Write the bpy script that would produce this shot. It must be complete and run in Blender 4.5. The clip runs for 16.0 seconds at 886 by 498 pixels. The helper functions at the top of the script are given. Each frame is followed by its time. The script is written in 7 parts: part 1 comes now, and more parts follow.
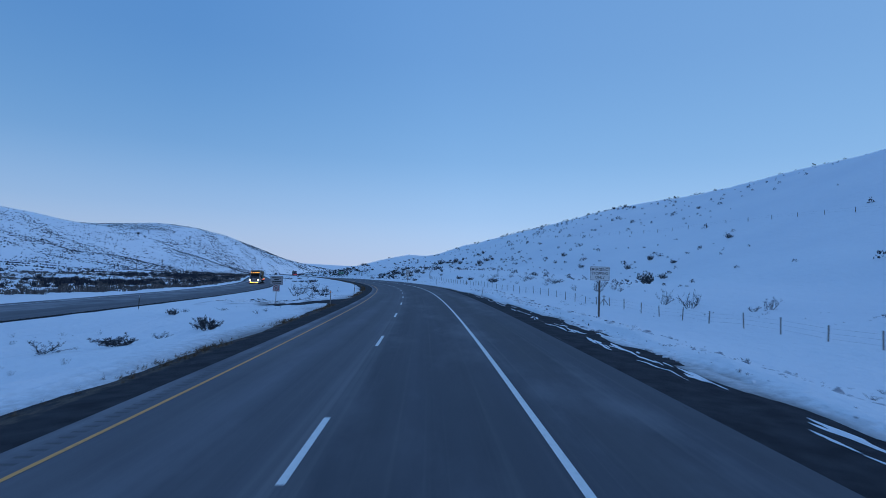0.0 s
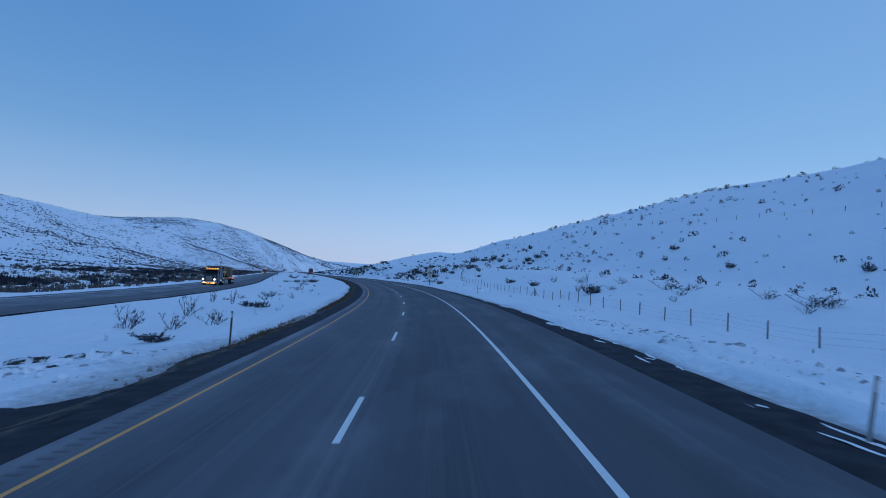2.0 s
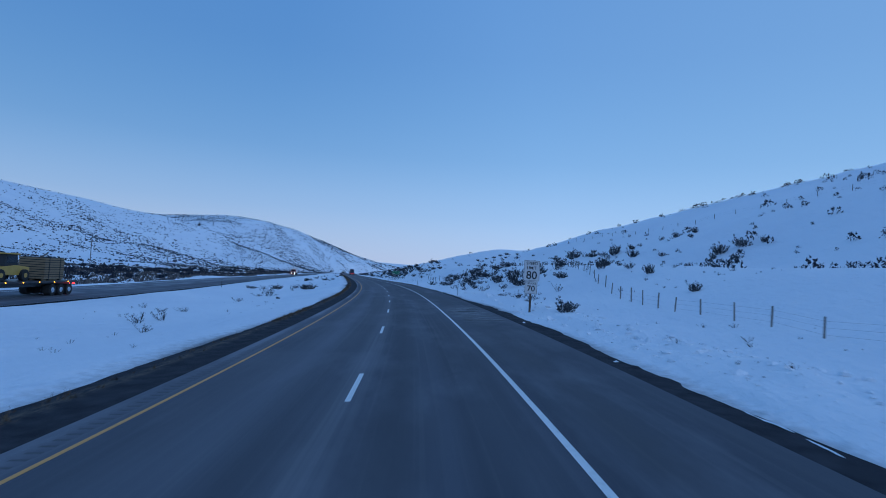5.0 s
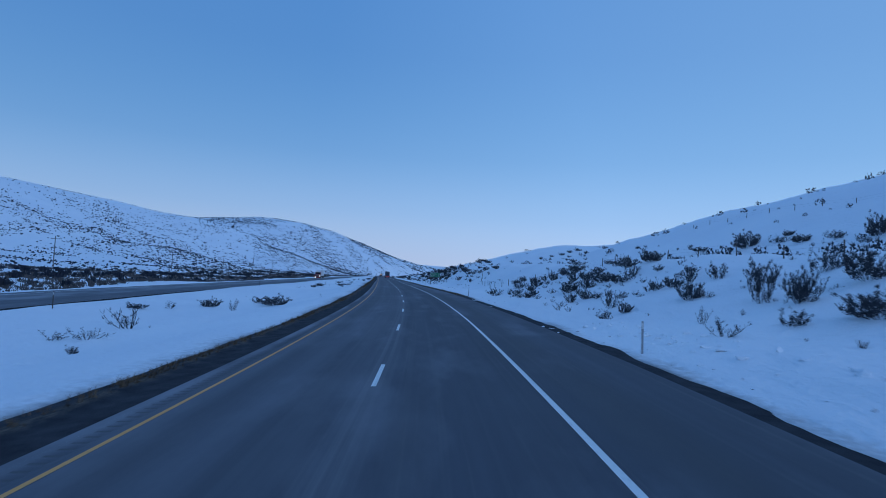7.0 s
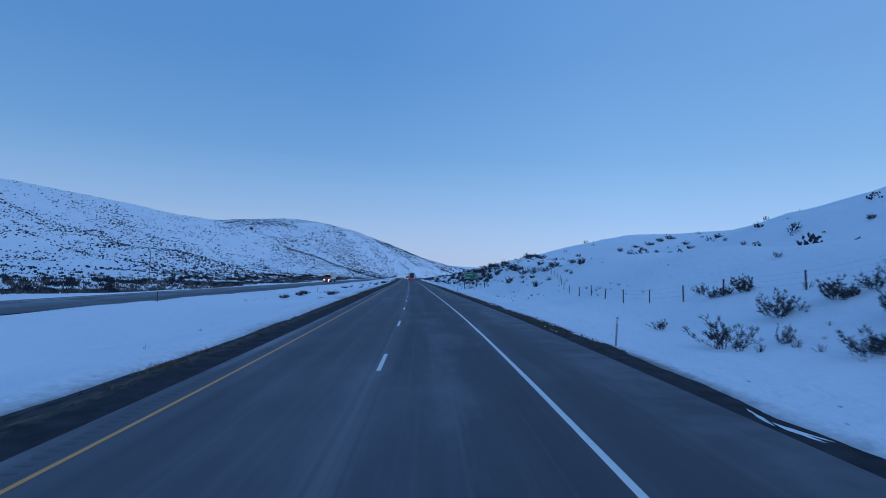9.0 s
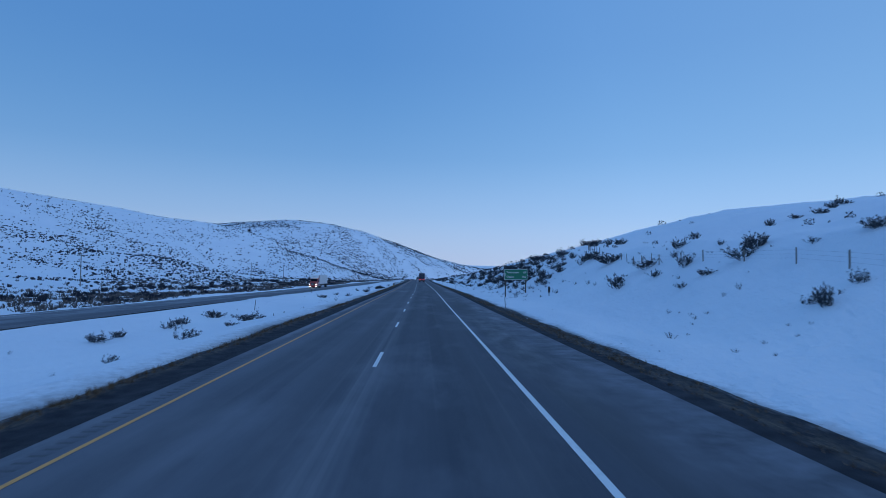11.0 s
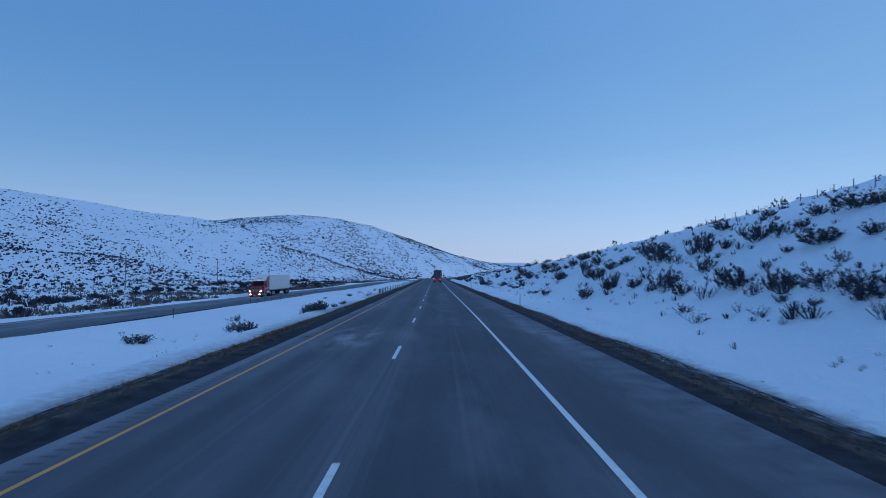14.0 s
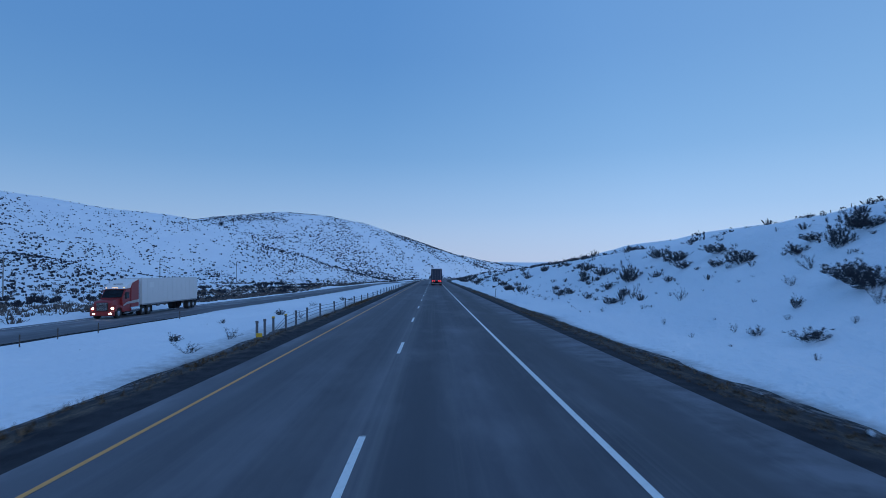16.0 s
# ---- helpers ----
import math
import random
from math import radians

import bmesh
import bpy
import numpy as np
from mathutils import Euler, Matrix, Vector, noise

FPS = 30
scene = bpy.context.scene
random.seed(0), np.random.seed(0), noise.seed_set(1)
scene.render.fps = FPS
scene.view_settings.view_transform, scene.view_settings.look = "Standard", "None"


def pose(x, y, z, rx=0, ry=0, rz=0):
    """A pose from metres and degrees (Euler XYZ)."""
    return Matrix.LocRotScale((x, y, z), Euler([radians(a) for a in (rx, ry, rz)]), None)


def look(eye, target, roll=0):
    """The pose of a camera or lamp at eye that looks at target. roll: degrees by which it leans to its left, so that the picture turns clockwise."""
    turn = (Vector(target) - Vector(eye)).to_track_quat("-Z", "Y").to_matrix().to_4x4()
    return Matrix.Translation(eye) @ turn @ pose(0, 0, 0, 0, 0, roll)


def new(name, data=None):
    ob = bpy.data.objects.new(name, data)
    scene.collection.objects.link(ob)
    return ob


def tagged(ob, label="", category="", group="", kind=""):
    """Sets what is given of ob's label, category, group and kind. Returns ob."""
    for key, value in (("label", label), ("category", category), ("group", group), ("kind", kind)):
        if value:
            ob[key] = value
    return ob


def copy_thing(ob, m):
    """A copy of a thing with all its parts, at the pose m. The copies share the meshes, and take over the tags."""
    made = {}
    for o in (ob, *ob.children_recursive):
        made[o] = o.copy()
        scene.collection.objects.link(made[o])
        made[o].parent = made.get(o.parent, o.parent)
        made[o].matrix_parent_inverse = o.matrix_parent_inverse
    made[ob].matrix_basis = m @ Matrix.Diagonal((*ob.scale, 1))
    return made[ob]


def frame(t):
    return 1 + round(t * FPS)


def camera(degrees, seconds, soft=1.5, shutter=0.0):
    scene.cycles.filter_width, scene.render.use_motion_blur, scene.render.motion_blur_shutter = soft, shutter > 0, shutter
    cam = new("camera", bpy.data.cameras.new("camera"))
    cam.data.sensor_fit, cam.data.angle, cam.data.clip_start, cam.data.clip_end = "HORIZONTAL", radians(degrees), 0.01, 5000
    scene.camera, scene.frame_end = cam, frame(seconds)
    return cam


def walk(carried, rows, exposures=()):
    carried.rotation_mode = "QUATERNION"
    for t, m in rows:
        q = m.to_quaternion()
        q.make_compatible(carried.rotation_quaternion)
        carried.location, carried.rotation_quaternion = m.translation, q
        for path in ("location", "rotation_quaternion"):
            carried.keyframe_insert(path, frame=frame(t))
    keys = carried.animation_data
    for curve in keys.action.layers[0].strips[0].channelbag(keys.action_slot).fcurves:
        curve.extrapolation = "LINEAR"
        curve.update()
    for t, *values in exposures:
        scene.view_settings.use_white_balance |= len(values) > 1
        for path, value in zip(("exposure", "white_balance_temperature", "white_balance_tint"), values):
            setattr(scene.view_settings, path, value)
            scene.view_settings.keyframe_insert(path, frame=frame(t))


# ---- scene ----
cam = camera(76.1, 16.0, soft=0.55, shutter=0.12)
# seconds, the eye, yaw to the left, pitch up, roll to the left
PATH = [
    (0, 0.000, 0.000, 2.450, -1.71, 2.74, 1.96),
    (0.5, 0.001, 11.859, 2.506, -1.41, 2.75, 2.64),
    (1, -0.021, 23.685, 2.562, -0.88, 2.77, 2.62),
    (1.5, -0.195, 35.494, 2.612, 0.01, 2.71, 2.43),
    (2, -0.556, 47.261, 2.652, 1.09, 2.62, 2.84),
    (2.5, -1.094, 59.037, 2.682, 1.85, 2.54, 3.21),
    (3, -1.778, 70.813, 2.701, 2.48, 2.54, 3.52),
    (3.5, -2.282, 82.548, 2.703, 3.32, 2.55, 3.67),
    (4, -3.082, 94.247, 2.692, 4.37, 2.57, 3.68),
    (4.5, -4.445, 105.927, 2.672, 5.55, 2.58, 3.60),
    (5, -6.143, 117.607, 2.644, 6.78, 2.58, 3.48),
    (5.5, -8.193, 129.305, 2.614, 7.97, 2.55, 3.39),
    (6, -10.199, 141.014, 2.584, 9.05, 2.53, 3.35),
    (6.5, -12.405, 152.631, 2.555, 10.01, 2.57, 3.28),
    (7, -14.788, 164.100, 2.526, 10.98, 2.58, 3.06),
    (7.5, -17.340, 175.529, 2.496, 11.99, 2.57, 3.11),
    (8, -20.071, 186.952, 2.462, 12.77, 2.49, 2.81),
    (8.5, -22.772, 198.375, 2.440, 13.39, 2.48, 2.45),
    (9, -25.575, 209.803, 2.427, 13.89, 2.55, 2.14),
    (9.5, -28.726, 221.242, 2.416, 14.29, 2.64, 1.82),
    (10, -32.018, 232.698, 2.400, 14.60, 2.69, 1.45),
    (10.5, -35.298, 244.177, 2.370, 14.82, 2.63, 0.98),
    (11, -38.599, 255.676, 2.323, 15.01, 2.51, 0.47),
    (11.5, -41.937, 267.148, 2.266, 15.31, 2.56, 0.10),
    (12, -45.355, 278.534, 2.201, 15.77, 2.64, -0.44),
    (12.5, -48.864, 289.927, 2.129, 16.18, 2.64, -0.33),
    (13, -52.444, 301.353, 2.057, 16.30, 2.55, -0.78),
    (13.5, -56.020, 312.872, 1.991, 16.49, 2.51, -0.68),
    (14, -59.630, 324.459, 1.935, 16.60, 2.32, -0.46),
    (14.5, -63.273, 336.126, 1.889, 16.63, 2.40, -0.51),
    (15, -66.949, 347.655, 1.829, 16.99, 2.53, -0.41),
    (15.5, -70.546, 358.953, 1.761, 16.54, 2.39, -0.80),
    (16, -73.982, 370.126, 1.684, 16.37, 2.35, -1.00),
]


def aim(x, y, z, yaw, pitch, roll):
    a, b = radians(yaw), radians(pitch)
    return look((x, y, z), (x - math.sin(a) * math.cos(b), y + math.cos(a) * math.cos(b), z + math.sin(b)), roll)


# the camera's own white balance drifts bluer in the middle of the shot
TINTS = [(0.0, 0.0, 6500, 10), (3.0, 0.0, 6450, 10), (5.5, -0.02, 6330, 10), (7.0, -0.04, 6230, 10), (8.0, -0.04, 6230, 10),
         (10.5, -0.02, 6290, 10), (12.5, -0.02, 6300, 10), (13.2, 0.0, 6380, 10), (14.2, 0.0, 6520, 10), (16.0, 0.0, 6550, 10)]
walk(cam, [(row[0], aim(*row[1:])) for row in PATH], exposures=TINTS)

# ---- light: a clear sky just after sunset, the glow of the sun behind and to the right ----
GLOW = Vector((0.80, -0.58, 0.12)).normalized()
sky = bpy.data.worlds.new("evening_sky")
scene.world = sky
sky.use_nodes = True
wn, wl = sky.node_tree.nodes, sky.node_tree.links
wn.clear()
st = wn.new("ShaderNodeTexSky")
st.sky_type, st.sun_disc = "NISHITA", False
st.sun_elevation, st.sun_rotation = radians(1.0), radians(126)
st.altitude, st.air_density, st.dust_density, st.ozone_density = 1500, 1.0, 0.3, 3.0
tc, sep, ramp = wn.new("ShaderNodeTexCoord"), wn.new("ShaderNodeSeparateXYZ"), wn.new("ShaderNodeValToRGB")
wl.new(tc.outputs["Generated"], sep.inputs[0])
wl.new(sep.outputs["Z"], ramp.inputs[0])
cr = ramp.color_ramp
cr.interpolation = "B_SPLINE"
STOPS = ((0.0, (0.475, 0.595, 0.85)), (0.04, (0.455, 0.60, 0.88)), (0.10, (0.345, 0.55, 0.885)), (0.20, (0.170, 0.395, 0.75)), (0.36, (0.104, 0.288, 0.65)), (0.65, (0.085, 0.25, 0.61)), (1.0, (0.072, 0.23, 0.58)))
while len(cr.elements) < len(STOPS):
    cr.elements.new(0.5)
for e, (at, c) in zip(cr.elements, STOPS):
    e.position, e.color = at, (*c, 1)
side = wn.new("ShaderNodeVectorMath")
side.operation = "DOT_PRODUCT"
side.inputs[1].default_value = (0.84, 0.54, 0.0)
wl.new(tc.outputs["Generated"], side.inputs[0])
lift = wn.new("ShaderNodeMapRange")
lift.inputs["From Min"].default_value, lift.inputs["From Max"].default_value = 0.15, 1.0
lift.inputs["To Min"].default_value, lift.inputs["To Max"].default_value = 0.0, 0.27
wl.new(side.outputs["Value"], lift.inputs["Value"])
glow_mix = wn.new("ShaderNodeMix")
glow_mix.data_type = "RGBA"
glow_mix.inputs[7].default_value = (0.42, 0.66, 0.92, 1)
wl.new(lift.outputs[0], glow_mix.inputs[0])
wl.new(ramp.outputs[0], glow_mix.inputs[6])
# the afterglow on the sunset's side, behind the road's direction
glow_dot = wn.new("ShaderNodeVectorMath")
glow_dot.operation = "DOT_PRODUCT"
glow_dot.inputs[1].default_value = GLOW
wl.new(tc.outputs["Generated"], glow_dot.inputs[0])
glow_fac = wn.new("ShaderNodeMapRange")
glow_fac.interpolation_type = "SMOOTHSTEP"
glow_fac.inputs["From Min"].default_value, glow_fac.inputs["From Max"].default_value = 0.05, 1.0
wl.new(glow_dot.outputs["Value"], glow_fac.inputs["Value"])
after = wn.new("ShaderNodeMix")
after.data_type = "RGBA"
after.inputs[7].default_value = (0.34, 0.52, 0.93, 1)
wl.new(glow_fac.outputs[0], after.inputs[0])
wl.new(glow_mix.outputs[2], after.inputs[6])
# the sky away from the glow is darker
shade = wn.new("ShaderNodeMapRange")
shade.inputs["From Min"].default_value, shade.inputs["From Max"].default_value = -1.0, -0.5
shade.inputs["To Min"].default_value, shade.inputs["To Max"].default_value = 0.82, 1.0
wl.new(glow_dot.outputs["Value"], shade.inputs["Value"])
dim = wn.new("ShaderNodeVectorMath")
dim.operation = "SCALE"
wl.new(after.outputs[2], dim.inputs[0])
wl.new(shade.outputs[0], dim.inputs["Scale"])
both = wn.new("ShaderNodeMix")
both.data_type = "RGBA"
both.inputs[0].default_value = 0.03
wl.new(dim.outputs[0], both.inputs[6])
wl.new(st.outputs[0], both.inputs[7])
bg, wo = wn.new("ShaderNodeBackground"), wn.new("ShaderNodeOutputWorld")
bg.inputs["Strength"].default_value = 1.0
wl.new(both.outputs[2], bg.inputs[0])
wl.new(bg.outputs[0], wo.inputs[0])

sun = new("sun", bpy.data.lights.new("sun", "SUN"))
sun.data.energy, sun.data.angle, sun.data.color = 0.40, radians(45), (0.42, 0.69, 1.0)
sun.matrix_basis = look((0, 0, 60), Vector((0, 0, 60)) - Vector((0.80, -0.58, 0.20)) * 10)

# ---- materials ----
def material(name):
    m = bpy.data.materials.new(name)
    m.use_nodes = True
    n, l = m.node_tree.nodes, m.node_tree.links
    return m, n, l, n["Principled BSDF"]


def plain(name, colour, rough=0.6, metal=0.0, vary=0.12, scale=6.0, emit=None, strength=0.0, bump=0.1):
    m, n, l, b = material(name)
    tc, no, mx = n.new("ShaderNodeTexCoord"), n.new("ShaderNodeTexNoise"), n.new("ShaderNodeMix")
    no.inputs["Scale"].default_value, no.inputs["Detail"].default_value = scale, 6
    mx.data_type = "RGBA"
    mx.inputs[6].default_value = (*[c * (1 - vary) for c in colour], 1)
    mx.inputs[7].default_value = (*[min(1, c * (1 + vary)) for c in colour], 1)
    l.new(tc.outputs["Object"], no.inputs["Vector"])
    l.new(no.outputs["Fac"], mx.inputs[0])
    l.new(mx.outputs[2], b.inputs["Base Color"])
    b.inputs["Roughness"].default_value, b.inputs["Metallic"].default_value = rough, metal
    if bump:
        bp = n.new("ShaderNodeBump")
        bp.inputs["Strength"].default_value, bp.inputs["Distance"].default_value = bump, 0.02
        l.new(no.outputs["Fac"], bp.inputs["Height"])
        l.new(bp.outputs[0], b.inputs["Normal"])
    if emit:
        b.inputs["Emission Color"].default_value, b.inputs["Emission Strength"].default_value = (*emit, 1), strength
    return m



def noise_node(n, l, vec, scale, detail=5, rough=0.55):
    t = n.new("ShaderNodeTexNoise")
    t.inputs["Scale"].default_value, t.inputs["Detail"].default_value, t.inputs["Roughness"].default_value = scale, detail, rough
    l.new(vec, t.inputs["Vector"])
    return t.outputs["Fac"]


def ramp_node(n, l, fac, lo, hi):
    t = n.new("ShaderNodeMapRange")
    t.inputs["From Min"].default_value, t.inputs["From Max"].default_value = lo, hi
    l.new(fac, t.inputs["Value"])
    return t.outputs[0]


def mix_node(n, l, fac, a, b):
    t = n.new("ShaderNodeMix")
    t.data_type = "RGBA"
    for sock, v in ((t.inputs[0], fac), (t.inputs[6], a), (t.inputs[7], b)):
        if isinstance(v, tuple):
            sock.default_value = (*v, 1)
        elif isinstance(v, float):
            sock.default_value = v
        else:
            l.new(v, sock)
    return t.outputs[2]


def math_node(n, l, op, a, b):
    t = n.new("ShaderNodeMath")
    t.operation = op
    for sock, v in ((t.inputs[0], a), (t.inputs[1], b)):
        if isinstance(v, (float, int)):
            sock.default_value = v
        else:
            l.new(v, sock)
    return t.outputs[0]


def stretched(n, l, vec, sx, sy, sz=1.0):
    t = n.new("ShaderNodeMapping")
    t.inputs["Scale"].default_value = (sx, sy, sz)
    l.new(vec, t.inputs["Vector"])
    return t.outputs[0]


def add_bump(n, l, b, height, strength, distance):
    t = n.new("ShaderNodeBump")
    t.inputs["Strength"].default_value, t.inputs["Distance"].default_value = strength, distance
    l.new(height, t.inputs["Height"])
    l.new(t.outputs[0], b.inputs["Normal"])


def snow_material():
    m, n, l, b = material("snow")
    pos = n.new("ShaderNodeTexCoord").outputs["Object"]
    big, mid, fine = noise_node(n, l, pos, 0.05), noise_node(n, l, pos, 0.7, 6), noise_node(n, l, pos, 3.2, 7)
    c = mix_node(n, l, ramp_node(n, l, big, 0.3, 0.7), (0.80, 0.83, 0.87), (0.88, 0.90, 0.92))
    dirt = math_node(n, l, "MULTIPLY", ramp_node(n, l, mid, 0.66, 0.78), ramp_node(n, l, fine, 0.45, 0.7))
    c = mix_node(n, l, math_node(n, l, "MULTIPLY", dirt, 0.08), c, (0.30, 0.29, 0.28))
    at = n.new("ShaderNodeAttribute")
    at.attribute_name = "grit"
    thrown = math_node(n, l, "ADD", at.outputs["Fac"], math_node(n, l, "MULTIPLY", math_node(n, l, "SUBTRACT", noise_node(n, l, pos, 3.0, 8, 0.7), 0.5), 1.1))
    thrown = math_node(n, l, "MULTIPLY", ramp_node(n, l, thrown, 0.15, 0.95), ramp_node(n, l, at.outputs["Fac"], 0.0, 0.25))
    c = mix_node(n, l, math_node(n, l, "MULTIPLY", thrown, 0.85), c, (0.20, 0.19, 0.185))
    l.new(c, b.inputs["Base Color"])
    b.inputs["Roughness"].default_value = 0.8
    b.inputs["Specular IOR Level"].default_value = 0.25
    h = math_node(n, l, "ADD", math_node(n, l, "MULTIPLY", mid, 1.0), math_node(n, l, "MULTIPLY", fine, 0.40))
    wind = noise_node(n, l, stretched(n, l, pos, 1.9, 0.42), 1.0, 6, 0.6)
    h = math_node(n, l, "ADD", h, math_node(n, l, "MULTIPLY", wind, 0.5))
    add_bump(n, l, b, h, 0.85, 0.30)
    return m


def spot_node(n, l, uv, u0, s0, ru, rs):
    """One at a spot of the strip, falling to none round it."""
    t = n.new("ShaderNodeMapping")
    t.inputs["Scale"].default_value = (1 / ru, 1 / rs, 1)
    t.inputs["Location"].default_value = (-u0 / ru, -s0 / rs, 0)
    l.new(uv, t.inputs["Vector"])
    v = n.new("ShaderNodeVectorMath")
    v.operation = "LENGTH"
    l.new(t.outputs[0], v.inputs[0])
    return ramp_node(n, l, v.outputs["Value"], 1.0, 0.35)


def asphalt_material(name, dust=1.0, spots=()):
    """Asphalt along a strip whose UV is (metres across, metres along)."""
    m, n, l, b = material(name)
    uv = n.new("ShaderNodeUVMap").outputs[0]
    across = n.new("ShaderNodeSeparateXYZ")
    l.new(uv, across.inputs[0])
    x = across.outputs["X"]
    streak = noise_node(n, l, stretched(n, l, uv, 1.3, 0.012), 1.0, 4)
    fine_streak = noise_node(n, l, stretched(n, l, uv, 7.0, 0.03), 1.0, 3)
    patch = noise_node(n, l, stretched(n, l, uv, 0.45, 0.14), 1.0, 7, 0.62)
    swirl = noise_node(n, l, stretched(n, l, uv, 1.1, 2.4), 1.0, 8, 0.65)
    grain = noise_node(n, l, uv, 60.0, 4, 0.7)
    c = mix_node(n, l, ramp_node(n, l, streak, 0.30, 0.70), (0.056, 0.059, 0.073), (0.096, 0.100, 0.120))
    cloud = noise_node(n, l, stretched(n, l, uv, 0.33, 0.035), 1.0, 6, 0.6)
    c = mix_node(n, l, math_node(n, l, "MULTIPLY", ramp_node(n, l, patch, 0.48, 0.80), 0.70 * dust), c, (0.26, 0.26, 0.28))
    c = mix_node(n, l, math_node(n, l, "MULTIPLY", ramp_node(n, l, cloud, 0.55, 0.36), 0.55), c, (0.060, 0.061, 0.070))
    c = mix_node(n, l, math_node(n, l, "MULTIPLY", ramp_node(n, l, cloud, 0.56, 0.74), 0.45), c, (0.23, 0.23, 0.25))
    c = mix_node(n, l, math_node(n, l, "MULTIPLY", ramp_node(n, l, fine_streak, 0.55, 0.80), 0.28 * dust), c, (0.21, 0.205, 0.20))
    lane = math_node(n, l, "MULTIPLY", ramp_node(n, l, x, 0.5, -0.6), ramp_node(n, l, streak, 0.2, 0.75))
    c = mix_node(n, l, math_node(n, l, "MULTIPLY", lane, 0.42), c, (0.200, 0.200, 0.218))
    wheel = math_node(n, l, "ABSOLUTE", math_node(n, l, "SUBTRACT", math_node(n, l, "PINGPONG", x, 1.78), 0.92), 0.0)
    c = mix_node(n, l, math_node(n, l, "MULTIPLY", ramp_node(n, l, wheel, 0.55, 0.15), 0.30), c, (0.064, 0.065, 0.074))
    middle = math_node(n, l, "MULTIPLY", ramp_node(n, l, math_node(n, l, "ABSOLUTE", math_node(n, l, "ADD", x, 0.05), 0.0), 0.45, 0.08), ramp_node(n, l, fine_streak, 0.3, 0.6))
    c = mix_node(n, l, math_node(n, l, "MULTIPLY", middle, 0.4 * dust), c, (0.24, 0.235, 0.24))
    outside = math_node(n, l, "MULTIPLY", ramp_node(n, l, x, -3.76, -4.0), ramp_node(n, l, patch, 0.36, 0.62))
    c = mix_node(n, l, math_node(n, l, "MULTIPLY", outside, 0.7), c, (0.27, 0.275, 0.30))
    side = math_node(n, l, "MULTIPLY", ramp_node(n, l, x, 3.6, 4.4), math_node(n, l, "MULTIPLY", ramp_node(n, l, cloud, 0.30, 0.62), ramp_node(n, l, across.outputs["Y"], 190.0, 240.0)))
    c = mix_node(n, l, math_node(n, l, "MULTIPLY", side, 0.25 * dust), c, (0.150, 0.154, 0.178))
    salted = math_node(n, l, "ADD", x, math_node(n, l, "MULTIPLY", math_node(n, l, "SUBTRACT", noise_node(n, l, stretched(n, l, uv, 0.9, 0.16), 1.0, 6, 0.6), 0.5), 2.6))
    salted = math_node(n, l, "MULTIPLY", ramp_node(n, l, salted, 5.0, 5.8), ramp_node(n, l, across.outputs["Y"], 190.0, 255.0))
    salted = math_node(n, l, "MULTIPLY", salted, ramp_node(n, l, noise_node(n, l, stretched(n, l, uv, 0.8, 0.9), 1.0, 8, 0.65), 0.40, 0.62))
    c = mix_node(n, l, math_node(n, l, "MULTIPLY", salted, 0.6 * dust), c, (0.235, 0.242, 0.275))
    worn = math_node(n, l, "MULTIPLY", ramp_node(n, l, x, 3.8, 4.3), ramp_node(n, l, x, 5.3, 4.7))
    worn = math_node(n, l, "MULTIPLY", worn, ramp_node(n, l, patch, 0.62, 0.42))
    c = mix_node(n, l, math_node(n, l, "MULTIPLY", worn, 0.45), c, (0.075, 0.074, 0.078))
    drag = noise_node(n, l, stretched(n, l, uv, 1.2, 0.42), 1.0, 8, 0.62)
    for u0, s0, ru, rs, depth, wisp in spots:
        f = math_node(n, l, "MULTIPLY", spot_node(n, l, uv, u0, s0, ru, rs), ramp_node(n, l, swirl if wisp else drag, 0.42, 0.66))
        c = mix_node(n, l, math_node(n, l, "MULTIPLY", f, depth), c, (0.36, 0.36, 0.37))
    c = mix_node(n, l, math_node(n, l, "MULTIPLY", ramp_node(n, l, grain, 0.55, 0.75), 0.35), c, (0.165, 0.16, 0.16))
    l.new(c, b.inputs["Base Color"])
    l.new(ramp_node(n, l, patch, -1.6, 0.9), b.inputs["Roughness"])
    b.inputs["Specular IOR Level"].default_value = 0.42
    add_bump(n, l, b, grain, 0.35, 0.01)
    return m


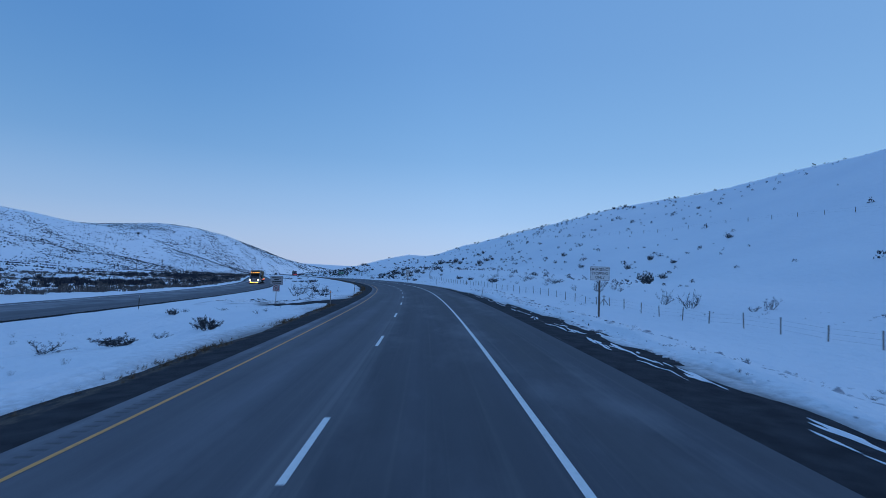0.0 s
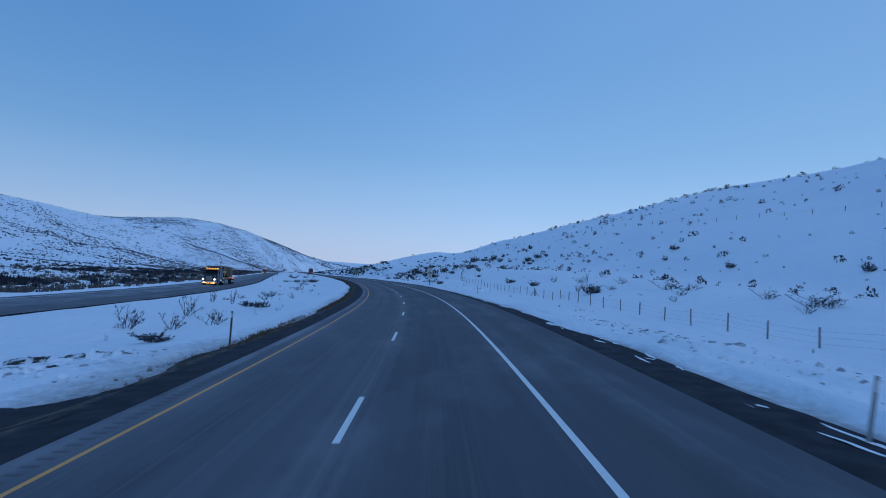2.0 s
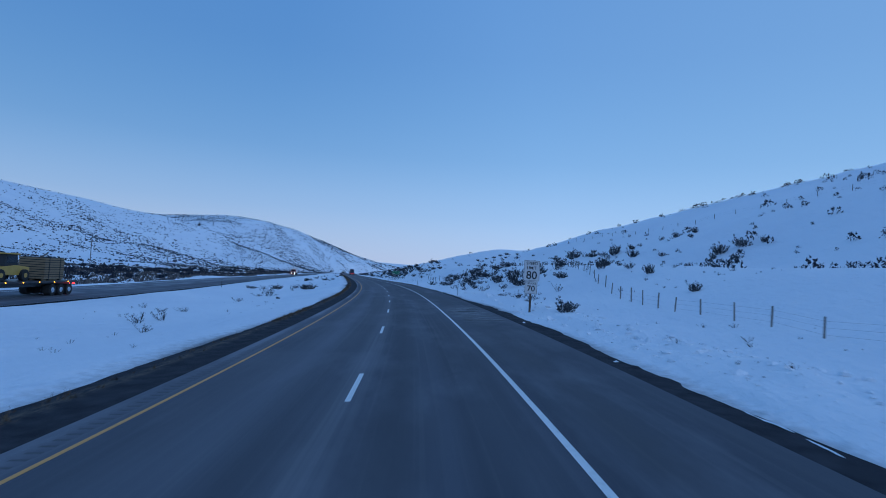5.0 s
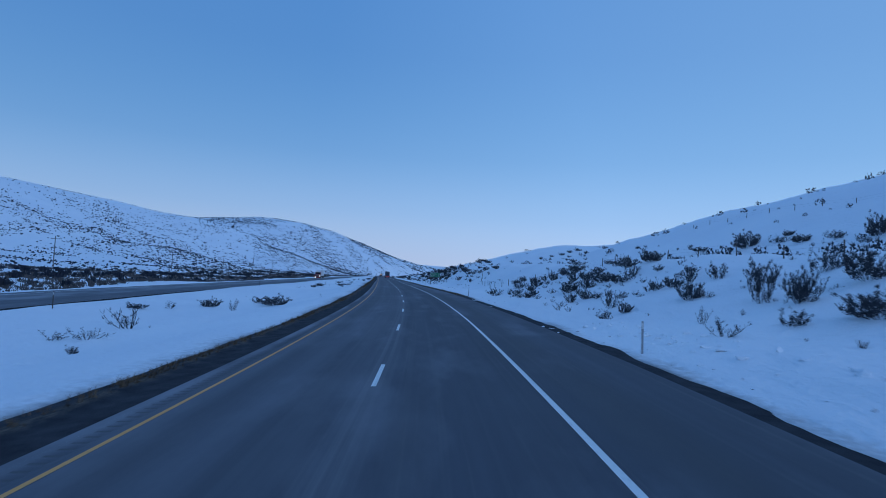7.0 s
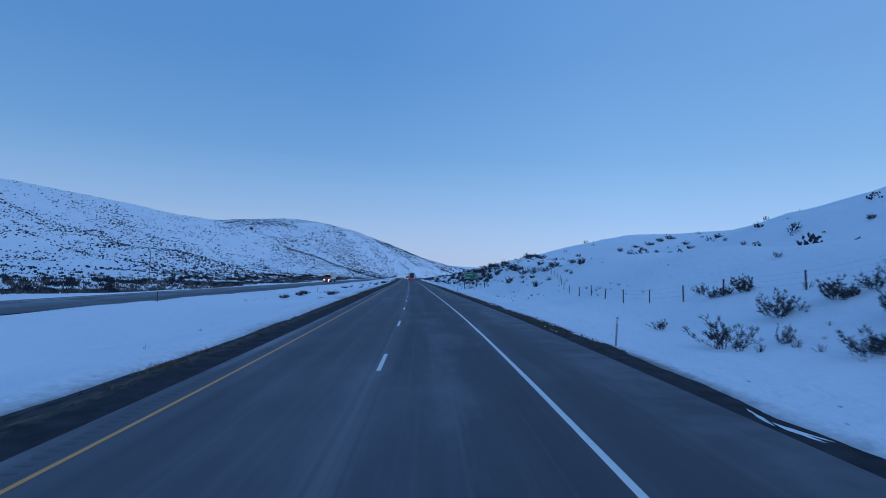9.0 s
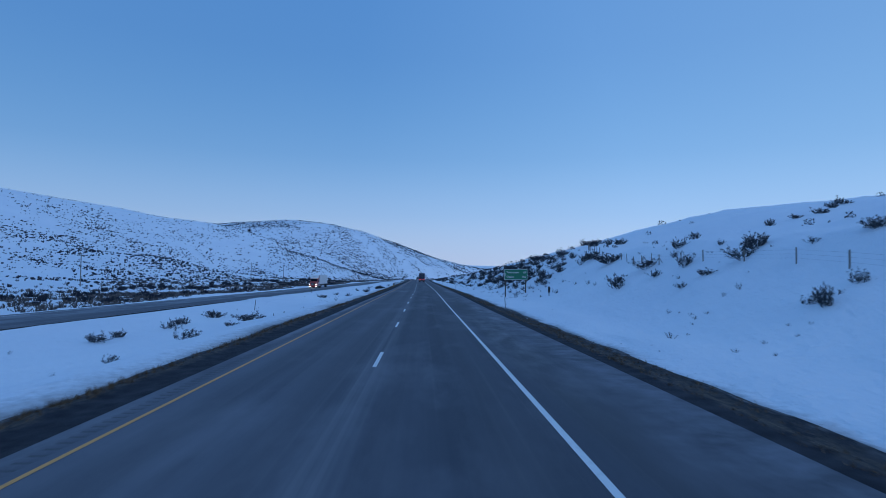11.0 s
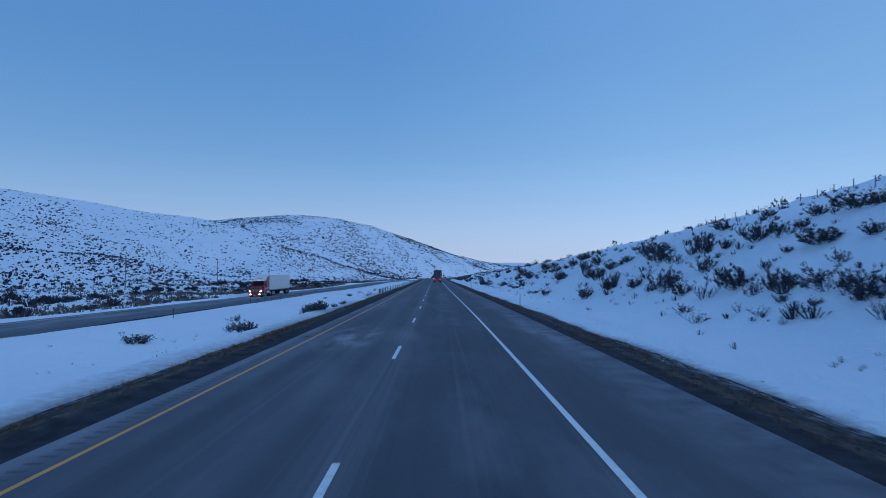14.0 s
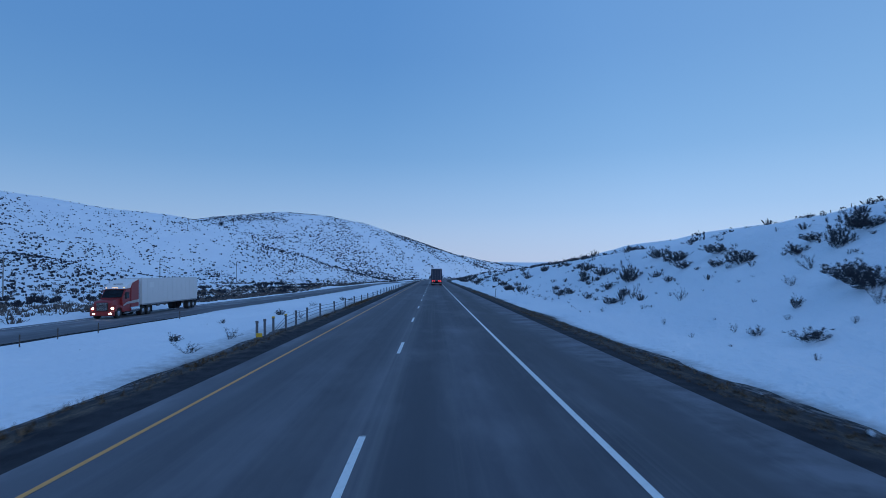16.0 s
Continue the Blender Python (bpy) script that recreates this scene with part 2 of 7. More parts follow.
def gravel_material(name, grass_lo, grass_hi, start, slushy):
    """Dark grit, with a band of dead brown grass and slush towards the snow."""
    m, n, l, b = material(name)
    uv = n.new("ShaderNodeUVMap").outputs[0]
    sep = n.new("ShaderNodeSeparateXYZ")
    l.new(uv, sep.inputs[0])
    a = math_node(n, l, "ABSOLUTE", sep.outputs["X"], 0.0)
    grain, clump, run = noise_node(n, l, uv, 22.0, 6, 0.7), noise_node(n, l, uv, 1.6, 5), noise_node(n, l, stretched(n, l, uv, 2.2, 0.22), 1.0, 5)
    wob = math_node(n, l, "ADD", a, math_node(n, l, "MULTIPLY", math_node(n, l, "SUBTRACT", clump, 0.5), 0.6))
    c = mix_node(n, l, ramp_node(n, l, clump, 0.35, 0.7), (0.031, 0.032, 0.038), (0.062, 0.062, 0.071))
    c = mix_node(n, l, math_node(n, l, "MULTIPLY", ramp_node(n, l, grain, 0.5, 0.75), 0.35), c, (0.060, 0.056, 0.055))
    mid = (grass_lo + grass_hi) / 2
    band = math_node(n, l, "MULTIPLY", ramp_node(n, l, wob, grass_lo, mid), ramp_node(n, l, wob, grass_hi + 0.15, mid))
    band = math_node(n, l, "MULTIPLY", band, ramp_node(n, l, sep.outputs["Y"], start, start + 60.0))
    tangle = noise_node(n, l, stretched(n, l, uv, 5.0, 1.6), 1.0, 6, 0.7)
    band = math_node(n, l, "MULTIPLY", band, ramp_node(n, l, tangle, 0.40, 0.56))
    grass = mix_node(n, l, ramp_node(n, l, grain, 0.35, 0.65), (0.060, 0.050, 0.042), (0.220, 0.178, 0.140))
    c = mix_node(n, l, band, c, grass)
    c = mix_node(n, l, math_node(n, l, "MULTIPLY", ramp_node(n, l, run, 0.69, 0.76), 0.4), c, (0.32, 0.32, 0.33))
    slush = math_node(n, l, "MULTIPLY", ramp_node(n, l, wob, grass_hi, grass_hi + 0.35), ramp_node(n, l, tangle, 0.46, 0.60))
    slush = math_node(n, l, "MULTIPLY", slush, ramp_node(n, l, sep.outputs["Y"], slushy, slushy + 60.0))
    c = mix_node(n, l, math_node(n, l, "MULTIPLY", slush, 0.8), c, (0.30, 0.295, 0.29))
    l.new(c, b.inputs["Base Color"])
    b.inputs["Roughness"].default_value = 0.95
    b.inputs["Specular IOR Level"].default_value = 0.08
    add_bump(n, l, b, grain, 0.9, 0.03)
    return m


def island_material(name, dark, light, rough=0.9):
    m, n, l, b = material(name)
    g, o = n.new("ShaderNodeNewGeometry"), n.new("ShaderNodeObjectInfo")
    r = math_node(n, l, "FRACT", math_node(n, l, "ADD", g.outputs["Random Per Island"], o.outputs["Random"]), 0.0)
    l.new(mix_node(n, l, r, dark, light), b.inputs["Base Color"])
    b.inputs["Roughness"].default_value = rough
    b.inputs["Specular IOR Level"].default_value = 0.06
    return m


def paint_material(name, colour, under=(0.09, 0.09, 0.09)):
    m, n, l, b = material(name)
    uv = n.new("ShaderNodeUVMap").outputs[0]
    wear = noise_node(n, l, uv, 9.0, 6, 0.7)
    long_wear = noise_node(n, l, stretched(n, l, uv, 4.0, 0.3), 1.0, 4)
    f = math_node(n, l, "MULTIPLY", ramp_node(n, l, wear, 0.52, 0.72), ramp_node(n, l, long_wear, 0.3, 0.75))
    l.new(mix_node(n, l, math_node(n, l, "MULTIPLY", f, 0.8), colour, under), b.inputs["Base Color"])
    b.inputs["Roughness"].default_value = 0.55
    return m


SNOW = snow_material()
# salt-dried and blown-snow patches on the road: across, along, half sizes, strength, crosswise
SALT = ((4.9, 152.5, 1.6, 9.0, 0.85, 1), (-2.2, 354.0, 1.3, 5.5, 0.8, 0), (5.7, 300.0, 0.8, 14.0, 0.5, 0), (5.6, 357.0, 0.9, 9.0, 0.5, 0), (4.6, 285.0, 1.2, 18.0, 0.35, 0), (4.5, 323.0, 0.9, 4.0, 0.6, 0), (4.7, 317.9, 0.7, 0.7, 0.6, 0))
ASPHALT = asphalt_material("asphalt", 1.0, SALT)
ASPHALT_FAR = asphalt_material("pale_asphalt", 1.3)
GROOVE = plain("rumble_groove", (0.082, 0.080, 0.086), 0.9, vary=0.2)
GRAVEL = gravel_material("verge_gravel", 5.15, 5.7, -200.0, 210.0)
GRAVEL_BANK = gravel_material("bank_gravel", 7.05, 7.65, 215.0, 190.0)
WHITE_PAINT = paint_material("white_paint", (0.78, 0.78, 0.76))
YELLOW_PAINT = paint_material("yellow_paint", (0.78, 0.33, 0.07))
SAGE = island_material("sage_leaves", (0.032, 0.037, 0.048), (0.094, 0.101, 0.116))
BARK = island_material("sage_bark", (0.024, 0.024, 0.028), (0.066, 0.062, 0.066))
BRUSH = island_material("dry_brush", (0.062, 0.057, 0.058), (0.165, 0.145, 0.135))
HILL_BRUSH = island_material("hill_sage", (0.022, 0.026, 0.038), (0.058, 0.062, 0.078))
DRY_GRASS = island_material("dry_grass", (0.070, 0.046, 0.030), (0.22, 0.150, 0.095))
DUST = island_material("salt_dust", (0.10, 0.10, 0.10), (0.30, 0.30, 0.31))
# gritty clods; the dark blue-grey end also paints in their shaded sides
DIRTY_SHADED_SNOW = island_material("dirty_shaded_snow", (0.24, 0.25, 0.28), (0.80, 0.82, 0.85))
STEEL = plain("galvanised_steel", (0.30, 0.31, 0.32), 0.45, 0.75, vary=0.2, scale=8)
DULL_STEEL = plain("dull_steel", (0.13, 0.135, 0.15), 0.65, 0.25, vary=0.25, scale=9)
RUSTY = plain("rusty_post", (0.10, 0.075, 0.06), 0.7, 0.3, vary=0.3, scale=10)
GREY_WOOD = plain("weathered_wood", (0.22, 0.205, 0.19), 0.9, vary=0.35, scale=9, bump=0.4)
SIGN_BACK = plain("bare_aluminium", (0.42, 0.43, 0.44), 0.45, 0.6, vary=0.08)
SIGN_WHITE = plain("sign_white", (0.60, 0.60, 0.60), 0.45, vary=0.05, scale=3)
# white sheeting painted greyer, because the crossing sign stands backlit
SIGN_BACKLIT = plain("sign_backlit_white", (0.34, 0.34, 0.36), 0.5, vary=0.08, scale=3)
SIGN_BLACK = plain("sign_black", (0.012, 0.012, 0.014), 0.5)
SIGN_GREEN = plain("sign_green", (0.006, 0.15, 0.075), 0.42, vary=0.08, scale=2)
SIGN_YELLOW = plain("sign_yellow", (0.72, 0.42, 0.03), 0.45, vary=0.06)
SIGN_ORANGE = plain("reflector_orange", (0.75, 0.22, 0.02), 0.4, vary=0.06)
SIGN_RED = plain("sign_red", (0.35, 0.02, 0.025), 0.5)
RED_PAINT = plain("truck_red", (0.28, 0.022, 0.022), 0.3, vary=0.1, scale=2)
DARK_PAINT = plain("truck_dark", (0.020, 0.022, 0.028), 0.35, vary=0.2, scale=2)
NAVY = plain("trailer_navy", (0.022, 0.032, 0.060), 0.5, vary=0.2, scale=1)
TRAILER_WHITE = plain("trailer_white", (0.66, 0.64, 0.63), 0.5, vary=0.06, scale=0.8)
STRIPE = plain("stripe_white", (0.72, 0.70, 0.68), 0.4, vary=0.06)
CHROME = plain("chrome", (0.60, 0.60, 0.62), 0.18, 1.0, vary=0.05)
BLACK = plain("black_plastic", (0.014, 0.014, 0.015), 0.6, vary=0.2)
RUBBER = plain("tyre_rubber", (0.020, 0.020, 0.021), 0.85, vary=0.25)
TIMBER = plain("load_timber", (0.24, 0.17, 0.10), 0.8, vary=0.25, scale=5)
MACHINE = plain("machine_yellow", (0.50, 0.30, 0.06), 0.55, vary=0.2, scale=3)
def heap_material():
    """Dark dirt breaking through ploughed snow."""
    m, n, l, b = material("dirty_heap")
    pos = n.new("ShaderNodeTexCoord").outputs["Object"]
    grain, blotch = noise_node(n, l, pos, 14.0, 6, 0.7), noise_node(n, l, pos, 2.4, 7, 0.7)
    dirt = mix_node(n, l, ramp_node(n, l, grain, 0.35, 0.7), (0.018, 0.017, 0.018), (0.075, 0.064, 0.056))
    l.new(mix_node(n, l, ramp_node(n, l, blotch, 0.47, 0.55), dirt, (0.72, 0.75, 0.80)), b.inputs["Base Color"])
    b.inputs["Roughness"].default_value = 0.95
    add_bump(n, l, b, blotch, 0.9, 0.08)
    return m


DIRT = heap_material()
GLASS = plain("dark_glass", (0.012, 0.015, 0.02), 0.06, vary=0.05, bump=0)
HEADLAMP = plain("headlamp_glow", (0.9, 0.88, 0.8), 0.2, emit=(1.0, 0.93, 0.74), strength=16, bump=0)
AMBER = plain("amber_glow", (0.9, 0.4, 0.02), 0.3, emit=(1.0, 0.42, 0.03), strength=5, bump=0)
TAIL = plain("tail_glow", (0.6, 0.02, 0.02), 0.3, emit=(1.0, 0.04, 0.05), strength=3.0, bump=0)
# --- the plan: road centre (the dashed line), its height and bank, and the land beside it
CENTRE = [(-3.82, -60, 0.0, 1.96), (-2.37, -30, 0.0, 1.96), (-1.62, 0, 0.0, 1.96), (-1.57, 30, 0.14, 2.52), (-2.25, 60, 0.23, 3.2),
          (-4.08, 90, 0.23, 3.4), (-7.73, 120, 0.18, 3.35), (-13.01, 150, 0.11, 3.3), (-19.37, 180, 0.03, 2.96), (-26.8, 210, -0.03, 2.19),
          (-35.29, 240, -0.06, 1.24), (-44.33, 270, -0.2, 0.1), (-53.5, 300, -0.38, -0.6), (-62.64, 330, -0.54, -0.6),
          (-71.87, 360, -0.7, -0.82), (-81.31, 390, -0.87, -1.0), (-90.75, 420, -1.03, -1.0)]


def smooth_curve(xk, yk, x):
    """A natural cubic spline through (xk, yk)."""
    xk, yk, x = np.asarray(xk, float), np.asarray(yk, float), np.asarray(x, float)
    n, h = len(xk), np.diff(xk)
    a, b = np.eye(n), np.zeros(n)
    for i in range(1, n - 1):
        a[i, i - 1:i + 2] = h[i - 1], 2 * (h[i - 1] + h[i]), h[i]
        b[i] = 6 * ((yk[i + 1] - yk[i]) / h[i] - (yk[i] - yk[i - 1]) / h[i - 1])
    m = np.linalg.solve(a, b)
    j = np.clip(np.searchsorted(xk, x) - 1, 0, n - 2)
    t, hh = x - xk[j], h[j]
    return yk[j] + t * ((yk[j + 1] - yk[j]) / hh - hh * (2 * m[j] + m[j + 1]) / 6) + t * t * m[j] / 2 + t ** 3 * (m[j + 1] - m[j]) / (6 * hh)


def road_line():
    """Points of the centre each metre, with the way ahead; s = 0 where y = 0."""
    c = np.array(CENTRE)
    yy = np.arange(-60, 420.01, 0.25)
    xx = smooth_curve(c[:, 1], c[:, 0], yy)
    run = np.r_[0, np.cumsum(np.hypot(np.diff(xx), np.diff(yy)))]
    run -= np.interp(0, yy, run)
    s = np.arange(-58.0, run[-1], 1.0)
    x, y = np.interp(s, run, xx), np.interp(s, run, yy)
    head = np.unwrap(np.arctan2(np.gradient(y), np.gradient(x)))
    head = np.convolve(np.pad(head, 6, mode="edge"), np.ones(13) / 13, "valid")
    before = np.arange(-260.0, -58.0)
    far = np.arange(s[-1] + 1, 3400.0)
    bend = -np.clip(far - 600, 0, 420) / 650.0
    fh = head[-1] + bend
    fx, fy = x[-1] + np.cumsum(np.cos(fh)), y[-1] + np.cumsum(np.sin(fh))
    back = head[0] + 0.0 * before
    bx, by = x[0] + (before - s[0]) * np.cos(head[0]), y[0] + (before - s[0]) * np.sin(head[0])
    c_s = np.interp(c[:, 1], yy, run)
    al = np.r_[before, s, far]
    z = np.interp(al, np.r_[c_s, 900, 1500, 3400], np.r_[c[:, 2], -3.2, -4.0, -4.0])
    bank = np.interp(al, c_s, c[:, 3])
    k = np.ones(25) / 25
    z, bank = (np.convolve(np.pad(v, 12, mode="edge"), k, "valid") for v in (z, bank))
    return al, np.r_[bx, x, fx], np.r_[by, y, fy], np.r_[back, head, fh], z, np.tan(np.radians(bank))


RS, RX, RY, RH, RZ, RB = road_line()


def plan(s, u):
    """World x, y at s metres along the road and u metres to the right of its dashed line."""
    h = np.interp(s, RS, RH)
    return np.interp(s, RS, RX) + u * np.sin(h), np.interp(s, RS, RY) - u * np.cos(h)


def road_z(s, u):
    return np.interp(s, RS, RZ) + np.interp(s, RS, RB) * u


# Heights over the road beside it: one list a line at u metres, at the stations along the road.
RIGHT_S = [-60, 20, 70, 120, 170, 220, 270, 320, 370, 430, 520, 640, 900, 1400]
RIGHT_NEAR = {
    14: [-1.3, -0.65, 0.05, 0.48, 1.0, 1.0, 0.55, 0.35, 0.55, 0.4, 0.5, 0.5, 0.5, 0.5],
    12: [-0.85, -0.4, 0.05, 0.35, 0.6, 0.5, 0.1, 0.0, 0.1, 0.15, 0.3, 0.3, 0.3, 0.3],
    22: [-1.3, 0.0, 1.5, 2.9, 4.0, 4.8, 5.2, 5.8, 6.3, 5.0, 3.7, 2.7, 1.8, 0.9],
    34: [0.3, 1.1, 2.0, 3.0, 4.0, 4.8, 5.3, 7.2, 9.0, 6.2, 4.4, 3.2, 2.3, 1.6],
    60: [6.3, 8.7, 11.2, 14.2, 16.6, 16.9, 16.6, 12.7, 15.9, 11.4, 8.6, 7.1, 5.9, 4.8],
}
RIGHT_FAR = {
    100: [27.6, 29.2, 30.8, 32.3, 31.0, 29.8, 26.5, 20.2, 15.4, 14.3, 15.7, 15.9, 15.9, 15.9],
    170: [51.7, 48.8, 45.3, 40.7, 36.5, 32.0, 27.3, 23.1, 20.0, 18.1, 17.4, 17.4, 18.0, 18.8],
    300: [55.0, 50.5, 45.9, 41.3, 36.7, 32.0, 28.0, 25.0, 23.3, 22.7, 23.2, 24.5, 26.4, 28.4],
}
RIGHT = {**RIGHT_NEAR, **RIGHT_FAR}
LEFT_S = [-150, 330, 640, 1000, 1200, 1500, 2000]
LEFT = {
    -48: [-2.2, -2.1, -2.0, -1.9, -1.8, -1.8, -1.8],
    -90: [-2.2, -1.7, -1.1, -0.2, -0.1, -0.2, -0.3],
    -150: [-2.1, 0.5, 0.5, 1.0, 2.0, 3.0, 3.0],
    -230: [3.0, 3.0, 2.0, 3.0, 6.0, 8.0, 8.0],
    -340: [12.0, 9.0, 6.0, 8.0, 12.0, 14.0, 14.0],
    -500: [30.0, 28.0, 25.0, 22.0, 24.0, 24.0, 24.0],
    -800: [60.0, 60.0, 55.0, 50.0, 46.0, 40.0, 40.0],
}
# The far hills: crests as world points, how round they are and how steep their sides
NEAR_HILL = ([(-530, 350, 78), (-502, 560, 70.3), (-526, 690, 73.3), (-414, 739, 53), (-310, 706, 20), (-262, 705, 1), (-230, 670, -4)], 30.0, 0.40)
HUMP_HILL = ([(-640, 900, 70), (-527, 925, 71), (-420, 942, 75), (-380, 1010, 57), (-315, 1080, 29), (-218, 1150, 12), (-150, 1220, -2)], 80.0, 0.475)
SPUR_HILL = ([(-450, 492, 33), (-380, 505, 25), (-301, 514, 12.5), (-255, 520, 2), (-225, 522, -4)], 25.0, 0.26)
OPP_S = [-260, 0, 60, 130, 230, 330, 420, 520, 3400]
OPP_U = [-24, -24, -24.5, -25.5, -28, -27.5, -26, -23.5, -23]


def table(s, u, stations, lists):
    us = np.array(sorted(lists))
    rows = np.array([lists[k] for k in us.tolist()], float)
    cols = np.stack([np.interp(s, stations, r) for r in rows])
    j = np.clip(np.searchsorted(us, u) - 1, 0, len(us) - 2)
    f = np.clip((u - us[j]) / (us[j + 1] - us[j]), 0, 1)
    idx = np.arange(cols.shape[1])
    return cols[j, idx] * (1 - f) + cols[j + 1, idx] * f


def ridge(x, y, crest, round_, steep):
    """Height of a rounded ridge that falls away on both sides of its crest."""
    best = np.full(x.shape, -99.0)
    for (ax, ay, az), (bx, by, bz) in zip(crest[:-1], crest[1:]):
        dx, dy = bx - ax, by - ay
        t = np.clip(((x - ax) * dx + (y - ay) * dy) / (dx * dx + dy * dy), 0, 1)
        away = np.hypot(x - ax - t * dx, y - ay - t * dy)
        best = np.maximum(best, az + t * (bz - az) - steep * (np.sqrt(away ** 2 + round_ ** 2) - round_))
    return best


def base_land(s, u):
    """The land over the road, before drifts: flat arrays in, heights over RZ out."""
    opp = np.interp(s, OPP_S, OPP_U)
    right = {8.5: [0.0] * len(RIGHT_S), **RIGHT}
    r = table(s, np.maximum(u, 8.5), RIGHT_S, right) + np.interp(s, RS, RB) * np.clip(u, 0, 8.5)
    left = {-38.0: [-1.55] * len(LEFT_S), **LEFT}
    l = table(s, np.minimum(u, -38.0), LEFT_S, left)
    x, y = plan(s, u)
    for hill, melt in ((SPUR_HILL, 4.0), (NEAR_HILL, 6.0), (HUMP_HILL, 2.0)):
        top = ridge(x, y, *hill) - np.interp(s, RS, RZ)
        l = np.where(u < -60, 0.5 * (l + top + np.sqrt((l - top) ** 2 + melt * melt * np.clip((-u - 60) / 60, 0, 1))), l)
    near = np.interp(s, RS, RB) * -6.5 - 0.05
    m = np.clip((u + 6.5) / (opp + 1 + 6.5), 0, 1)
    dip = np.interp(s, [0, 90, 140, 190, 300, 380, 450, 600], [0.3, 0.42, 0.7, 0.95, 0.95, 1.3, 1.2, 0.5])
    mid = near * (1 - m) + -1.45 * m - dip * np.sin(np.pi * m ** 0.85) ** 2
    return np.where(u > 0, r, np.where(u > -6.5, np.interp(s, RS, RB) * u, np.where(u > -38, mid, l)))

# ---- ground and roads ----
def mesh_object(name, verts, faces, mat, smooth=True, parent=None):
    me = bpy.data.meshes.new(name)
    me.from_pydata([tuple(map(float, v)) for v in verts], [], faces)
    if smooth:
        me.polygons.foreach_set("use_smooth", [True] * len(me.polygons))
    me.materials.append(mat)
    me.update()
    ob = new(name, me)
    if parent:
        ob.parent = parent
    return ob


def grid_faces(rows, cols):
    return [(i * cols + j, i * cols + j + 1, (i + 1) * cols + j + 1, (i + 1) * cols + j) for i in range(rows - 1) for j in range(cols - 1)]


def value_noise(x, y, seed=0):
    """Smooth noise between -1 and 1 on flat arrays."""
    rng = np.random.RandomState(seed)
    g = rng.rand(256, 256) * 2 - 1
    xi, yi = np.floor(x).astype(int), np.floor(y).astype(int)
    fx, fy = x - xi, y - yi
    fx, fy = fx * fx * (3 - 2 * fx), fy * fy * (3 - 2 * fy)
    p = lambda a, b: g[a % 256, b % 256]
    return (p(xi, yi) * (1 - fx) + p(xi + 1, yi) * fx) * (1 - fy) + (p(xi, yi + 1) * (1 - fx) + p(xi + 1, yi + 1) * fx) * fy


def spread(near, fine, far, growth):
    out, step = list(np.arange(0, near, fine)), fine
    while out[-1] < far:
        step *= growth
        out.append(out[-1] + step)
    return out


GS = np.array([-v for v in spread(40, 2.5, 220, 1.1)][:0:-1] + list(np.arange(0, 470, 0.8)) + [470 + v for v in spread(10, 2.5, 2700, 1.045)])
UL = np.concatenate([np.arange(-6.5, -18, -0.8), np.arange(-18, -37.4, -0.4), [-37.8 - v for v in spread(4, 1.0, 1500, 1.07)]])[::-1]
UM = np.concatenate([np.arange(-6.4, -4.9, 0.15), np.arange(-4.8, 6.3, 0.9), np.arange(6.4, 9.55, 0.16)])
UR = np.concatenate([np.arange(9.6, 13.0, 0.34), [13.0 + v for v in spread(22, 0.7, 1400, 1.075)]])
GU = np.concatenate([UL, UM, UR])


def land_grid():
    s, u = np.meshgrid(GS, GU, indexing="ij")
    h = base_land(s.ravel(), u.ravel()).reshape(s.shape)
    # soften the creases away from the road
    keep = (np.abs(u) < 10) | ((u < -22) & (u > -40))
    for k in range(14):
        p = np.pad(h, 1, mode="edge")
        m = (p[:-2, 1:-1] + p[2:, 1:-1] + p[1:-1, :-2] + p[1:-1, 2:]) / 4
        h = np.where(keep | ((u < -60) & (k > 3)), h, 0.4 * h + 0.6 * m)
    return s, u, h


LS, LU, LH = land_grid()


def gully(s, u):
    """One along the bottoms of the dry gullies on the far hills, none between."""
    bend = 12 * value_noise(s / 50, u / 40, 23)
    return np.exp(-(value_noise((s + 0.5 * u + bend) / 60, (u - bend) / 130, 27) / 0.12) ** 2)


def drifts(s, u):
    """Snow drifts, hollows and ploughed crumbs, over the land."""
    far = np.clip((np.abs(u) - 12) / 60, 0, 1)
    bank = np.clip((u - 10) / 4, 0, 1) * np.clip((s - 140) / 40, 0, 1)
    d = bank * (0.17 * value_noise(s / 4.5, u / 2.6, 11) + 0.11 * value_noise(s / 1.9, u / 1.3, 13)) + 0.14 * value_noise(s / 7, u / 5, 1) + 0.08 * value_noise(s / 2.3, u / 1.9, 2) + far * (1.4 * value_noise(s / 45, u / 38, 3) + 0.5 * value_noise(s / 16, u / 13, 4))
    d = np.where(u < -42, d * 0.6, d)
    # the ploughed windrow at the start, and trodden lumps farther on
    row = np.exp(-((u - 9.9 - 0.3 * value_noise(s / 8, u * 0, 51)) / 0.8) ** 2) * np.interp(s, [-10, 62, 80, 150, 175, 240], [1, 1, 0.4, 0.8, 0.9, 0.4])
    d = d + row * (0.07 + 0.17 * value_noise(s / 1.7, u / 0.7, 52))
    hill = np.clip((-u - 85) / 60, 0, 1)
    return d + hill * (1.3 * value_noise(s / 60, u / 48, 6) + 0.8 * value_noise(s / 24, u / 20, 9) - 1.5 * gully(s, u))


def left_shift(s):
    """How far the yellow line and all outside it stray sideways."""
    return np.interp(s, [0, 50, 80, 171, 266, 314, 386], [0.18, 0.18, 0.03, 0.0, -0.11, -0.24, -0.17])


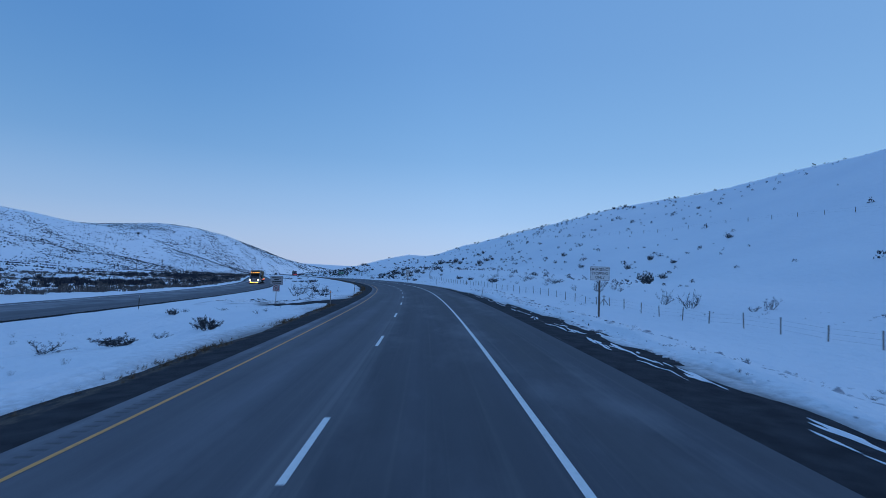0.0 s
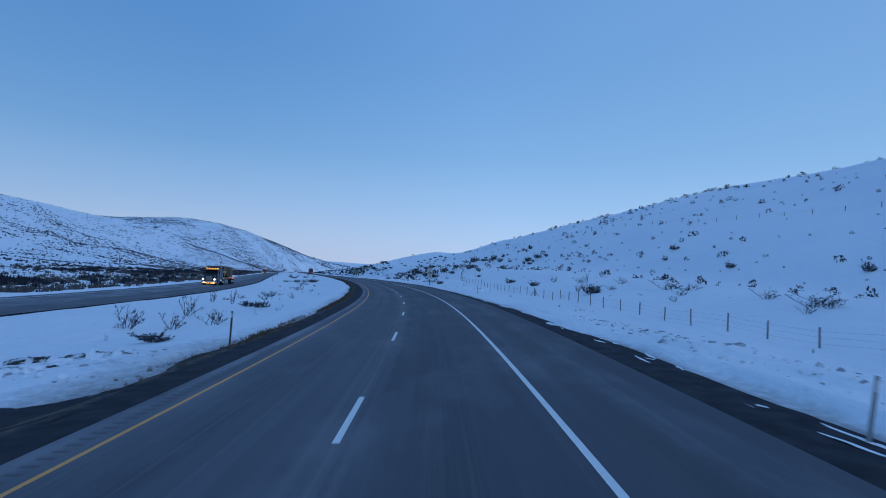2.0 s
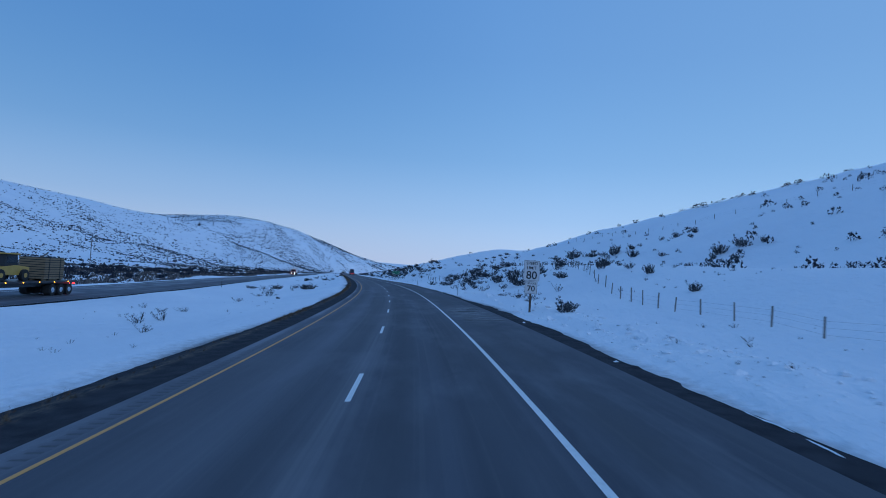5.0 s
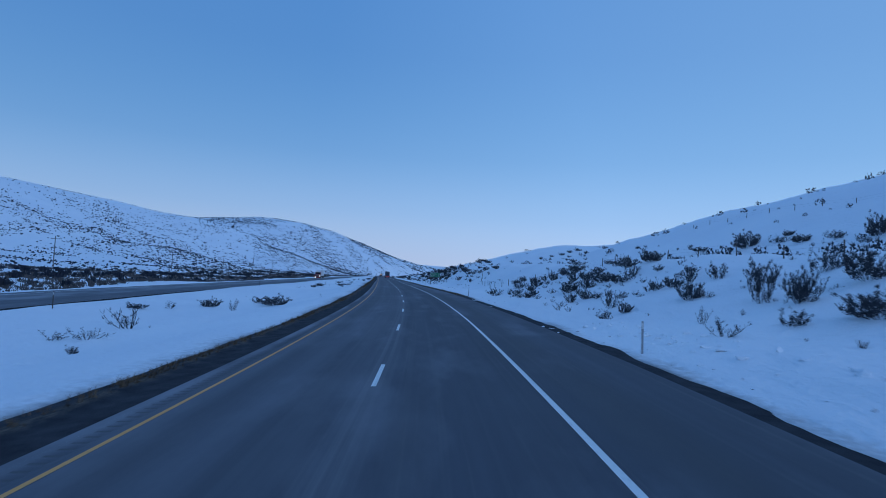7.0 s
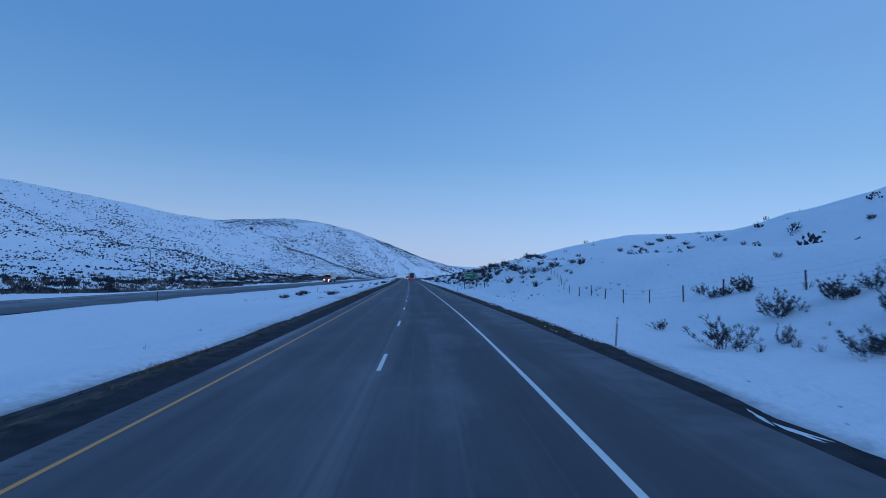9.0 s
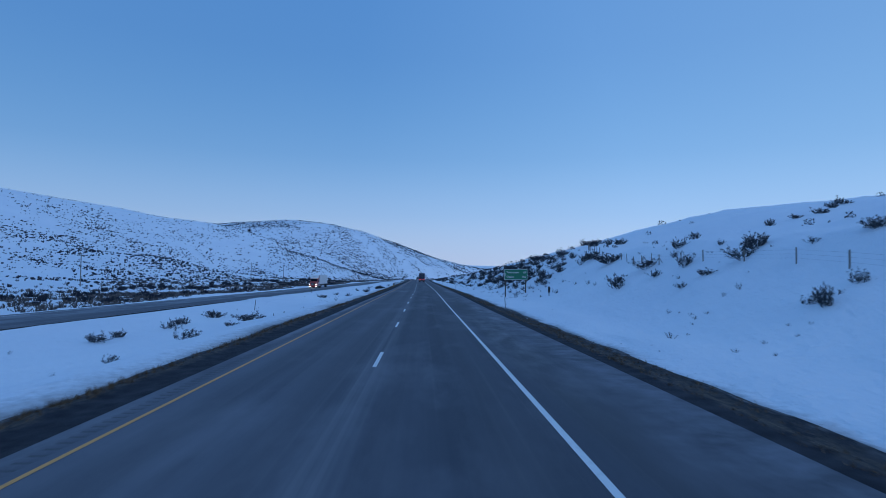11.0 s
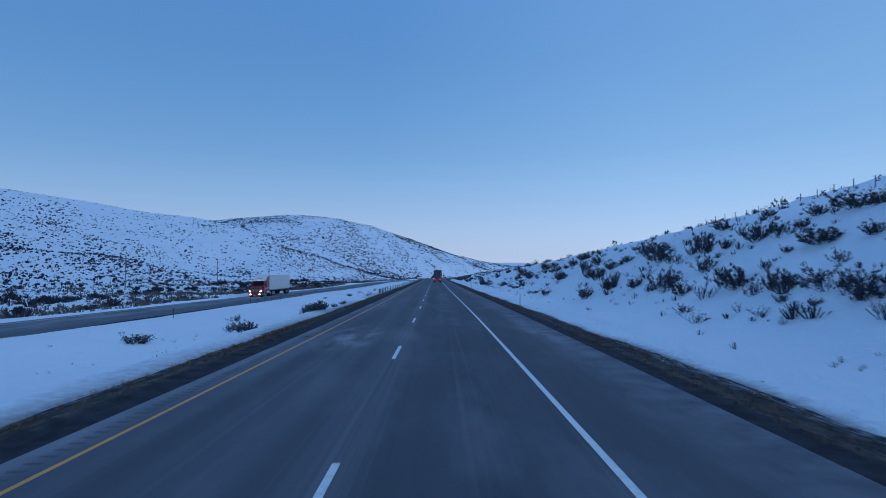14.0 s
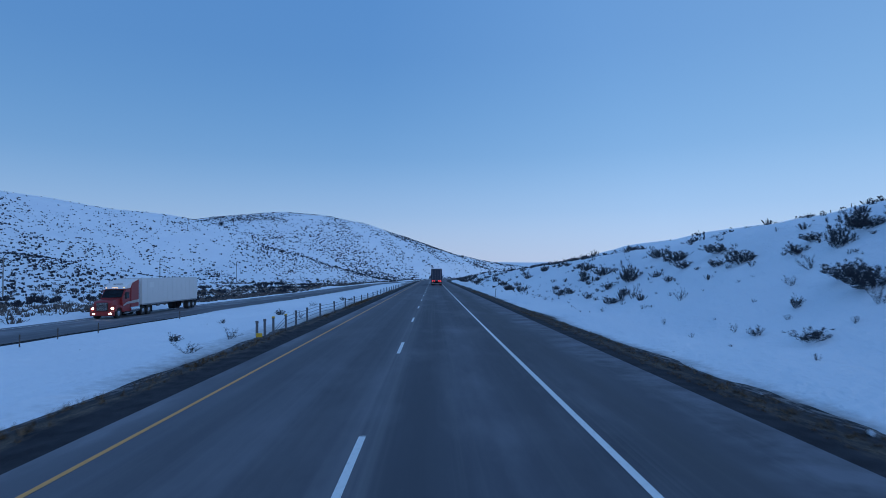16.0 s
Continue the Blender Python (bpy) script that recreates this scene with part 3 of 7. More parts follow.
def verge_z(s, u):
    out = np.maximum(u - 6.2, -4.2 + left_shift(s) - u)
    lip = np.exp(-((u - 7.75 - 0.12 * value_noise(s / 4, u * 0, 18)) / 0.24) ** 2) * np.interp(s, [190, 260], [0, 1])
    lip = lip + np.exp(-((u + 5.55 + 0.12 * value_noise(s / 4, u * 0, 19)) / 0.25) ** 2) * np.interp(s, [75, 110], [0, 1])
    lip = lip * (0.09 + 0.05 * value_noise(s / 0.9, u / 0.5, 20))
    return road_z(s, u) - 0.015 - 0.06 * np.clip(out, 0, 9) + 0.02 * value_noise(s / 0.7, u / 0.4, 12) + lip


def crossing_sides(u):
    """The two edges of the gravel crossing in the median, as places along the road."""
    hi = np.interp(u, [-16, -13.9, -11, -8, -5.8, -5.2, -4.8], [58.4, 59.6, 58.9, 57.4, 57.8, 60.5, 63.0])
    lo = np.interp(u, [-16, -13.2, -9.5, -7.0, -5.5, -4.8], [57.8, 55.8, 52.6, 50.0, 47.0, 44.0])
    return lo, hi


def crossing_z(s, u):
    near = verge_z(s, u) - 0.01
    k = np.clip((-u - 5.0) / 2.5, 0, 1)
    return near * (1 - k) + (base_land(s, u) + np.interp(s, RS, RZ) - 0.06) * k


def crossing_inside(s, u):
    """Metres inside the crossing, with a ragged edge."""
    lo, hi = crossing_sides(u)
    rag = 0.8 * value_noise(s / 1.0, u / 2.6, 72) + 0.5 * value_noise(s / 0.5, u / 1.1, 73)
    return np.where((u > -16) & (u < -4.8), np.minimum(s - lo, hi - s) + rag * 0.55, -9.0)


def edge_distance(s, u):
    """Metres outside the gravel's edge on either side of the road."""
    wob = 0.22 * value_noise(s / 9, u * 0 + 3, 7) + 0.10 * value_noise(s / 2.0, u * 0 + 9, 8)
    ragged = 0.32 * value_noise(s / 3.4, u / 0.36, 15) * np.interp(s, [0, 30, 70, 100, 300], [1.2, 1.8, 1.7, 0.7, 0.8])
    right = u - (np.interp(s, [0, 36, 78, 100, 125, 140, 200, 268, 300, 352], [8.6, 8.4, 7.3, 7.1, 7.2, 7.6, 7.4, 7.8, 8.3, 8.3]) + wob + ragged)
    left = -np.interp(s, [0, 18, 26, 34, 42, 60, 80, 89, 120, 150, 200, 290], [5.9, 5.8, 5.5, 5.7, 5.9, 5.7, 5.7, 6.1, 6.1, 6.0, 6.0, 6.2]) + wob + 0.5 * ragged - u
    return np.maximum(right, left)


def snow_cover(s, u):
    """How far the snow's face stands over the land: it dives under the roads and their verges."""
    main = np.clip(edge_distance(s, u) / 1.2, -1, 1)
    opp = np.interp(s, OPP_S, OPP_U)
    o = np.maximum(u - (opp + 0.55 + 0.10 * value_noise(s / 3, u * 0, 16)), (opp - 10.3 - 0.15 * value_noise(s / 3, u * 0, 17)) - u)
    other = np.clip(o / 1.0, -1, 1)
    c = np.where(u > -14, main, other)
    return np.where(c < 0, c * 0.35, c * 0.16)


def snow_face():
    s, u = LS.ravel(), LU.ravel()
    d = np.where(u > -14, edge_distance(s, u), 9.0)
    k = np.clip(d / 2.2, 0, 1)
    k = k * k * (3 - 2 * k)
    cross = np.clip(crossing_inside(s, u) / 0.6, -1, 1)
    cover = np.where(cross > -1, np.minimum(snow_cover(s, u), np.where(cross > 0, -0.3 * cross, -0.16 * cross)), snow_cover(s, u))
    low = verge_z(s, u) - np.interp(s, RS, RZ)
    land = low * (1 - k) + LH.ravel() * k
    # the other carriageway likewise
    opp = np.interp(s, OPP_S, OPP_U)
    d2 = np.where(u > -14, 9.0, np.maximum(u - opp - 0.55, opp - 10.3 - u))
    k2 = np.clip(d2 / 2.6, 0, 1)
    k2 = k2 * k2 * (3 - 2 * k2)
    land = -1.45 * (1 - k2) + land * k2
    k = k * k2
    sink = 0.17 * np.clip((d - 0.8) / 2.5, 0, 1) * np.clip((40 - u) / 14, 0, 1) * (u > -14)
    return (land + np.where(cover > 0, 1, 0) * k * drifts(s, u) + cover - sink).reshape(LS.shape)


LZ = snow_face()
GX, GY = plan(LS.ravel(), LU.ravel())
GZ = (LZ + np.interp(LS, RS, RZ)).ravel()
ground = mesh_object("ground", np.stack([GX, GY, GZ], 1), grid_faces(len(GS), len(GU)), SNOW)


def grit():
    """Dirt thrown on to the snow's edge by ploughs and tyres, one at the gravel, fading outwards."""
    s, u = LS.ravel(), LU.ravel()
    d = edge_distance(s, u)
    reach = np.where(u < 0, np.interp(s, [0, 60, 150, 260, 330], [0.9, 0.9, 0.35, 0.6, 0.8]), np.interp(s, [0, 70, 250], [0.5, 0.3, 0.3]))
    patch = 0.75 + 0.5 * value_noise(s / 6, u / 1.5, 61)
    g = np.where(np.abs(u) < 12, np.exp(-np.clip(d, 0, 30) / reach) * patch, 0)
    cross = np.exp(-((s - 58 + 0.35 * (u + 9)) / 6) ** 2) * ((u < -6) & (u > -20)) * np.clip(0.5 + value_noise(s / 1.6, u / 1.2, 62), 0, 1) * 0.8
    at = ground.data.attributes.new("grit", "FLOAT", "POINT")
    at.data.foreach_set("value", np.clip(np.maximum(g, cross), 0, 1).astype(np.float32))


grit()
tagged(ground, "snow-covered ground rising to bare rounded hills", "ground", kind="structure")


def ground_z(s, u):
    """Height of the snow at a place on the plan."""
    i = int(np.clip(np.searchsorted(GS, s) - 1, 0, len(GS) - 2))
    j = int(np.clip(np.searchsorted(GU, u) - 1, 0, len(GU) - 2))
    a, b = (s - GS[i]) / (GS[i + 1] - GS[i]), (u - GU[j]) / (GU[j + 1] - GU[j])
    z = GZ.reshape(LS.shape)
    return float((z[i, j] * (1 - b) + z[i, j + 1] * b) * (1 - a) + (z[i + 1, j] * (1 - b) + z[i + 1, j + 1] * b) * a)


def strip(name, s0, s1, us, zf, mat, step=2.0, offset=None):
    """A band along the road between the offsets us; zf(s, u) gives its height."""
    ss = np.arange(s0, s1 + 0.01, step)
    s, u = np.meshgrid(ss, np.asarray(us, float), indexing="ij")
    if callable(offset):
        u = u + offset(s, u)
    elif offset is not None:
        u = u + np.interp(s, offset[0], offset[1])
    x, y = plan(s.ravel(), u.ravel())
    ob = mesh_object(name, np.stack([x, y, zf(s.ravel(), u.ravel())], 1), grid_faces(len(ss), len(us)), mat)
    loops = np.zeros(len(ob.data.loops), int)
    ob.data.loops.foreach_get("vertex_index", loops)
    across = np.broadcast_to(np.asarray(us, float), s.shape).ravel()
    ob.data.uv_layers.new(name="across_along").data.foreach_set("uv", np.stack([across, s.ravel()], 1)[loops].ravel())
    return ob


road = strip("road", -120, 1250, [-3.62, -3.2, 0, 3.5, 5.0, 6.3], lambda s, u: road_z(s, u), ASPHALT, offset=lambda s, u: np.where(u < -3.5, left_shift(s), np.where(u > 6, np.interp(s, [100, 160, 180, 230, 300], [0.0, 0.2, 0.42, 0.3, 0.15]), 0)))
tagged(road, "worn dark asphalt carriageway with dusty salt streaks", "road", kind="structure")


verge_right = strip("verge_right", -120, 1250, [6.2, 6.6, 7.0, 7.4, 7.8, 8.2, 8.7, 9.3], verge_z, GRAVEL_BANK, 1.0)
verge_left = strip("verge_left", -120, 1250, [-7.6, -7.0, -6.6, -6.2, -5.8, -5.4, -5.0, -4.6, -4.14], verge_z, GRAVEL, 1.0, offset=lambda s, u: np.where(u > -5.0, left_shift(s), 0))
for v in (verge_right, verge_left):
    tagged(v, "dark gravel verge with dead grass and slush", "verge", kind="structure")


def opp_z(s, u):
    return np.interp(s, RS, RZ) - 1.40 + 0.0 * u


opposite_road = strip("opposite_road", -250, 1250, [-9.6, -6, -3, 0], opp_z, ASPHALT_FAR, offset=(OPP_S, OPP_U))
tagged(opposite_road, "dark asphalt carriageway of the other direction", "road", kind="structure")

for name, us in (("opposite_verge", [-0.1, 0.4, 1.2, 2.0]), ("opposite_verge", [-11.6, -10.8, -10.0, -9.5])):
    v = strip(name, -250, 1250, us, lambda s, u: opp_z(s, u) - 0.03 - 0.05 * np.clip(np.abs(u - np.interp(s, OPP_S, OPP_U) + 4.8) - 4.8, 0, 3), GRAVEL, offset=(OPP_S, OPP_U))
    tagged(v, "dark gravel edge of the other carriageway", "verge", kind="structure")

EDGE_U = ([0, 150, 195, 270, 400], [3.40, 3.40, 3.56, 3.50, 3.46])
# the edge line is broken where a crack crosses the shoulder
for s0, s1 in ((-120.8, 317.2), (317.5, 1249.5)):
    edge_line = strip("edge_line", s0, s1, [-0.06, 0.06], lambda s, u: road_z(s, u) + 0.004, WHITE_PAINT, offset=EDGE_U)
    tagged(edge_line, "solid white painted edge line on the asphalt", "road marking", kind="structure")


def pavement_crack(s0, u0, u1, seed):
    """A ragged tar-dark crack running across the shoulder."""
    r = np.random.RandomState(seed)
    n = 40
    u = np.linspace(u0, u1, n)
    mid = s0 + np.cumsum(r.normal(0, 0.022, n)) + 0.05 * np.sin(u * 2.1 + seed)
    half = 0.012 + 0.022 * r.rand(n)
    half[[0, -1]] = 0.002
    s = np.stack([mid - half, mid + half], 1)
    uu = np.stack([u, u], 1)
    x, y = plan(s.ravel(), uu.ravel())
    ob = mesh_object("pavement_crack", np.stack([x, y, road_z(s.ravel(), uu.ravel()) + 0.004], 1), grid_faces(n, 2), GROOVE)
    tagged(ob, "thin dark ragged crack across the asphalt shoulder", "pavement crack", kind="structure")


pavement_crack(317.35, 3.53, 6.6, 3)
pavement_crack(317.30, 2.6, 3.35, 9)
median_line = strip("median_line", -120, 1250, [-3.485, -3.395], lambda s, u: road_z(s, u) + 0.004, YELLOW_PAINT, offset=lambda s, u: left_shift(s))
tagged(median_line, "solid yellow painted line on the asphalt", "road marking", kind="structure")


# the shoulder inside the yellow line, with its milled rumble grooves
shoulder_a = strip("shoulder", -120, 1250, [-4.2, -4.02], lambda s, u: road_z(s, u), ASPHALT, offset=lambda s, u: left_shift(s))
tagged(shoulder_a, "narrow dusty asphalt shoulder", "shoulder", kind="structure")


def rumble():
    ss = np.arange(-30, 354, 0.075)
    deep = np.repeat(np.array([0, 0, 1, 1])[None], len(ss) // 4 + 1, 0).ravel()[:len(ss)] * 0.013
    us = np.array([-4.02, -3.94, -3.70, -3.62])
    s, across = np.meshgrid(ss, us, indexing="ij")
    u = across + left_shift(s)
    z = road_z(s.ravel(), u.ravel()).reshape(s.shape)
    z[:, 1:3] -= deep[:, None]
    x, y = plan(s.ravel(), u.ravel())
    ob = mesh_object("rumble_strip", np.stack([x, y, z.ravel()], 1), grid_faces(len(ss), 4), ASPHALT, False)
    # groove floors painted darker, as their own shade barely shows under open sky
    ob.data.materials.append(GROOVE)
    index = np.zeros(len(ob.data.polygons), int)
    rows = np.arange(len(ss) - 1)
    index.reshape(-1, 3)[(rows % 4) == 2, 1] = 1
    ob.data.polygons.foreach_set("material_index", index)
    loops = np.zeros(len(ob.data.loops), int)
    ob.data.loops.foreach_get("vertex_index", loops)
    ob.data.uv_layers.new(name="across_along").data.foreach_set("uv", np.stack([across.ravel(), s.ravel()], 1)[loops].ravel())
    return tagged(ob, "milled rumble grooves along the dusty shoulder", "rumble strip", kind="structure")


rumble()
shoulder_b = strip("shoulder", 353.925, 1250, [-4.02, -3.62], lambda s, u: road_z(s, u), ASPHALT, offset=lambda s, u: left_shift(s))
tagged(shoulder_b, "narrow dusty asphalt shoulder", "shoulder", kind="structure")
opp_edge = strip("opposite_edge_line", -250, 900, [-8.55, -8.43], lambda s, u: opp_z(s, u) + 0.004, WHITE_PAINT, offset=(OPP_S, OPP_U))
tagged(opp_edge, "faded white edge line of the other carriageway", "road marking", kind="structure")

k = -8
while 9.8 - 3.05 + 12.19 * k < 900:
    a = 9.8 - 3.05 + 12.19 * k
    a += float(np.interp(a, [150, 260, 300, 311, 323, 348, 360, 372], [-0.2, 0, 0, -0.2, 0, 0, 0.4, 0.4]))
    dash = strip("lane_dash", a, a + 3.05, [-0.055, 0.055], lambda s, u: road_z(s, u) + 0.004, WHITE_PAINT, 1.0, offset=([295, 315], [0, -0.1]))
    tagged(dash, "white painted lane dash on the asphalt", "road marking", "lane dashes", "structure")
    k += 1

# ---- builders ----
def part(name, bm, mat, parent, label=""):
    """Links a bmesh as one mesh object under a thing or a part."""
    me = bpy.data.meshes.new(name)
    bm.normal_update()
    bm.to_mesh(me)
    bm.free()
    me.materials.append(mat)
    ob = new(name, me)
    ob.parent = parent
    if label:
        ob["label"] = label
    return ob


def array_part(name, verts, faces, mat, parent, smooth=False):
    ob = mesh_object(name, verts, faces, mat, smooth, parent)
    return ob


def box(bm, x0, x1, y0, y1, z0, z1, bevel=0.0):
    m = Matrix.LocRotScale(((x0 + x1) / 2, (y0 + y1) / 2, (z0 + z1) / 2), None, (x1 - x0, y1 - y0, z1 - z0))
    vs = bmesh.ops.create_cube(bm, size=1.0, matrix=m)["verts"]
    if bevel:
        es = list({e for v in vs for e in v.link_edges})
        bmesh.ops.bevel(bm, geom=es, offset=bevel, segments=2, affect="EDGES", profile=0.6)
    return bm


def rod(bm, a, b, r0, r1=None, sides=8):
    a, b = Vector(a), Vector(b)
    d = b - a
    m = Matrix.Translation((a + b) / 2) @ d.to_track_quat("Z", "Y").to_matrix().to_4x4()
    bmesh.ops.create_cone(bm, cap_ends=True, segments=sides, radius1=r0, radius2=r0 if r1 is None else r1, depth=d.length, matrix=m)
    return bm


def profile(bm, pts, x0, x1, bevel=0.0):
    """A solid from a side outline of (y, z) points, between x0 and x1."""
    a = [bm.verts.new((x0, y, z)) for y, z in pts]
    b = [bm.verts.new((x1, y, z)) for y, z in pts]
    n = len(pts)
    bm.faces.new(a)
    bm.faces.new(b[::-1])
    for i in range(n):
        bm.faces.new((a[i], b[i], b[(i + 1) % n], a[(i + 1) % n]))
    bmesh.ops.recalc_face_normals(bm, faces=bm.faces[:])
    if bevel:
        bmesh.ops.bevel(bm, geom=bm.edges[:], offset=bevel, segments=2, affect="EDGES", profile=0.6)
    return bm


def along(s, u, z=None, turn=0.0, sink=0.0):
    """The pose of a thing on the plan, facing along the road."""
    x, y = plan(np.array([s]), np.array([u]))
    h = math.degrees(float(np.interp(s, RS, RH))) - 90 + turn
    return pose(float(x[0]), float(y[0]), (ground_z(s, u) if z is None else z) - sink, 0, 0, h)


def thing(name, m, label, category, group="", kind=""):
    ob = new(name)
    ob.empty_display_size = 0.2
    ob.matrix_basis = m
    return tagged(ob, label, category, group, kind)


# ---- shrubs ----
def tubes(paths, sides=3):
    """Tapered tubes along lists of (points, radii): vertices and faces."""
    verts, faces = [], []
    for pts, rad in paths:
        base = len(verts)
        for k, (p, r) in enumerate(zip(pts, rad)):
            for i in range(sides):
                a = 2 * math.pi * i / sides + 0.7 * k
                verts.append((p[0] + r * math.cos(a), p[1] + r * math.sin(a), p[2] + 0.3 * r * math.sin(2 * a)))
        for k in range(len(pts) - 1):
            for i in range(sides):
                j = (i + 1) % sides
                faces.append((base + k * sides + i, base + k * sides + j, base + (k + 1) * sides + j, base + (k + 1) * sides + i))
    return verts, faces


def shrub_meshes(seed, stems, wide, leafy, lean, twig=3, thick=1.0):
    """A shrub about one metre high: stems bending up from one base into a ragged dome, forked, with brushes of thin leaves outside."""
    rng = random.Random(seed)
    paths, leaves, lf = [], [], []

    def tuft(p, d, count, size):
        for _ in range(count):
            o = p + Vector((rng.gauss(0, 0.035), rng.gauss(0, 0.035), rng.gauss(-0.02, 0.04)))
            up = (d * 1.3 + Vector((rng.uniform(-0.55, 0.55), rng.uniform(-0.55, 0.55), rng.uniform(-0.1, 0.7)))).normalized()
            across = up.cross(Vector((rng.uniform(-1, 1), rng.uniform(-1, 1), rng.uniform(-1, 1)))).normalized()
            L, W = size * rng.uniform(0.7, 1.8), rng.uniform(0.008, 0.016)
            b = len(leaves)
            leaves.extend([tuple(o - across * W), tuple(o + across * W), tuple(o + up * L)])
            lf.append((b, b + 1, b + 2))

    def grow(start, way, length, radius, depth):
        pts, p, d = [start], Vector(start), Vector(way).normalized()
        steps = (3, 2, 2)[depth]
        for k in range(steps):
            d = (d + Vector((rng.uniform(-0.25, 0.25) + 0.10 * lean, rng.uniform(-0.25, 0.25), rng.uniform(-0.06, 0.34)))).normalized()
            p = p + d * (length / steps)
            pts.append(tuple(p))
            if depth < (2 if leafy < 0.3 else 1) and (k < steps - 1 or depth == 0) and rng.random() < 0.9 - 0.25 * depth:
                for _ in range(max(1, twig - 1 - depth)):
                    side = (d + Vector((rng.uniform(-0.9, 0.9), rng.uniform(-0.9, 0.9), rng.uniform(-0.1, 0.6)))).normalized()
                    grow(tuple(p), side, length * rng.uniform(0.28, 0.5), radius * 0.5, depth + 1)
            if (depth > 0 or k > 0) and rng.random() < leafy:
                tuft(p, d, int(2 + 6 * leafy), 0.095)
        if rng.random() < leafy + 0.1:
            tuft(p, d, int(3 + 9 * leafy), 0.105)
        n = len(pts)
        paths.append((pts, [radius * (1 - 0.8 * i / (n - 1)) for i in range(n)]))

    for k in range(stems):
        a = 2 * math.pi * (k + rng.uniform(-0.4, 0.4)) / stems
        lie = wide * rng.uniform(0.05, 1.0) ** 0.7 * 1.35
        way = (math.cos(a) * math.sin(lie) + lean * 0.6, math.sin(a) * math.sin(lie), max(0.12, math.cos(lie)))
        grow((math.cos(a) * 0.06, math.sin(a) * 0.06, -0.06), way, rng.uniform(0.55, 1.0), 0.012 * thick, 0)
    bv, bf = tubes(paths)
    return bv, bf, leaves, lf


def shrub_kind(name, seed, stems, wide, leafy, lean, label, twig=3, thick=1.0):
    bv, bf, lv, lf = shrub_meshes(seed, stems, wide, leafy, lean, twig, thick)
    top = max(v[2] for v in bv)
    ob = thing(name, pose(0, 0, -50), label, "shrub", "shrubs beside the road")
    side = sorted(math.hypot(v[0], v[1]) for v in bv)[int(len(bv) * 0.95)]
    side = side / 0.50
    array_part("branchwork", [(x / side, y / side, z / top) for x, y, z in bv], bf, BARK, ob)
    if lf:
        array_part("foliage", [(x / side, y / side, z / top) for x, y, z in lv], lf, SAGE, ob)
    return ob


DENSE = [shrub_kind("dense_sagebrush", 80 + i, 19, 0.95 + 0.06 * (i % 3), 0.95, (0.15, -0.15, 0.3, 0.0, -0.3)[i], "full dark grey-green sagebrush on the snowy bank") for i in range(5)]
LEAFY = [shrub_kind("sagebrush", 10 + i, 14, 0.85 + 0.08 * (i % 3), 0.7 + 0.06 * (i % 2), (0.25, -0.1, 0.4, 0.05, -0.3)[i], "grey-green sagebrush with upright brushy twigs in the snow") for i in range(5)]
SPARSE = [shrub_kind("sparse_sagebrush", 30 + i, 9, 0.8, 0.6, (0.2, -0.3, 0.4)[i], "small thin sagebrush tips showing over the snow") for i in range(3)]
BARE = [shrub_kind("bare_shrub", 50 + i, 8, 0.95, 0.22, (0.45, 0.65, 0.55, 0.3, -0.4)[i], "bare brown shrub with wind-bent branches in the snow", 3, 2.0) for i in range(5)]

# shrubs: along, across, width, height
BANK_FULL_A = [
    (175.5, 17.8, 1.5, 0.8), (182, 15.1, 1.8, 1.1), (185.9, 15.3, 1.1, 1.5), (186, 18.1, 1.9, 1.6), (186.9, 21.3, 1.2, 1.5), (193.6, 14.8, 1.3, 1.3), (195.5, 12.2, 0.7, 0.8), (200.4, 37.5, 1.8, 1.5),
    (207.2, 13.7, 1, 1), (208.8, 38.7, 2, 2.2), (211.2, 20.5, 1.6, 1.3), (211.8, 16.7, 1.7, 1.3), (213.5, 14.4, 1.5, 1.3), (214.1, 19.8, 2.2, 1.1), (217.4, 11.7, 0.9, 0.7), (217.5, 38.7, 1.7, 1),
    (219.8, 16.7, 0.9, 1.1), (221.1, 20.9, 1.2, 0.5), (225, 38, 5.4, 2.3), (226, 19.2, 2, 0.9), (227.4, 16.8, 1.1, 1.3), (227.8, 15, 1.3, 1.1), (228.4, 18.3, 1.1, 1), (231.5, 15.8, 1.1, 0.9),
]
BANK_FULL_B = [
    (235.4, 38.7, 2.4, 0.7), (278.7, 15.2, 0.6, 0.9), (283.3, 20.9, 1.2, 0.6), (291.8, 20.7, 1.4, 1.1), (315.2, 19.9, 2.4, 1.2), (320.9, 20.4, 1.3, 0.7), (322.8, 20.4, 1.7, 1.2), (325.1, 20.2, 1, 1),
    (329, 18.2, 1.1, 0.9), (332.7, 16.7, 0.9, 0.8), (333.8, 21.1, 0.9, 0.9), (338, 20.9, 0.8, 0.5), (343.4, 17.2, 1.2, 1.2), (344, 31, 1.8, 1.1), (344.8, 20.6, 1.3, 0.9), (344.8, 22.4, 1.6, 1.3),
    (347.8, 17.8, 1.1, 1.2), (349.9, 15.3, 1.4, 1.2), (350.8, 31.5, 1.3, 1.1), (351.3, 19.5, 2, 1.2), (351.4, 21.1, 1.4, 1.3), (353.3, 29.6, 2.3, 1.2), (354.4, 19.2, 0.9, 0.7), (354.9, 15.5, 1.6, 1.2),
]
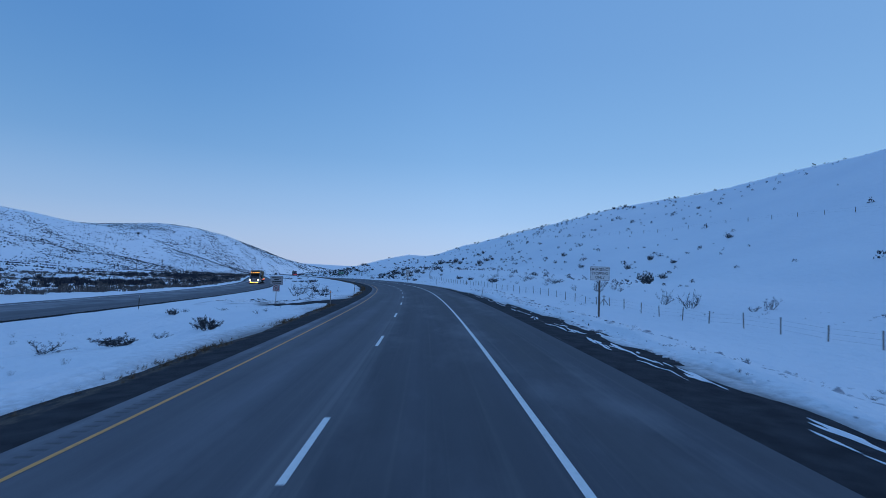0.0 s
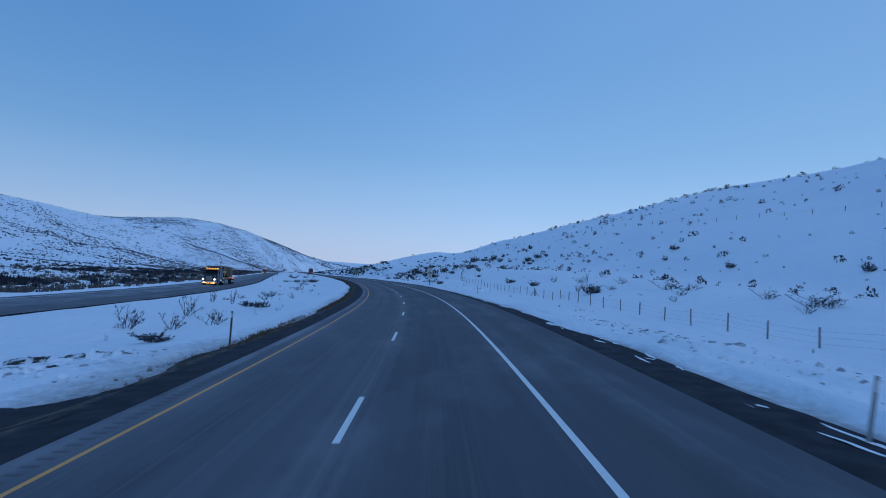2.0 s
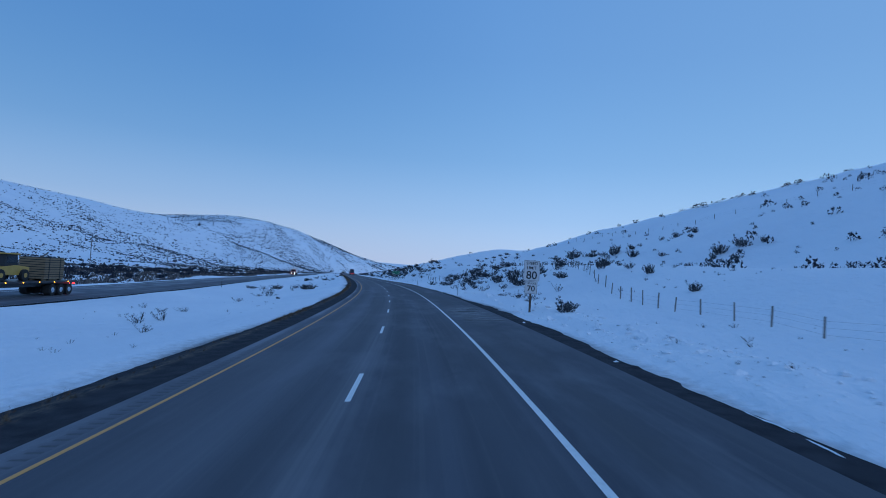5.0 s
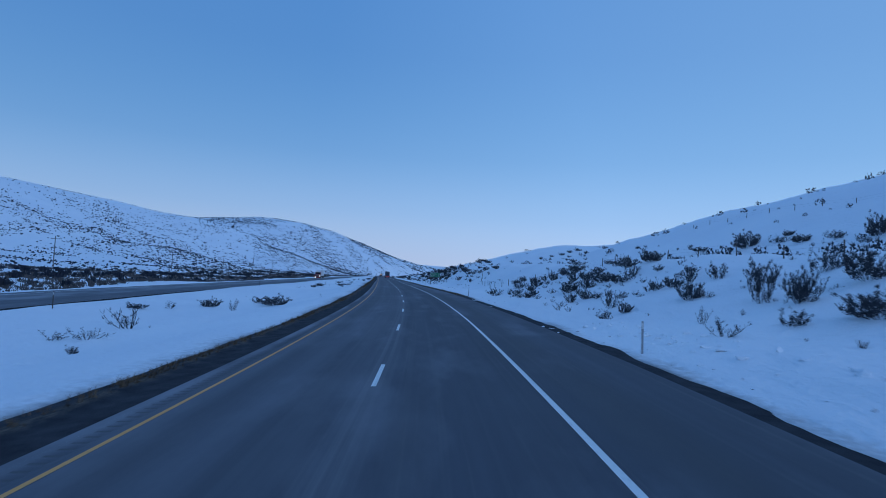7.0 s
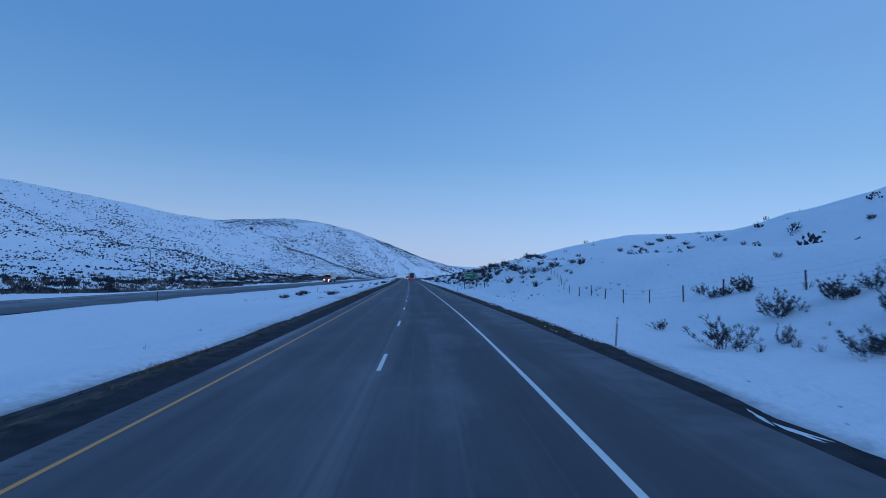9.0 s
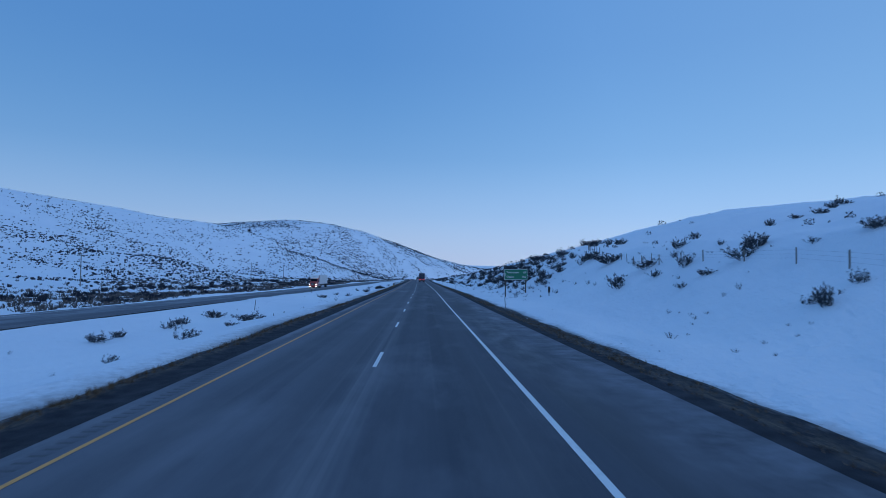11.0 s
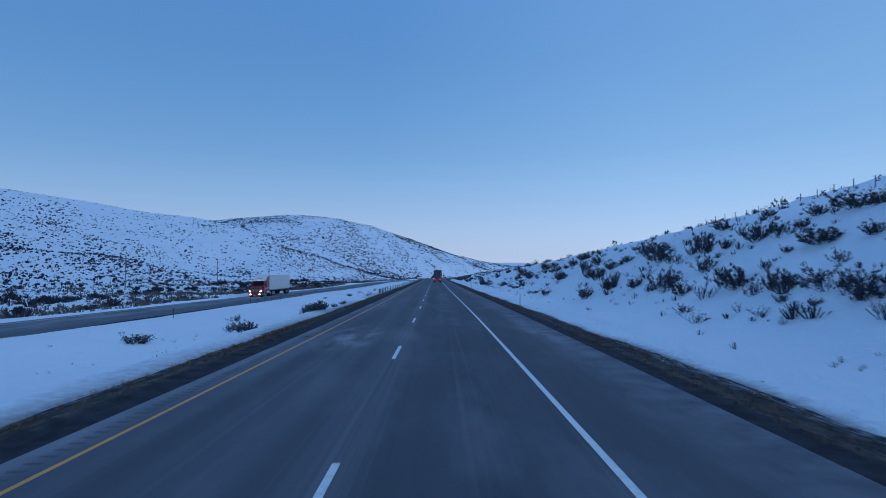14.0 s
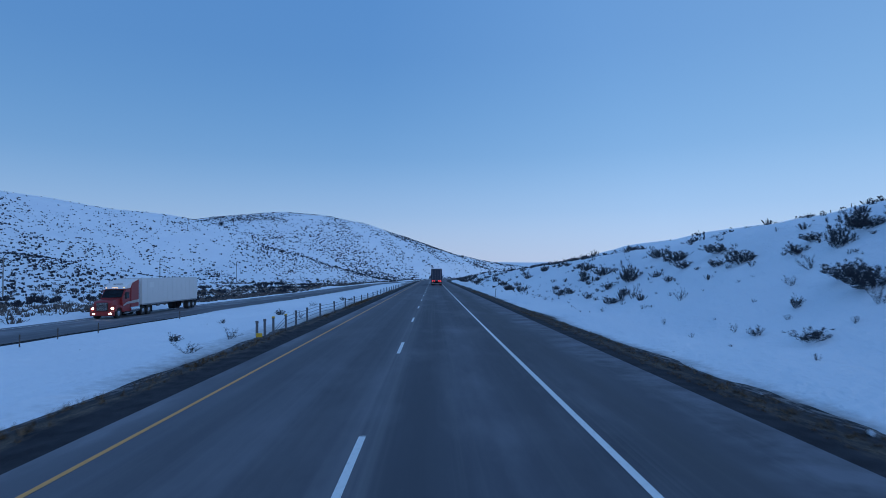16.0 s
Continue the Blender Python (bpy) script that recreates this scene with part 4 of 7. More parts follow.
BANK_FULL_C = [
    (357.2, 18.8, 1.9, 1.1), (358.6, 21.4, 2.2, 1), (358.8, 15.6, 2, 1.3), (360.3, 32.7, 2, 1.1), (361, 21.4, 1.1, 0.8), (362.8, 14.7, 1.1, 0.9), (363.1, 19.2, 1.7, 1.4), (367.9, 32.9, 2.2, 1.5),
    (368, 18.5, 1.8, 1.7), (370.2, 21, 1.4, 0.8), (374.1, 18.1, 2.6, 1.5), (375.4, 14.7, 1.2, 1.3), (376.9, 19.1, 1.8, 1.4), (377.9, 13.4, 1.1, 0.9), (380.6, 19.4, 1.2, 1.1), (381.7, 18.3, 1.1, 0.7),
    (384.3, 17.7, 1.4, 1), (385.4, 20.3, 0.7, 0.5), (386.9, 17.4, 0.9, 0.7), (388.7, 16.6, 1.3, 1.3), (392.6, 18.7, 1.4, 1), (398.3, 16, 1.5, 1.1), (400.1, 16.5, 1.4, 0.8), (401.6, 20.1, 1.1, 0.9),
]
BANK_FULL_D = [
    (403.4, 20, 1.1, 0.8), (403.5, 18.7, 1.1, 1.3), (404.7, 20.4, 1.2, 1.1), (406.1, 18.5, 0.8, 0.7), (406.5, 19.6, 1.1, 0.5), (410.4, 18.1, 1.5, 1.1), (414.2, 18.8, 1.6, 0.7), (416.7, 17.8, 1.4, 0.7),
    (419.9, 18.6, 1.7, 1.2), (423.1, 16.4, 1.8, 1.7), (424.7, 19.3, 1.3, 1), (433.3, 17.5, 1.8, 1.1), (438.9, 17.1, 1.2, 0.6),
]
BANK_LEAFY_A = [
    (165.8, 11, 0.6, 0.4), (167.3, 21.5, 1, 0.7), (168.7, 11.1, 0.4, 0.2), (169.8, 13.1, 0.4, 0.4), (170.5, 10.5, 0.8, 0.3), (173.3, 21.1, 1.3, 1.2), (180.5, 17.5, 0.3, 0.6), (183, 19.7, 0.7, 0.6),
    (183.6, 13.4, 1, 0.7), (188.8, 15.6, 1.1, 1.9), (189.7, 19.1, 1.6, 1.5), (191.6, 17.4, 1.6, 1.4), (193.3, 10.2, 0.8, 0.6), (197.9, 18.7, 1.2, 1.1), (198.1, 12.3, 0.9, 1.2), (199, 16.5, 1.3, 0.9),
    (199.7, 17.9, 0.9, 0.9), (200.1, 15.9, 0.9, 0.9), (205.3, 13.9, 0.8, 0.6), (206.6, 12.4, 1, 1), (207.7, 15.7, 0.5, 0.3), (208.7, 16.8, 1.6, 1), (209.6, 18.1, 1.2, 1.4), (213.4, 38.8, 2.2, 0.9),
]
BANK_LEAFY_B = [
    (215.6, 16.7, 2.1, 1.5), (217.3, 20, 1.1, 0.8), (217.6, 18.6, 0.7, 0.7), (217.9, 17.1, 1, 1), (219.9, 21.8, 1.1, 0.8), (221.6, 39.1, 2.1, 1), (223.2, 11.7, 0.7, 0.4), (224.3, 17.8, 1.9, 1.2),
    (225.2, 15.6, 0.6, 0.5), (229.7, 10.7, 1.7, 1.1), (232.3, 14.2, 1.6, 1.1), (238.3, 14.9, 0.8, 0.6), (279.1, 16.8, 0.8, 0.6), (279.6, 15.3, 0.7, 0.4), (286, 20, 0.6, 0.4), (290.9, 19.3, 1.6, 1),
    (291.6, 17.5, 0.9, 0.5), (291.9, 16.3, 0.6, 0.4), (296.6, 18.7, 1.1, 1.1), (296.9, 21.3, 0.4, 0.5), (303, 18.5, 1.9, 1), (303.1, 21.2, 1, 1), (303.2, 16.3, 1.5, 1), (327.2, 15.9, 1.1, 0.6),
]
BANK_LEAFY_C = [
    (328.7, 16, 1.1, 0.5), (329.5, 35.4, 1.2, 0.9), (330.2, 17, 1.1, 1), (330.4, 14, 0.5, 0.3), (331.6, 18.8, 0.9, 0.5), (334, 19.3, 2, 1), (334.2, 14.4, 0.8, 0.6), (335.6, 13, 0.4, 0.4),
    (336.7, 19.2, 1.2, 0.6), (339.1, 14.2, 0.9, 1.4), (340.8, 20.1, 1.3, 1.1), (340.9, 14.7, 0.9, 0.6), (340.9, 21.4, 1, 0.6), (343.5, 15.5, 0.6, 0.7), (344.3, 14, 0.4, 0.5), (352.2, 15.5, 2, 1.1),
    (353.8, 17.2, 0.7, 0.7), (358.2, 16.8, 0.6, 0.6), (358.8, 13.1, 0.8, 0.5), (360.8, 19.1, 1.8, 1.1), (364.4, 16.8, 1.5, 1.2), (365.6, 18.8, 0.8, 0.7), (367.2, 15.3, 2.1, 1.6), (370.6, 17.5, 1.3, 0.9),
]
BANK_LEAFY_D = [
    (376.7, 14.9, 0.8, 0.9), (376.8, 13, 0.9, 0.8), (379, 16.1, 1, 1), (382.5, 16, 0.9, 1.4), (383.6, 14.4, 0.5, 0.4), (385.7, 16.5, 1.4, 1.4), (391.5, 12.7, 1, 1), (393.5, 17.6, 1.5, 1.5),
    (396.4, 12.5, 1.1, 0.5), (398.9, 12.3, 0.5, 0.4), (400.4, 14.7, 0.4, 0.6), (412.3, 17.7, 0.9, 0.6), (424.1, 13.3, 0.9, 0.6), (425.6, 15.4, 1.2, 0.6), (432.2, 12.9, 1.4, 0.9),
]
BANK_BARE_A = [
    (162.1, 11.2, 1, 0.8), (163.6, 11, 0.4, 0.6), (166.5, 14.7, 0.9, 0.9), (177, 21.2, 0.7, 1), (183.3, 10.9, 1.3, 0.7), (186.7, 16.7, 1.2, 0.8), (187.6, 12.4, 0.6, 0.8),
    (192.5, 15.3, 0.6, 0.4), (199.3, 14.5, 0.7, 0.4), (200.5, 10.6, 0.6, 0.4), (201.2, 10.1, 0.7, 0.6), (204, 11, 0.7, 0.5), (206.5, 10.5, 0.3, 0.3), (213, 11.4, 0.8, 0.6), (216.4, 13.6, 1.1, 0.6),
    (286, 16.4, 0.4, 0.4), (315.6, 14.6, 1, 0.5), (322.6, 12.8, 0.6, 0.3), (324.1, 19.4, 1.4, 1), (326.6, 12.1, 0.8, 0.4), (328.8, 12.8, 1.4, 0.8), (329.4, 14.9, 0.5, 0.5), (331, 15.7, 0.6, 0.6),
]
BANK_BARE_B = [
    (332.2, 15, 0.8, 0.6), (337.8, 14.3, 0.7, 0.6), (348.5, 14.6, 0.7, 0.5), (351.8, 13.6, 0.4, 0.4), (353.7, 13.9, 1.1, 0.5), (355.6, 14.1, 0.5, 0.5), (356.8, 12.8, 1.2, 0.6), (360.1, 14.7, 1.3, 1.2),
    (365.2, 14.7, 0.8, 0.5), (376.6, 16.5, 0.6, 0.5), (381.6, 14.5, 1.2, 0.6), (386.8, 15.2, 0.5, 0.7), (397, 15.2, 0.6, 0.8), (400.5, 12.4, 0.4, 0.4), (402.6, 16, 0.7, 0.5), (403.3, 17.3, 0.9, 0.7),
    (405.8, 11.9, 0.3, 0.4), (409.9, 14.5, 0.7, 0.8), (416.9, 14.4, 1, 1.1),
]
SLOPE_BARE_A = [
    (33.5, 21.5, 0.9, 0.4), (34.2, 23, 1.1, 0.9), (38.1, 19.9, 1.9, 1.4), (42.1, 19.9, 1.3, 1.4), (54.8, 21.3, 0.8, 0.7), (56.7, 19.9, 1.2, 0.6), (56.7, 21.6, 1, 0.8), (58.1, 20.1, 0.9, 1.3),
    (61.3, 18.9, 0.9, 0.8), (61.4, 22, 1.4, 1.2), (72.6, 18.6, 0.8, 0.6), (73.1, 20.1, 1.3, 0.7), (74.1, 20, 1.6, 0.7), (74.6, 20.9, 1.8, 0.6), (78.5, 20.6, 1.2, 0.7), (82.6, 17.3, 0.7, 0.4),
    (85.3, 19, 0.9, 0.5), (87.5, 20.6, 2, 0.7), (90.7, 20.7, 2.2, 0.9), (99.2, 16.4, 0.8, 0.9), (95.8, 18.2, 0.9, 0.5), (98.3, 20.1, 1.2, 0.8), (106.7, 20.1, 0.8, 1.05), (107.8, 19.6, 1.1, 0.7),
]
SLOPE_BARE_B = [
    (113.2, 18.7, 1.3, 0.85), (157.8, 18.6, 0.4, 0.35), (161.1, 9.9, 0.5, 0.9), (160.0, 10.6, 0.9, 0.5), (314.6, 16.2, 0.4, 0.4), (310.3, 16.2, 0.5, 0.5), (307.3, 15.9, 0.4, 0.4),
]
SLOPE_FULL = [
    (66, 29.1, 1.9, 1.7), (72.9, 34.7, 1.2, 0.8), (82.6, 41.5, 0.8, 0.7), (86.5, 53.3, 1.2, 1), (92, 38.8, 1, 1.1), (92.3, 43.1, 1, 1.1), (96, 16.4, 1.6, 1.1), (108.1, 37.5, 1, 0.9),
    (113.5, 16.2, 1.1, 0.7), (127.1, 16.8, 1.2, 0.8), (127, 42.1, 1.2, 1), (191.1, 37.1, 1, 0.8), (178.5, 37.3, 1.6, 1.6), (178, 39.4, 1.8, 1.4), (177.8, 35.9, 0.7, 1.2), (173.4, 35.8, 1, 0.7),
    (199.9, 44.2, 1, 1.2), (176.3, 40.9, 0.8, 0.9), (160.8, 20.2, 0.9, 0.9), (148.5, 17.2, 0.6, 0.65), (177.3, 23.2, 1.5, 1.2), (149.7, 10.2, 1.1, 0.95),
    (277.5, 20.3, 1, 1), (326.5, 43.2, 1.3, 1), (326.7, 46.6, 1.3, 0.7), (220.4, 12.9, 0.9, 0.8), (211.4, 15.2, 1.2, 1.2), (326.4, 49.3, 1.8, 0.9), (328.5, 52.5, 1.6, 0.9), (331.4, 55.9, 2.2, 1.1),
]
SLOPE_LEAFY = [
    (273.5, 17.9, 0.4, 0.6), (278.4, 18.8, 0.6, 0.45), (298.6, 17.5, 0.9, 0.6), (301.6, 15.9, 1.2, 0.8), (308.2, 25.1, 1, 0.6), (300.4, 19.7, 0.6, 0.6), (225.9, 12.4, 1.3, 0.8), (229, 12.2, 0.6, 0.75), (220.1, 11.4, 0.6, 0.5), (232.2, 21.2, 2, 0.7),
]
MEDIAN_FULL_A = [
    (22.2, -10.2, 1.2, 0.5), (29.3, -9.4, 1.2, 0.8), (39.1, -15.2, 0.7, 0.5), (69.7, -9.4, 1.2, 0.5), (95.5, -11.8, 1.4, 0.7), (98.8, -13.6, 1.3, 0.6), (189, -13.3, 0.4, 0.4), (210.6, -20.7, 1.5, 0.5),
    (219.3, -17.8, 1.7, 1), (224.5, -13.1, 3, 1.3), (295.8, -17.7, 0.7, 0.6), (304.8, -12.3, 1.9, 0.8), (305.2, -17.8, 1.2, 0.7), (314.3, -18.5, 1.7, 0.8), (360.7, -8.7, 1.2, 0.7),
    (367.1, -17.7, 1.8, 0.7), (369.7, -7.6, 0.7, 0.5), (370.2, -7.4, 0.9, 0.58), (370.9, -7.25, 0.9, 0.6), (371.6, -7.15, 0.9, 0.62), (372.3, -7.05, 0.9, 0.65), (376.1, -6.9, 0.5, 0.3), (379.4, -6.9, 0.45, 0.25), (381.4, -7, 0.4, 0.3),
]
MEDIAN_LEAFY = [
    (228.1, -15.6, 1.3, 0.7), (281.5, -10.6, 0.6, 0.4), (286.3, -9.8, 1.2, 0.6), (293.3, -17.7, 1.4, 0.7), (299.1, -12, 0.8, 0.4), (300.5, -16.7, 1.3, 0.8), (371.3, -13.3, 0.8, 0.7),
    (374.5, -13.7, 1.3, 0.5), (384.4, -17.4, 1.1, 0.7),
]
MEDIAN_BARE_A = [
    (21.2, -12.3, 1.9, 0.6), (25.4, -10, 1, 0.3), (30.7, -10.5, 0.4, 0.5), (31.8, -9.7, 1, 0.4), (39.1, -9.6, 0.5, 0.3), (41.1, -9.5, 0.6, 0.2), (42.3, -15.7, 0.7, 0.3), (46.4, -14.3, 0.9, 0.2),
    (77.3, -14.1, 1.9, 1.3), (78.2, -12.2, 1.5, 1), (79.8, -10.7, 1.6, 0.9), (82.7, -11.2, 1.2, 0.8), (86.2, -14.5, 1.7, 1.7), (100, -15.3, 0.7, 1.6), (102.7, -17.8, 0.9, 1.5), (108.9, -18.2, 1.3, 0.3),
    (111.6, -14.5, 1.5, 0.9), (113.6, -17.8, 1.6, 0.6), (119.3, -12.7, 1, 0.9), (119.5, -15.3, 2.2, 0.9), (123.3, -15.9, 2.4, 0.8), (193.1, -16.5, 1.3, 0.5), (193.3, -15.1, 1.7, 0.7),
]
MEDIAN_BARE_B = [
    (199, -15.8, 2.9, 1.5), (213.9, -19.4, 1.3, 0.7), (216.7, -15.1, 1.1, 1.2), (276.6, -9.5, 0.2, 0.2), (314.5, -7.1, 0.3, 0.5), (320.8, -16.8, 0.4, 0.3), (376.3, -13.4, 0.5, 0.4), (397.8, -6.9, 0.8, 0.4),
    (402.1, -7.1, 0.9, 0.55), (367.8, -7.5, 0.6, 0.35),
]
MEDIAN_TWIGGY = [
    (154, -15.2, 1.8, 0.75), (155.9, -14.5, 1.3, 0.9), (162.6, -17.2, 0.9, 0.35), (163.9, -15.9, 1.5, 0.4), (164.5, -19.2, 0.8, 0.45), (181, -16.2, 1.3, 0.55), (148.5, -12.6, 0.9, 0.5),
]
MEDIAN_FAR = [
    (413, -6.9, 0.56), (431.9, -18.3, 0.45), (418, -16.5, 0.6), (440, -15.2, 0.7), (452, -9.5, 0.5), (460, -16.0, 0.8), (474, -14.1, 0.7),
]


def plant(spots, kinds, seed, lift=1.0):
    rng = random.Random(seed)
    for spot in spots:
        s, u, h = spot[0], spot[1], spot[-1]
        ob = rng.choice(kinds(h, rng))
        if len(spot) == 4:
            w, hh = min(spot[2], 2.6), max(0.25, h)
        else:
            hh = min(max(0.3, h * lift), 1.25 + 0.35 * rng.random())
            w = hh * rng.uniform(1.0, 1.5)
        made = copy_thing(ob, along(s, u, None, rng.uniform(-40, 40), 0.06 * hh))
        made.scale = (w * rng.uniform(1.0, 1.12), w * rng.uniform(0.85, 1.1), hh * 0.96)


def bank_kinds(h, rng):
    k = rng.random()
    return SPARSE if h < 0.45 else (DENSE if k < 0.3 else LEAFY if k < 0.8 else BARE)


def late_kinds(h, rng):
    k = rng.random()
    return SPARSE if h < 0.4 else (DENSE if k < 0.55 else LEAFY if k < 0.9 else BARE)


for i, (spots, kinds) in enumerate(((BANK_FULL_A, DENSE), (BANK_FULL_B, DENSE), (BANK_FULL_C, DENSE), (BANK_FULL_D, DENSE), (SLOPE_FULL, DENSE), (SLOPE_LEAFY, LEAFY), (BANK_LEAFY_A, LEAFY), (BANK_LEAFY_B, LEAFY), (BANK_LEAFY_C, LEAFY), (BANK_LEAFY_D, LEAFY), (BANK_BARE_A, BARE), (BANK_BARE_B, BARE), (SLOPE_BARE_A, BARE), (SLOPE_BARE_B, BARE), (MEDIAN_FULL_A, DENSE), (MEDIAN_LEAFY, LEAFY), (MEDIAN_TWIGGY, BARE), (MEDIAN_BARE_A, BARE), (MEDIAN_BARE_B, BARE))):
    plant(spots, lambda h, rng, kinds=kinds: SPARSE if kinds is LEAFY and h < 0.4 else kinds, 40 + i)
plant(MEDIAN_FAR, late_kinds, 15, 1.0)


def thicket(seed, s0, s1, u0, u1, count, low, high, kinds=bank_kinds):
    """More shrubs of the dense stretches of the bank, between the larger ones."""
    r = random.Random(seed)
    spots = []
    while len(spots) < count:
        s, u = r.uniform(s0, s1), r.uniform(u0, u1)
        if value_noise(np.array([s / 9]), np.array([u / 4]), 90)[0] + r.uniform(-0.5, 0.5) > -0.1:
            spots.append((s, u, low + (high - low) * r.random() ** 1.6))
    plant(spots, kinds, seed + 100, 1.0)


thicket(71, 200, 242, 11, 22, 26, 0.35, 0.9)
thicket(72, 332, 350, 15, 23, 32, 0.45, 1.0, late_kinds)
thicket(77, 350, 372, 14.5, 22, 24, 0.4, 0.9, late_kinds)
thicket(76, 404, 440, 12.5, 21, 14, 0.3, 0.8, late_kinds)
thicket(74, 196, 300, 36, 45, 20, 0.5, 1.1)
thicket(75, 440, 560, 11, 24, 60, 0.5, 1.3, late_kinds)


def scatter(seed, count, s_of, u_of, accept, size):
    """Places for a stuff of many small plants."""
    rng = np.random.RandomState(seed)
    s, u = s_of(rng, count), u_of(rng, count)
    keep = accept(s, u, rng)
    s, u = s[keep], u[keep]
    return s, u, size(rng, len(s))


def grid_z(s, u):
    i = np.clip(np.searchsorted(GS, s) - 1, 0, len(GS) - 2)
    j = np.clip(np.searchsorted(GU, u) - 1, 0, len(GU) - 2)
    a, b = (s - GS[i]) / (GS[i + 1] - GS[i]), (u - GU[j]) / (GU[j + 1] - GU[j])
    z = GZ.reshape(LS.shape)
    return (z[i, j] * (1 - b) + z[i, j + 1] * b) * (1 - a) + (z[i + 1, j] * (1 - b) + z[i + 1, j + 1] * b) * a


def spiky(name, s, u, h, blades, mat, label, seed, wide=0.8, lean=0.5, thick=0.22):
    """One object of many little plants, each a burst of uneven blades."""
    rng = np.random.RandomState(seed)
    x, y = plan(s, u)
    z = grid_z(s, u)
    n = len(s)
    a = rng.rand(n, blades) * 2 * np.pi
    r = rng.rand(n, blades) * wide
    L = (0.55 + 0.45 * rng.rand(n, blades)) * h[:, None]
    bx, by = x[:, None] + np.cos(a) * r * 0.45 * h[:, None], y[:, None] + np.sin(a) * r * 0.45 * h[:, None]
    tx, ty = x[:, None] + np.cos(a) * r * h[:, None] * (0.6 + lean), y[:, None] + np.sin(a) * r * h[:, None] * (0.6 + lean)
    b = a + rng.rand(n, blades) * 3
    w = thick * h[:, None] * (0.6 + 0.8 * rng.rand(n, blades))
    p0 = np.stack([bx - np.cos(b) * w, by - np.sin(b) * w, np.broadcast_to(z[:, None], a.shape) - 0.05 * h[:, None]], -1)
    p1 = np.stack([bx + np.cos(b) * w, by + np.sin(b) * w, np.broadcast_to(z[:, None], a.shape) - 0.05 * h[:, None]], -1)
    zz = z[:, None] + L * (1 - 0.35 * r)
    p2 = np.stack([tx + np.cos(b) * w * 0.8, ty + np.sin(b) * w * 0.8, zz], -1)
    p3 = np.stack([tx - np.cos(b) * w * 0.6, ty - np.sin(b) * w * 0.6, zz * 0.5 + 0.5 * (z[:, None] + L * 0.8)], -1)
    v = np.stack([p0, p1, p2, p3], 2).reshape(-1, 3)
    k = np.arange(n * blades) * 4
    f = np.stack([k, k + 1, k + 2, k + 3], 1).tolist()
    return tagged(mesh_object(name, v, f, mat, False), label, "brush", kind="stuff")


def tufty(name, s, u, h, leaves, mat, label, seed):
    """One object of many low rounded bushes, each a dome of small leaf clumps."""
    rng = np.random.RandomState(seed)
    x, y = plan(s, u)
    n = len(s)
    a, up = rng.rand(n, leaves) * 2 * np.pi, rng.rand(n, leaves)
    r = (0.25 + 0.75 * rng.rand(n, leaves) ** 0.6) * np.sqrt(1 - 0.8 * up ** 2) * 0.75 * h[:, None] * rng.uniform(0.7, 1.4, (n, 1))
    c = np.stack([x[:, None] + np.cos(a) * r, y[:, None] + np.sin(a) * r, grid_z(s, u)[:, None] + up * h[:, None] * rng.uniform(0.7, 1.0, (n, leaves))], -1)
    d = rng.randn(n, leaves, 2, 3)
    d = d / np.linalg.norm(d, axis=-1, keepdims=True) * (h[:, None, None, None] * (0.07 + 0.10 * rng.rand(n, leaves, 2, 1)))
    d[:, :, 0, 2] = np.abs(d[:, :, 0, 2]) + 0.08 * h[:, None]
    v = np.stack([c - d[:, :, 1], c - d[:, :, 0] * 0.6, c + d[:, :, 1], c + d[:, :, 0] * 1.4], 2).reshape(-1, 3)
    k = np.arange(n * leaves) * 4
    return tagged(mesh_object(name, v, np.stack([k, k + 1, k + 2, k + 3], 1).tolist(), mat, False), label, "brush", kind="stuff")


def belt_accept(s, u, rng):
    """The brush belt beyond the other carriageway, with open snow between."""
    edge = np.interp(s, OPP_S, OPP_U) - 12.0
    dens = value_noise(s / 30, u / 8, 21) * 0.45 + value_noise(s / 8, u / 4, 22) * 0.35 + 0.78
    dens -= np.clip((-u - 74) / 26, 0, 1) * 0.55 + 0.7 * np.exp(-((u + 77 + 3 * value_noise(s / 25, s * 0, 45)) / 4.5) ** 2)
    return (u < edge) & (rng.rand(len(s)) < np.clip(dens, 0.02, 1))


s, u, h = scatter(31, 21000, lambda r, n: r.uniform(-60, 760, n), lambda r, n: -37 - 72 * r.rand(n) ** 1.2, belt_accept, lambda r, n: r.uniform(0.30, 0.85, n))
spiky("brush_belt", s, u, h, 12, BRUSH, "belt of dry grey-brown sagebrush beyond the other carriageway", 1, 1.35, 0.35, 0.09)


def clump_accept(s, u, rng):
    """Larger dark bushes of the belt, standing in loose groups."""
    return (u < np.interp(s, OPP_S, OPP_U) - 14) & (rng.rand(len(s)) < np.clip(value_noise(s / 24, u / 9, 46) * 1.1 + 0.12, 0.02, 1))


s, u, h = scatter(37, 3600, lambda r, n: r.uniform(20, 700, n), lambda r, n: -40 - 44 * r.rand(n), clump_accept, lambda r, n: 0.7 + 0.75 * r.rand(n) ** 1.6)
spiky("belt_bushes", s, u, h, 46, HILL_BRUSH, "dark rounded sagebrush in loose groups beyond the other carriageway", 7, 1.25, 0.25, 0.075)


def to_line(x, y, ax, ay, bx, by):
    """Distance to the line between two world points."""
    dx, dy = bx - ax, by - ay
    t = np.clip(((x - ax) * dx + (y - ay) * dy) / (dx * dx + dy * dy), 0, 1)
    return np.hypot(x - ax - t * dx, y - ay - t * dy)


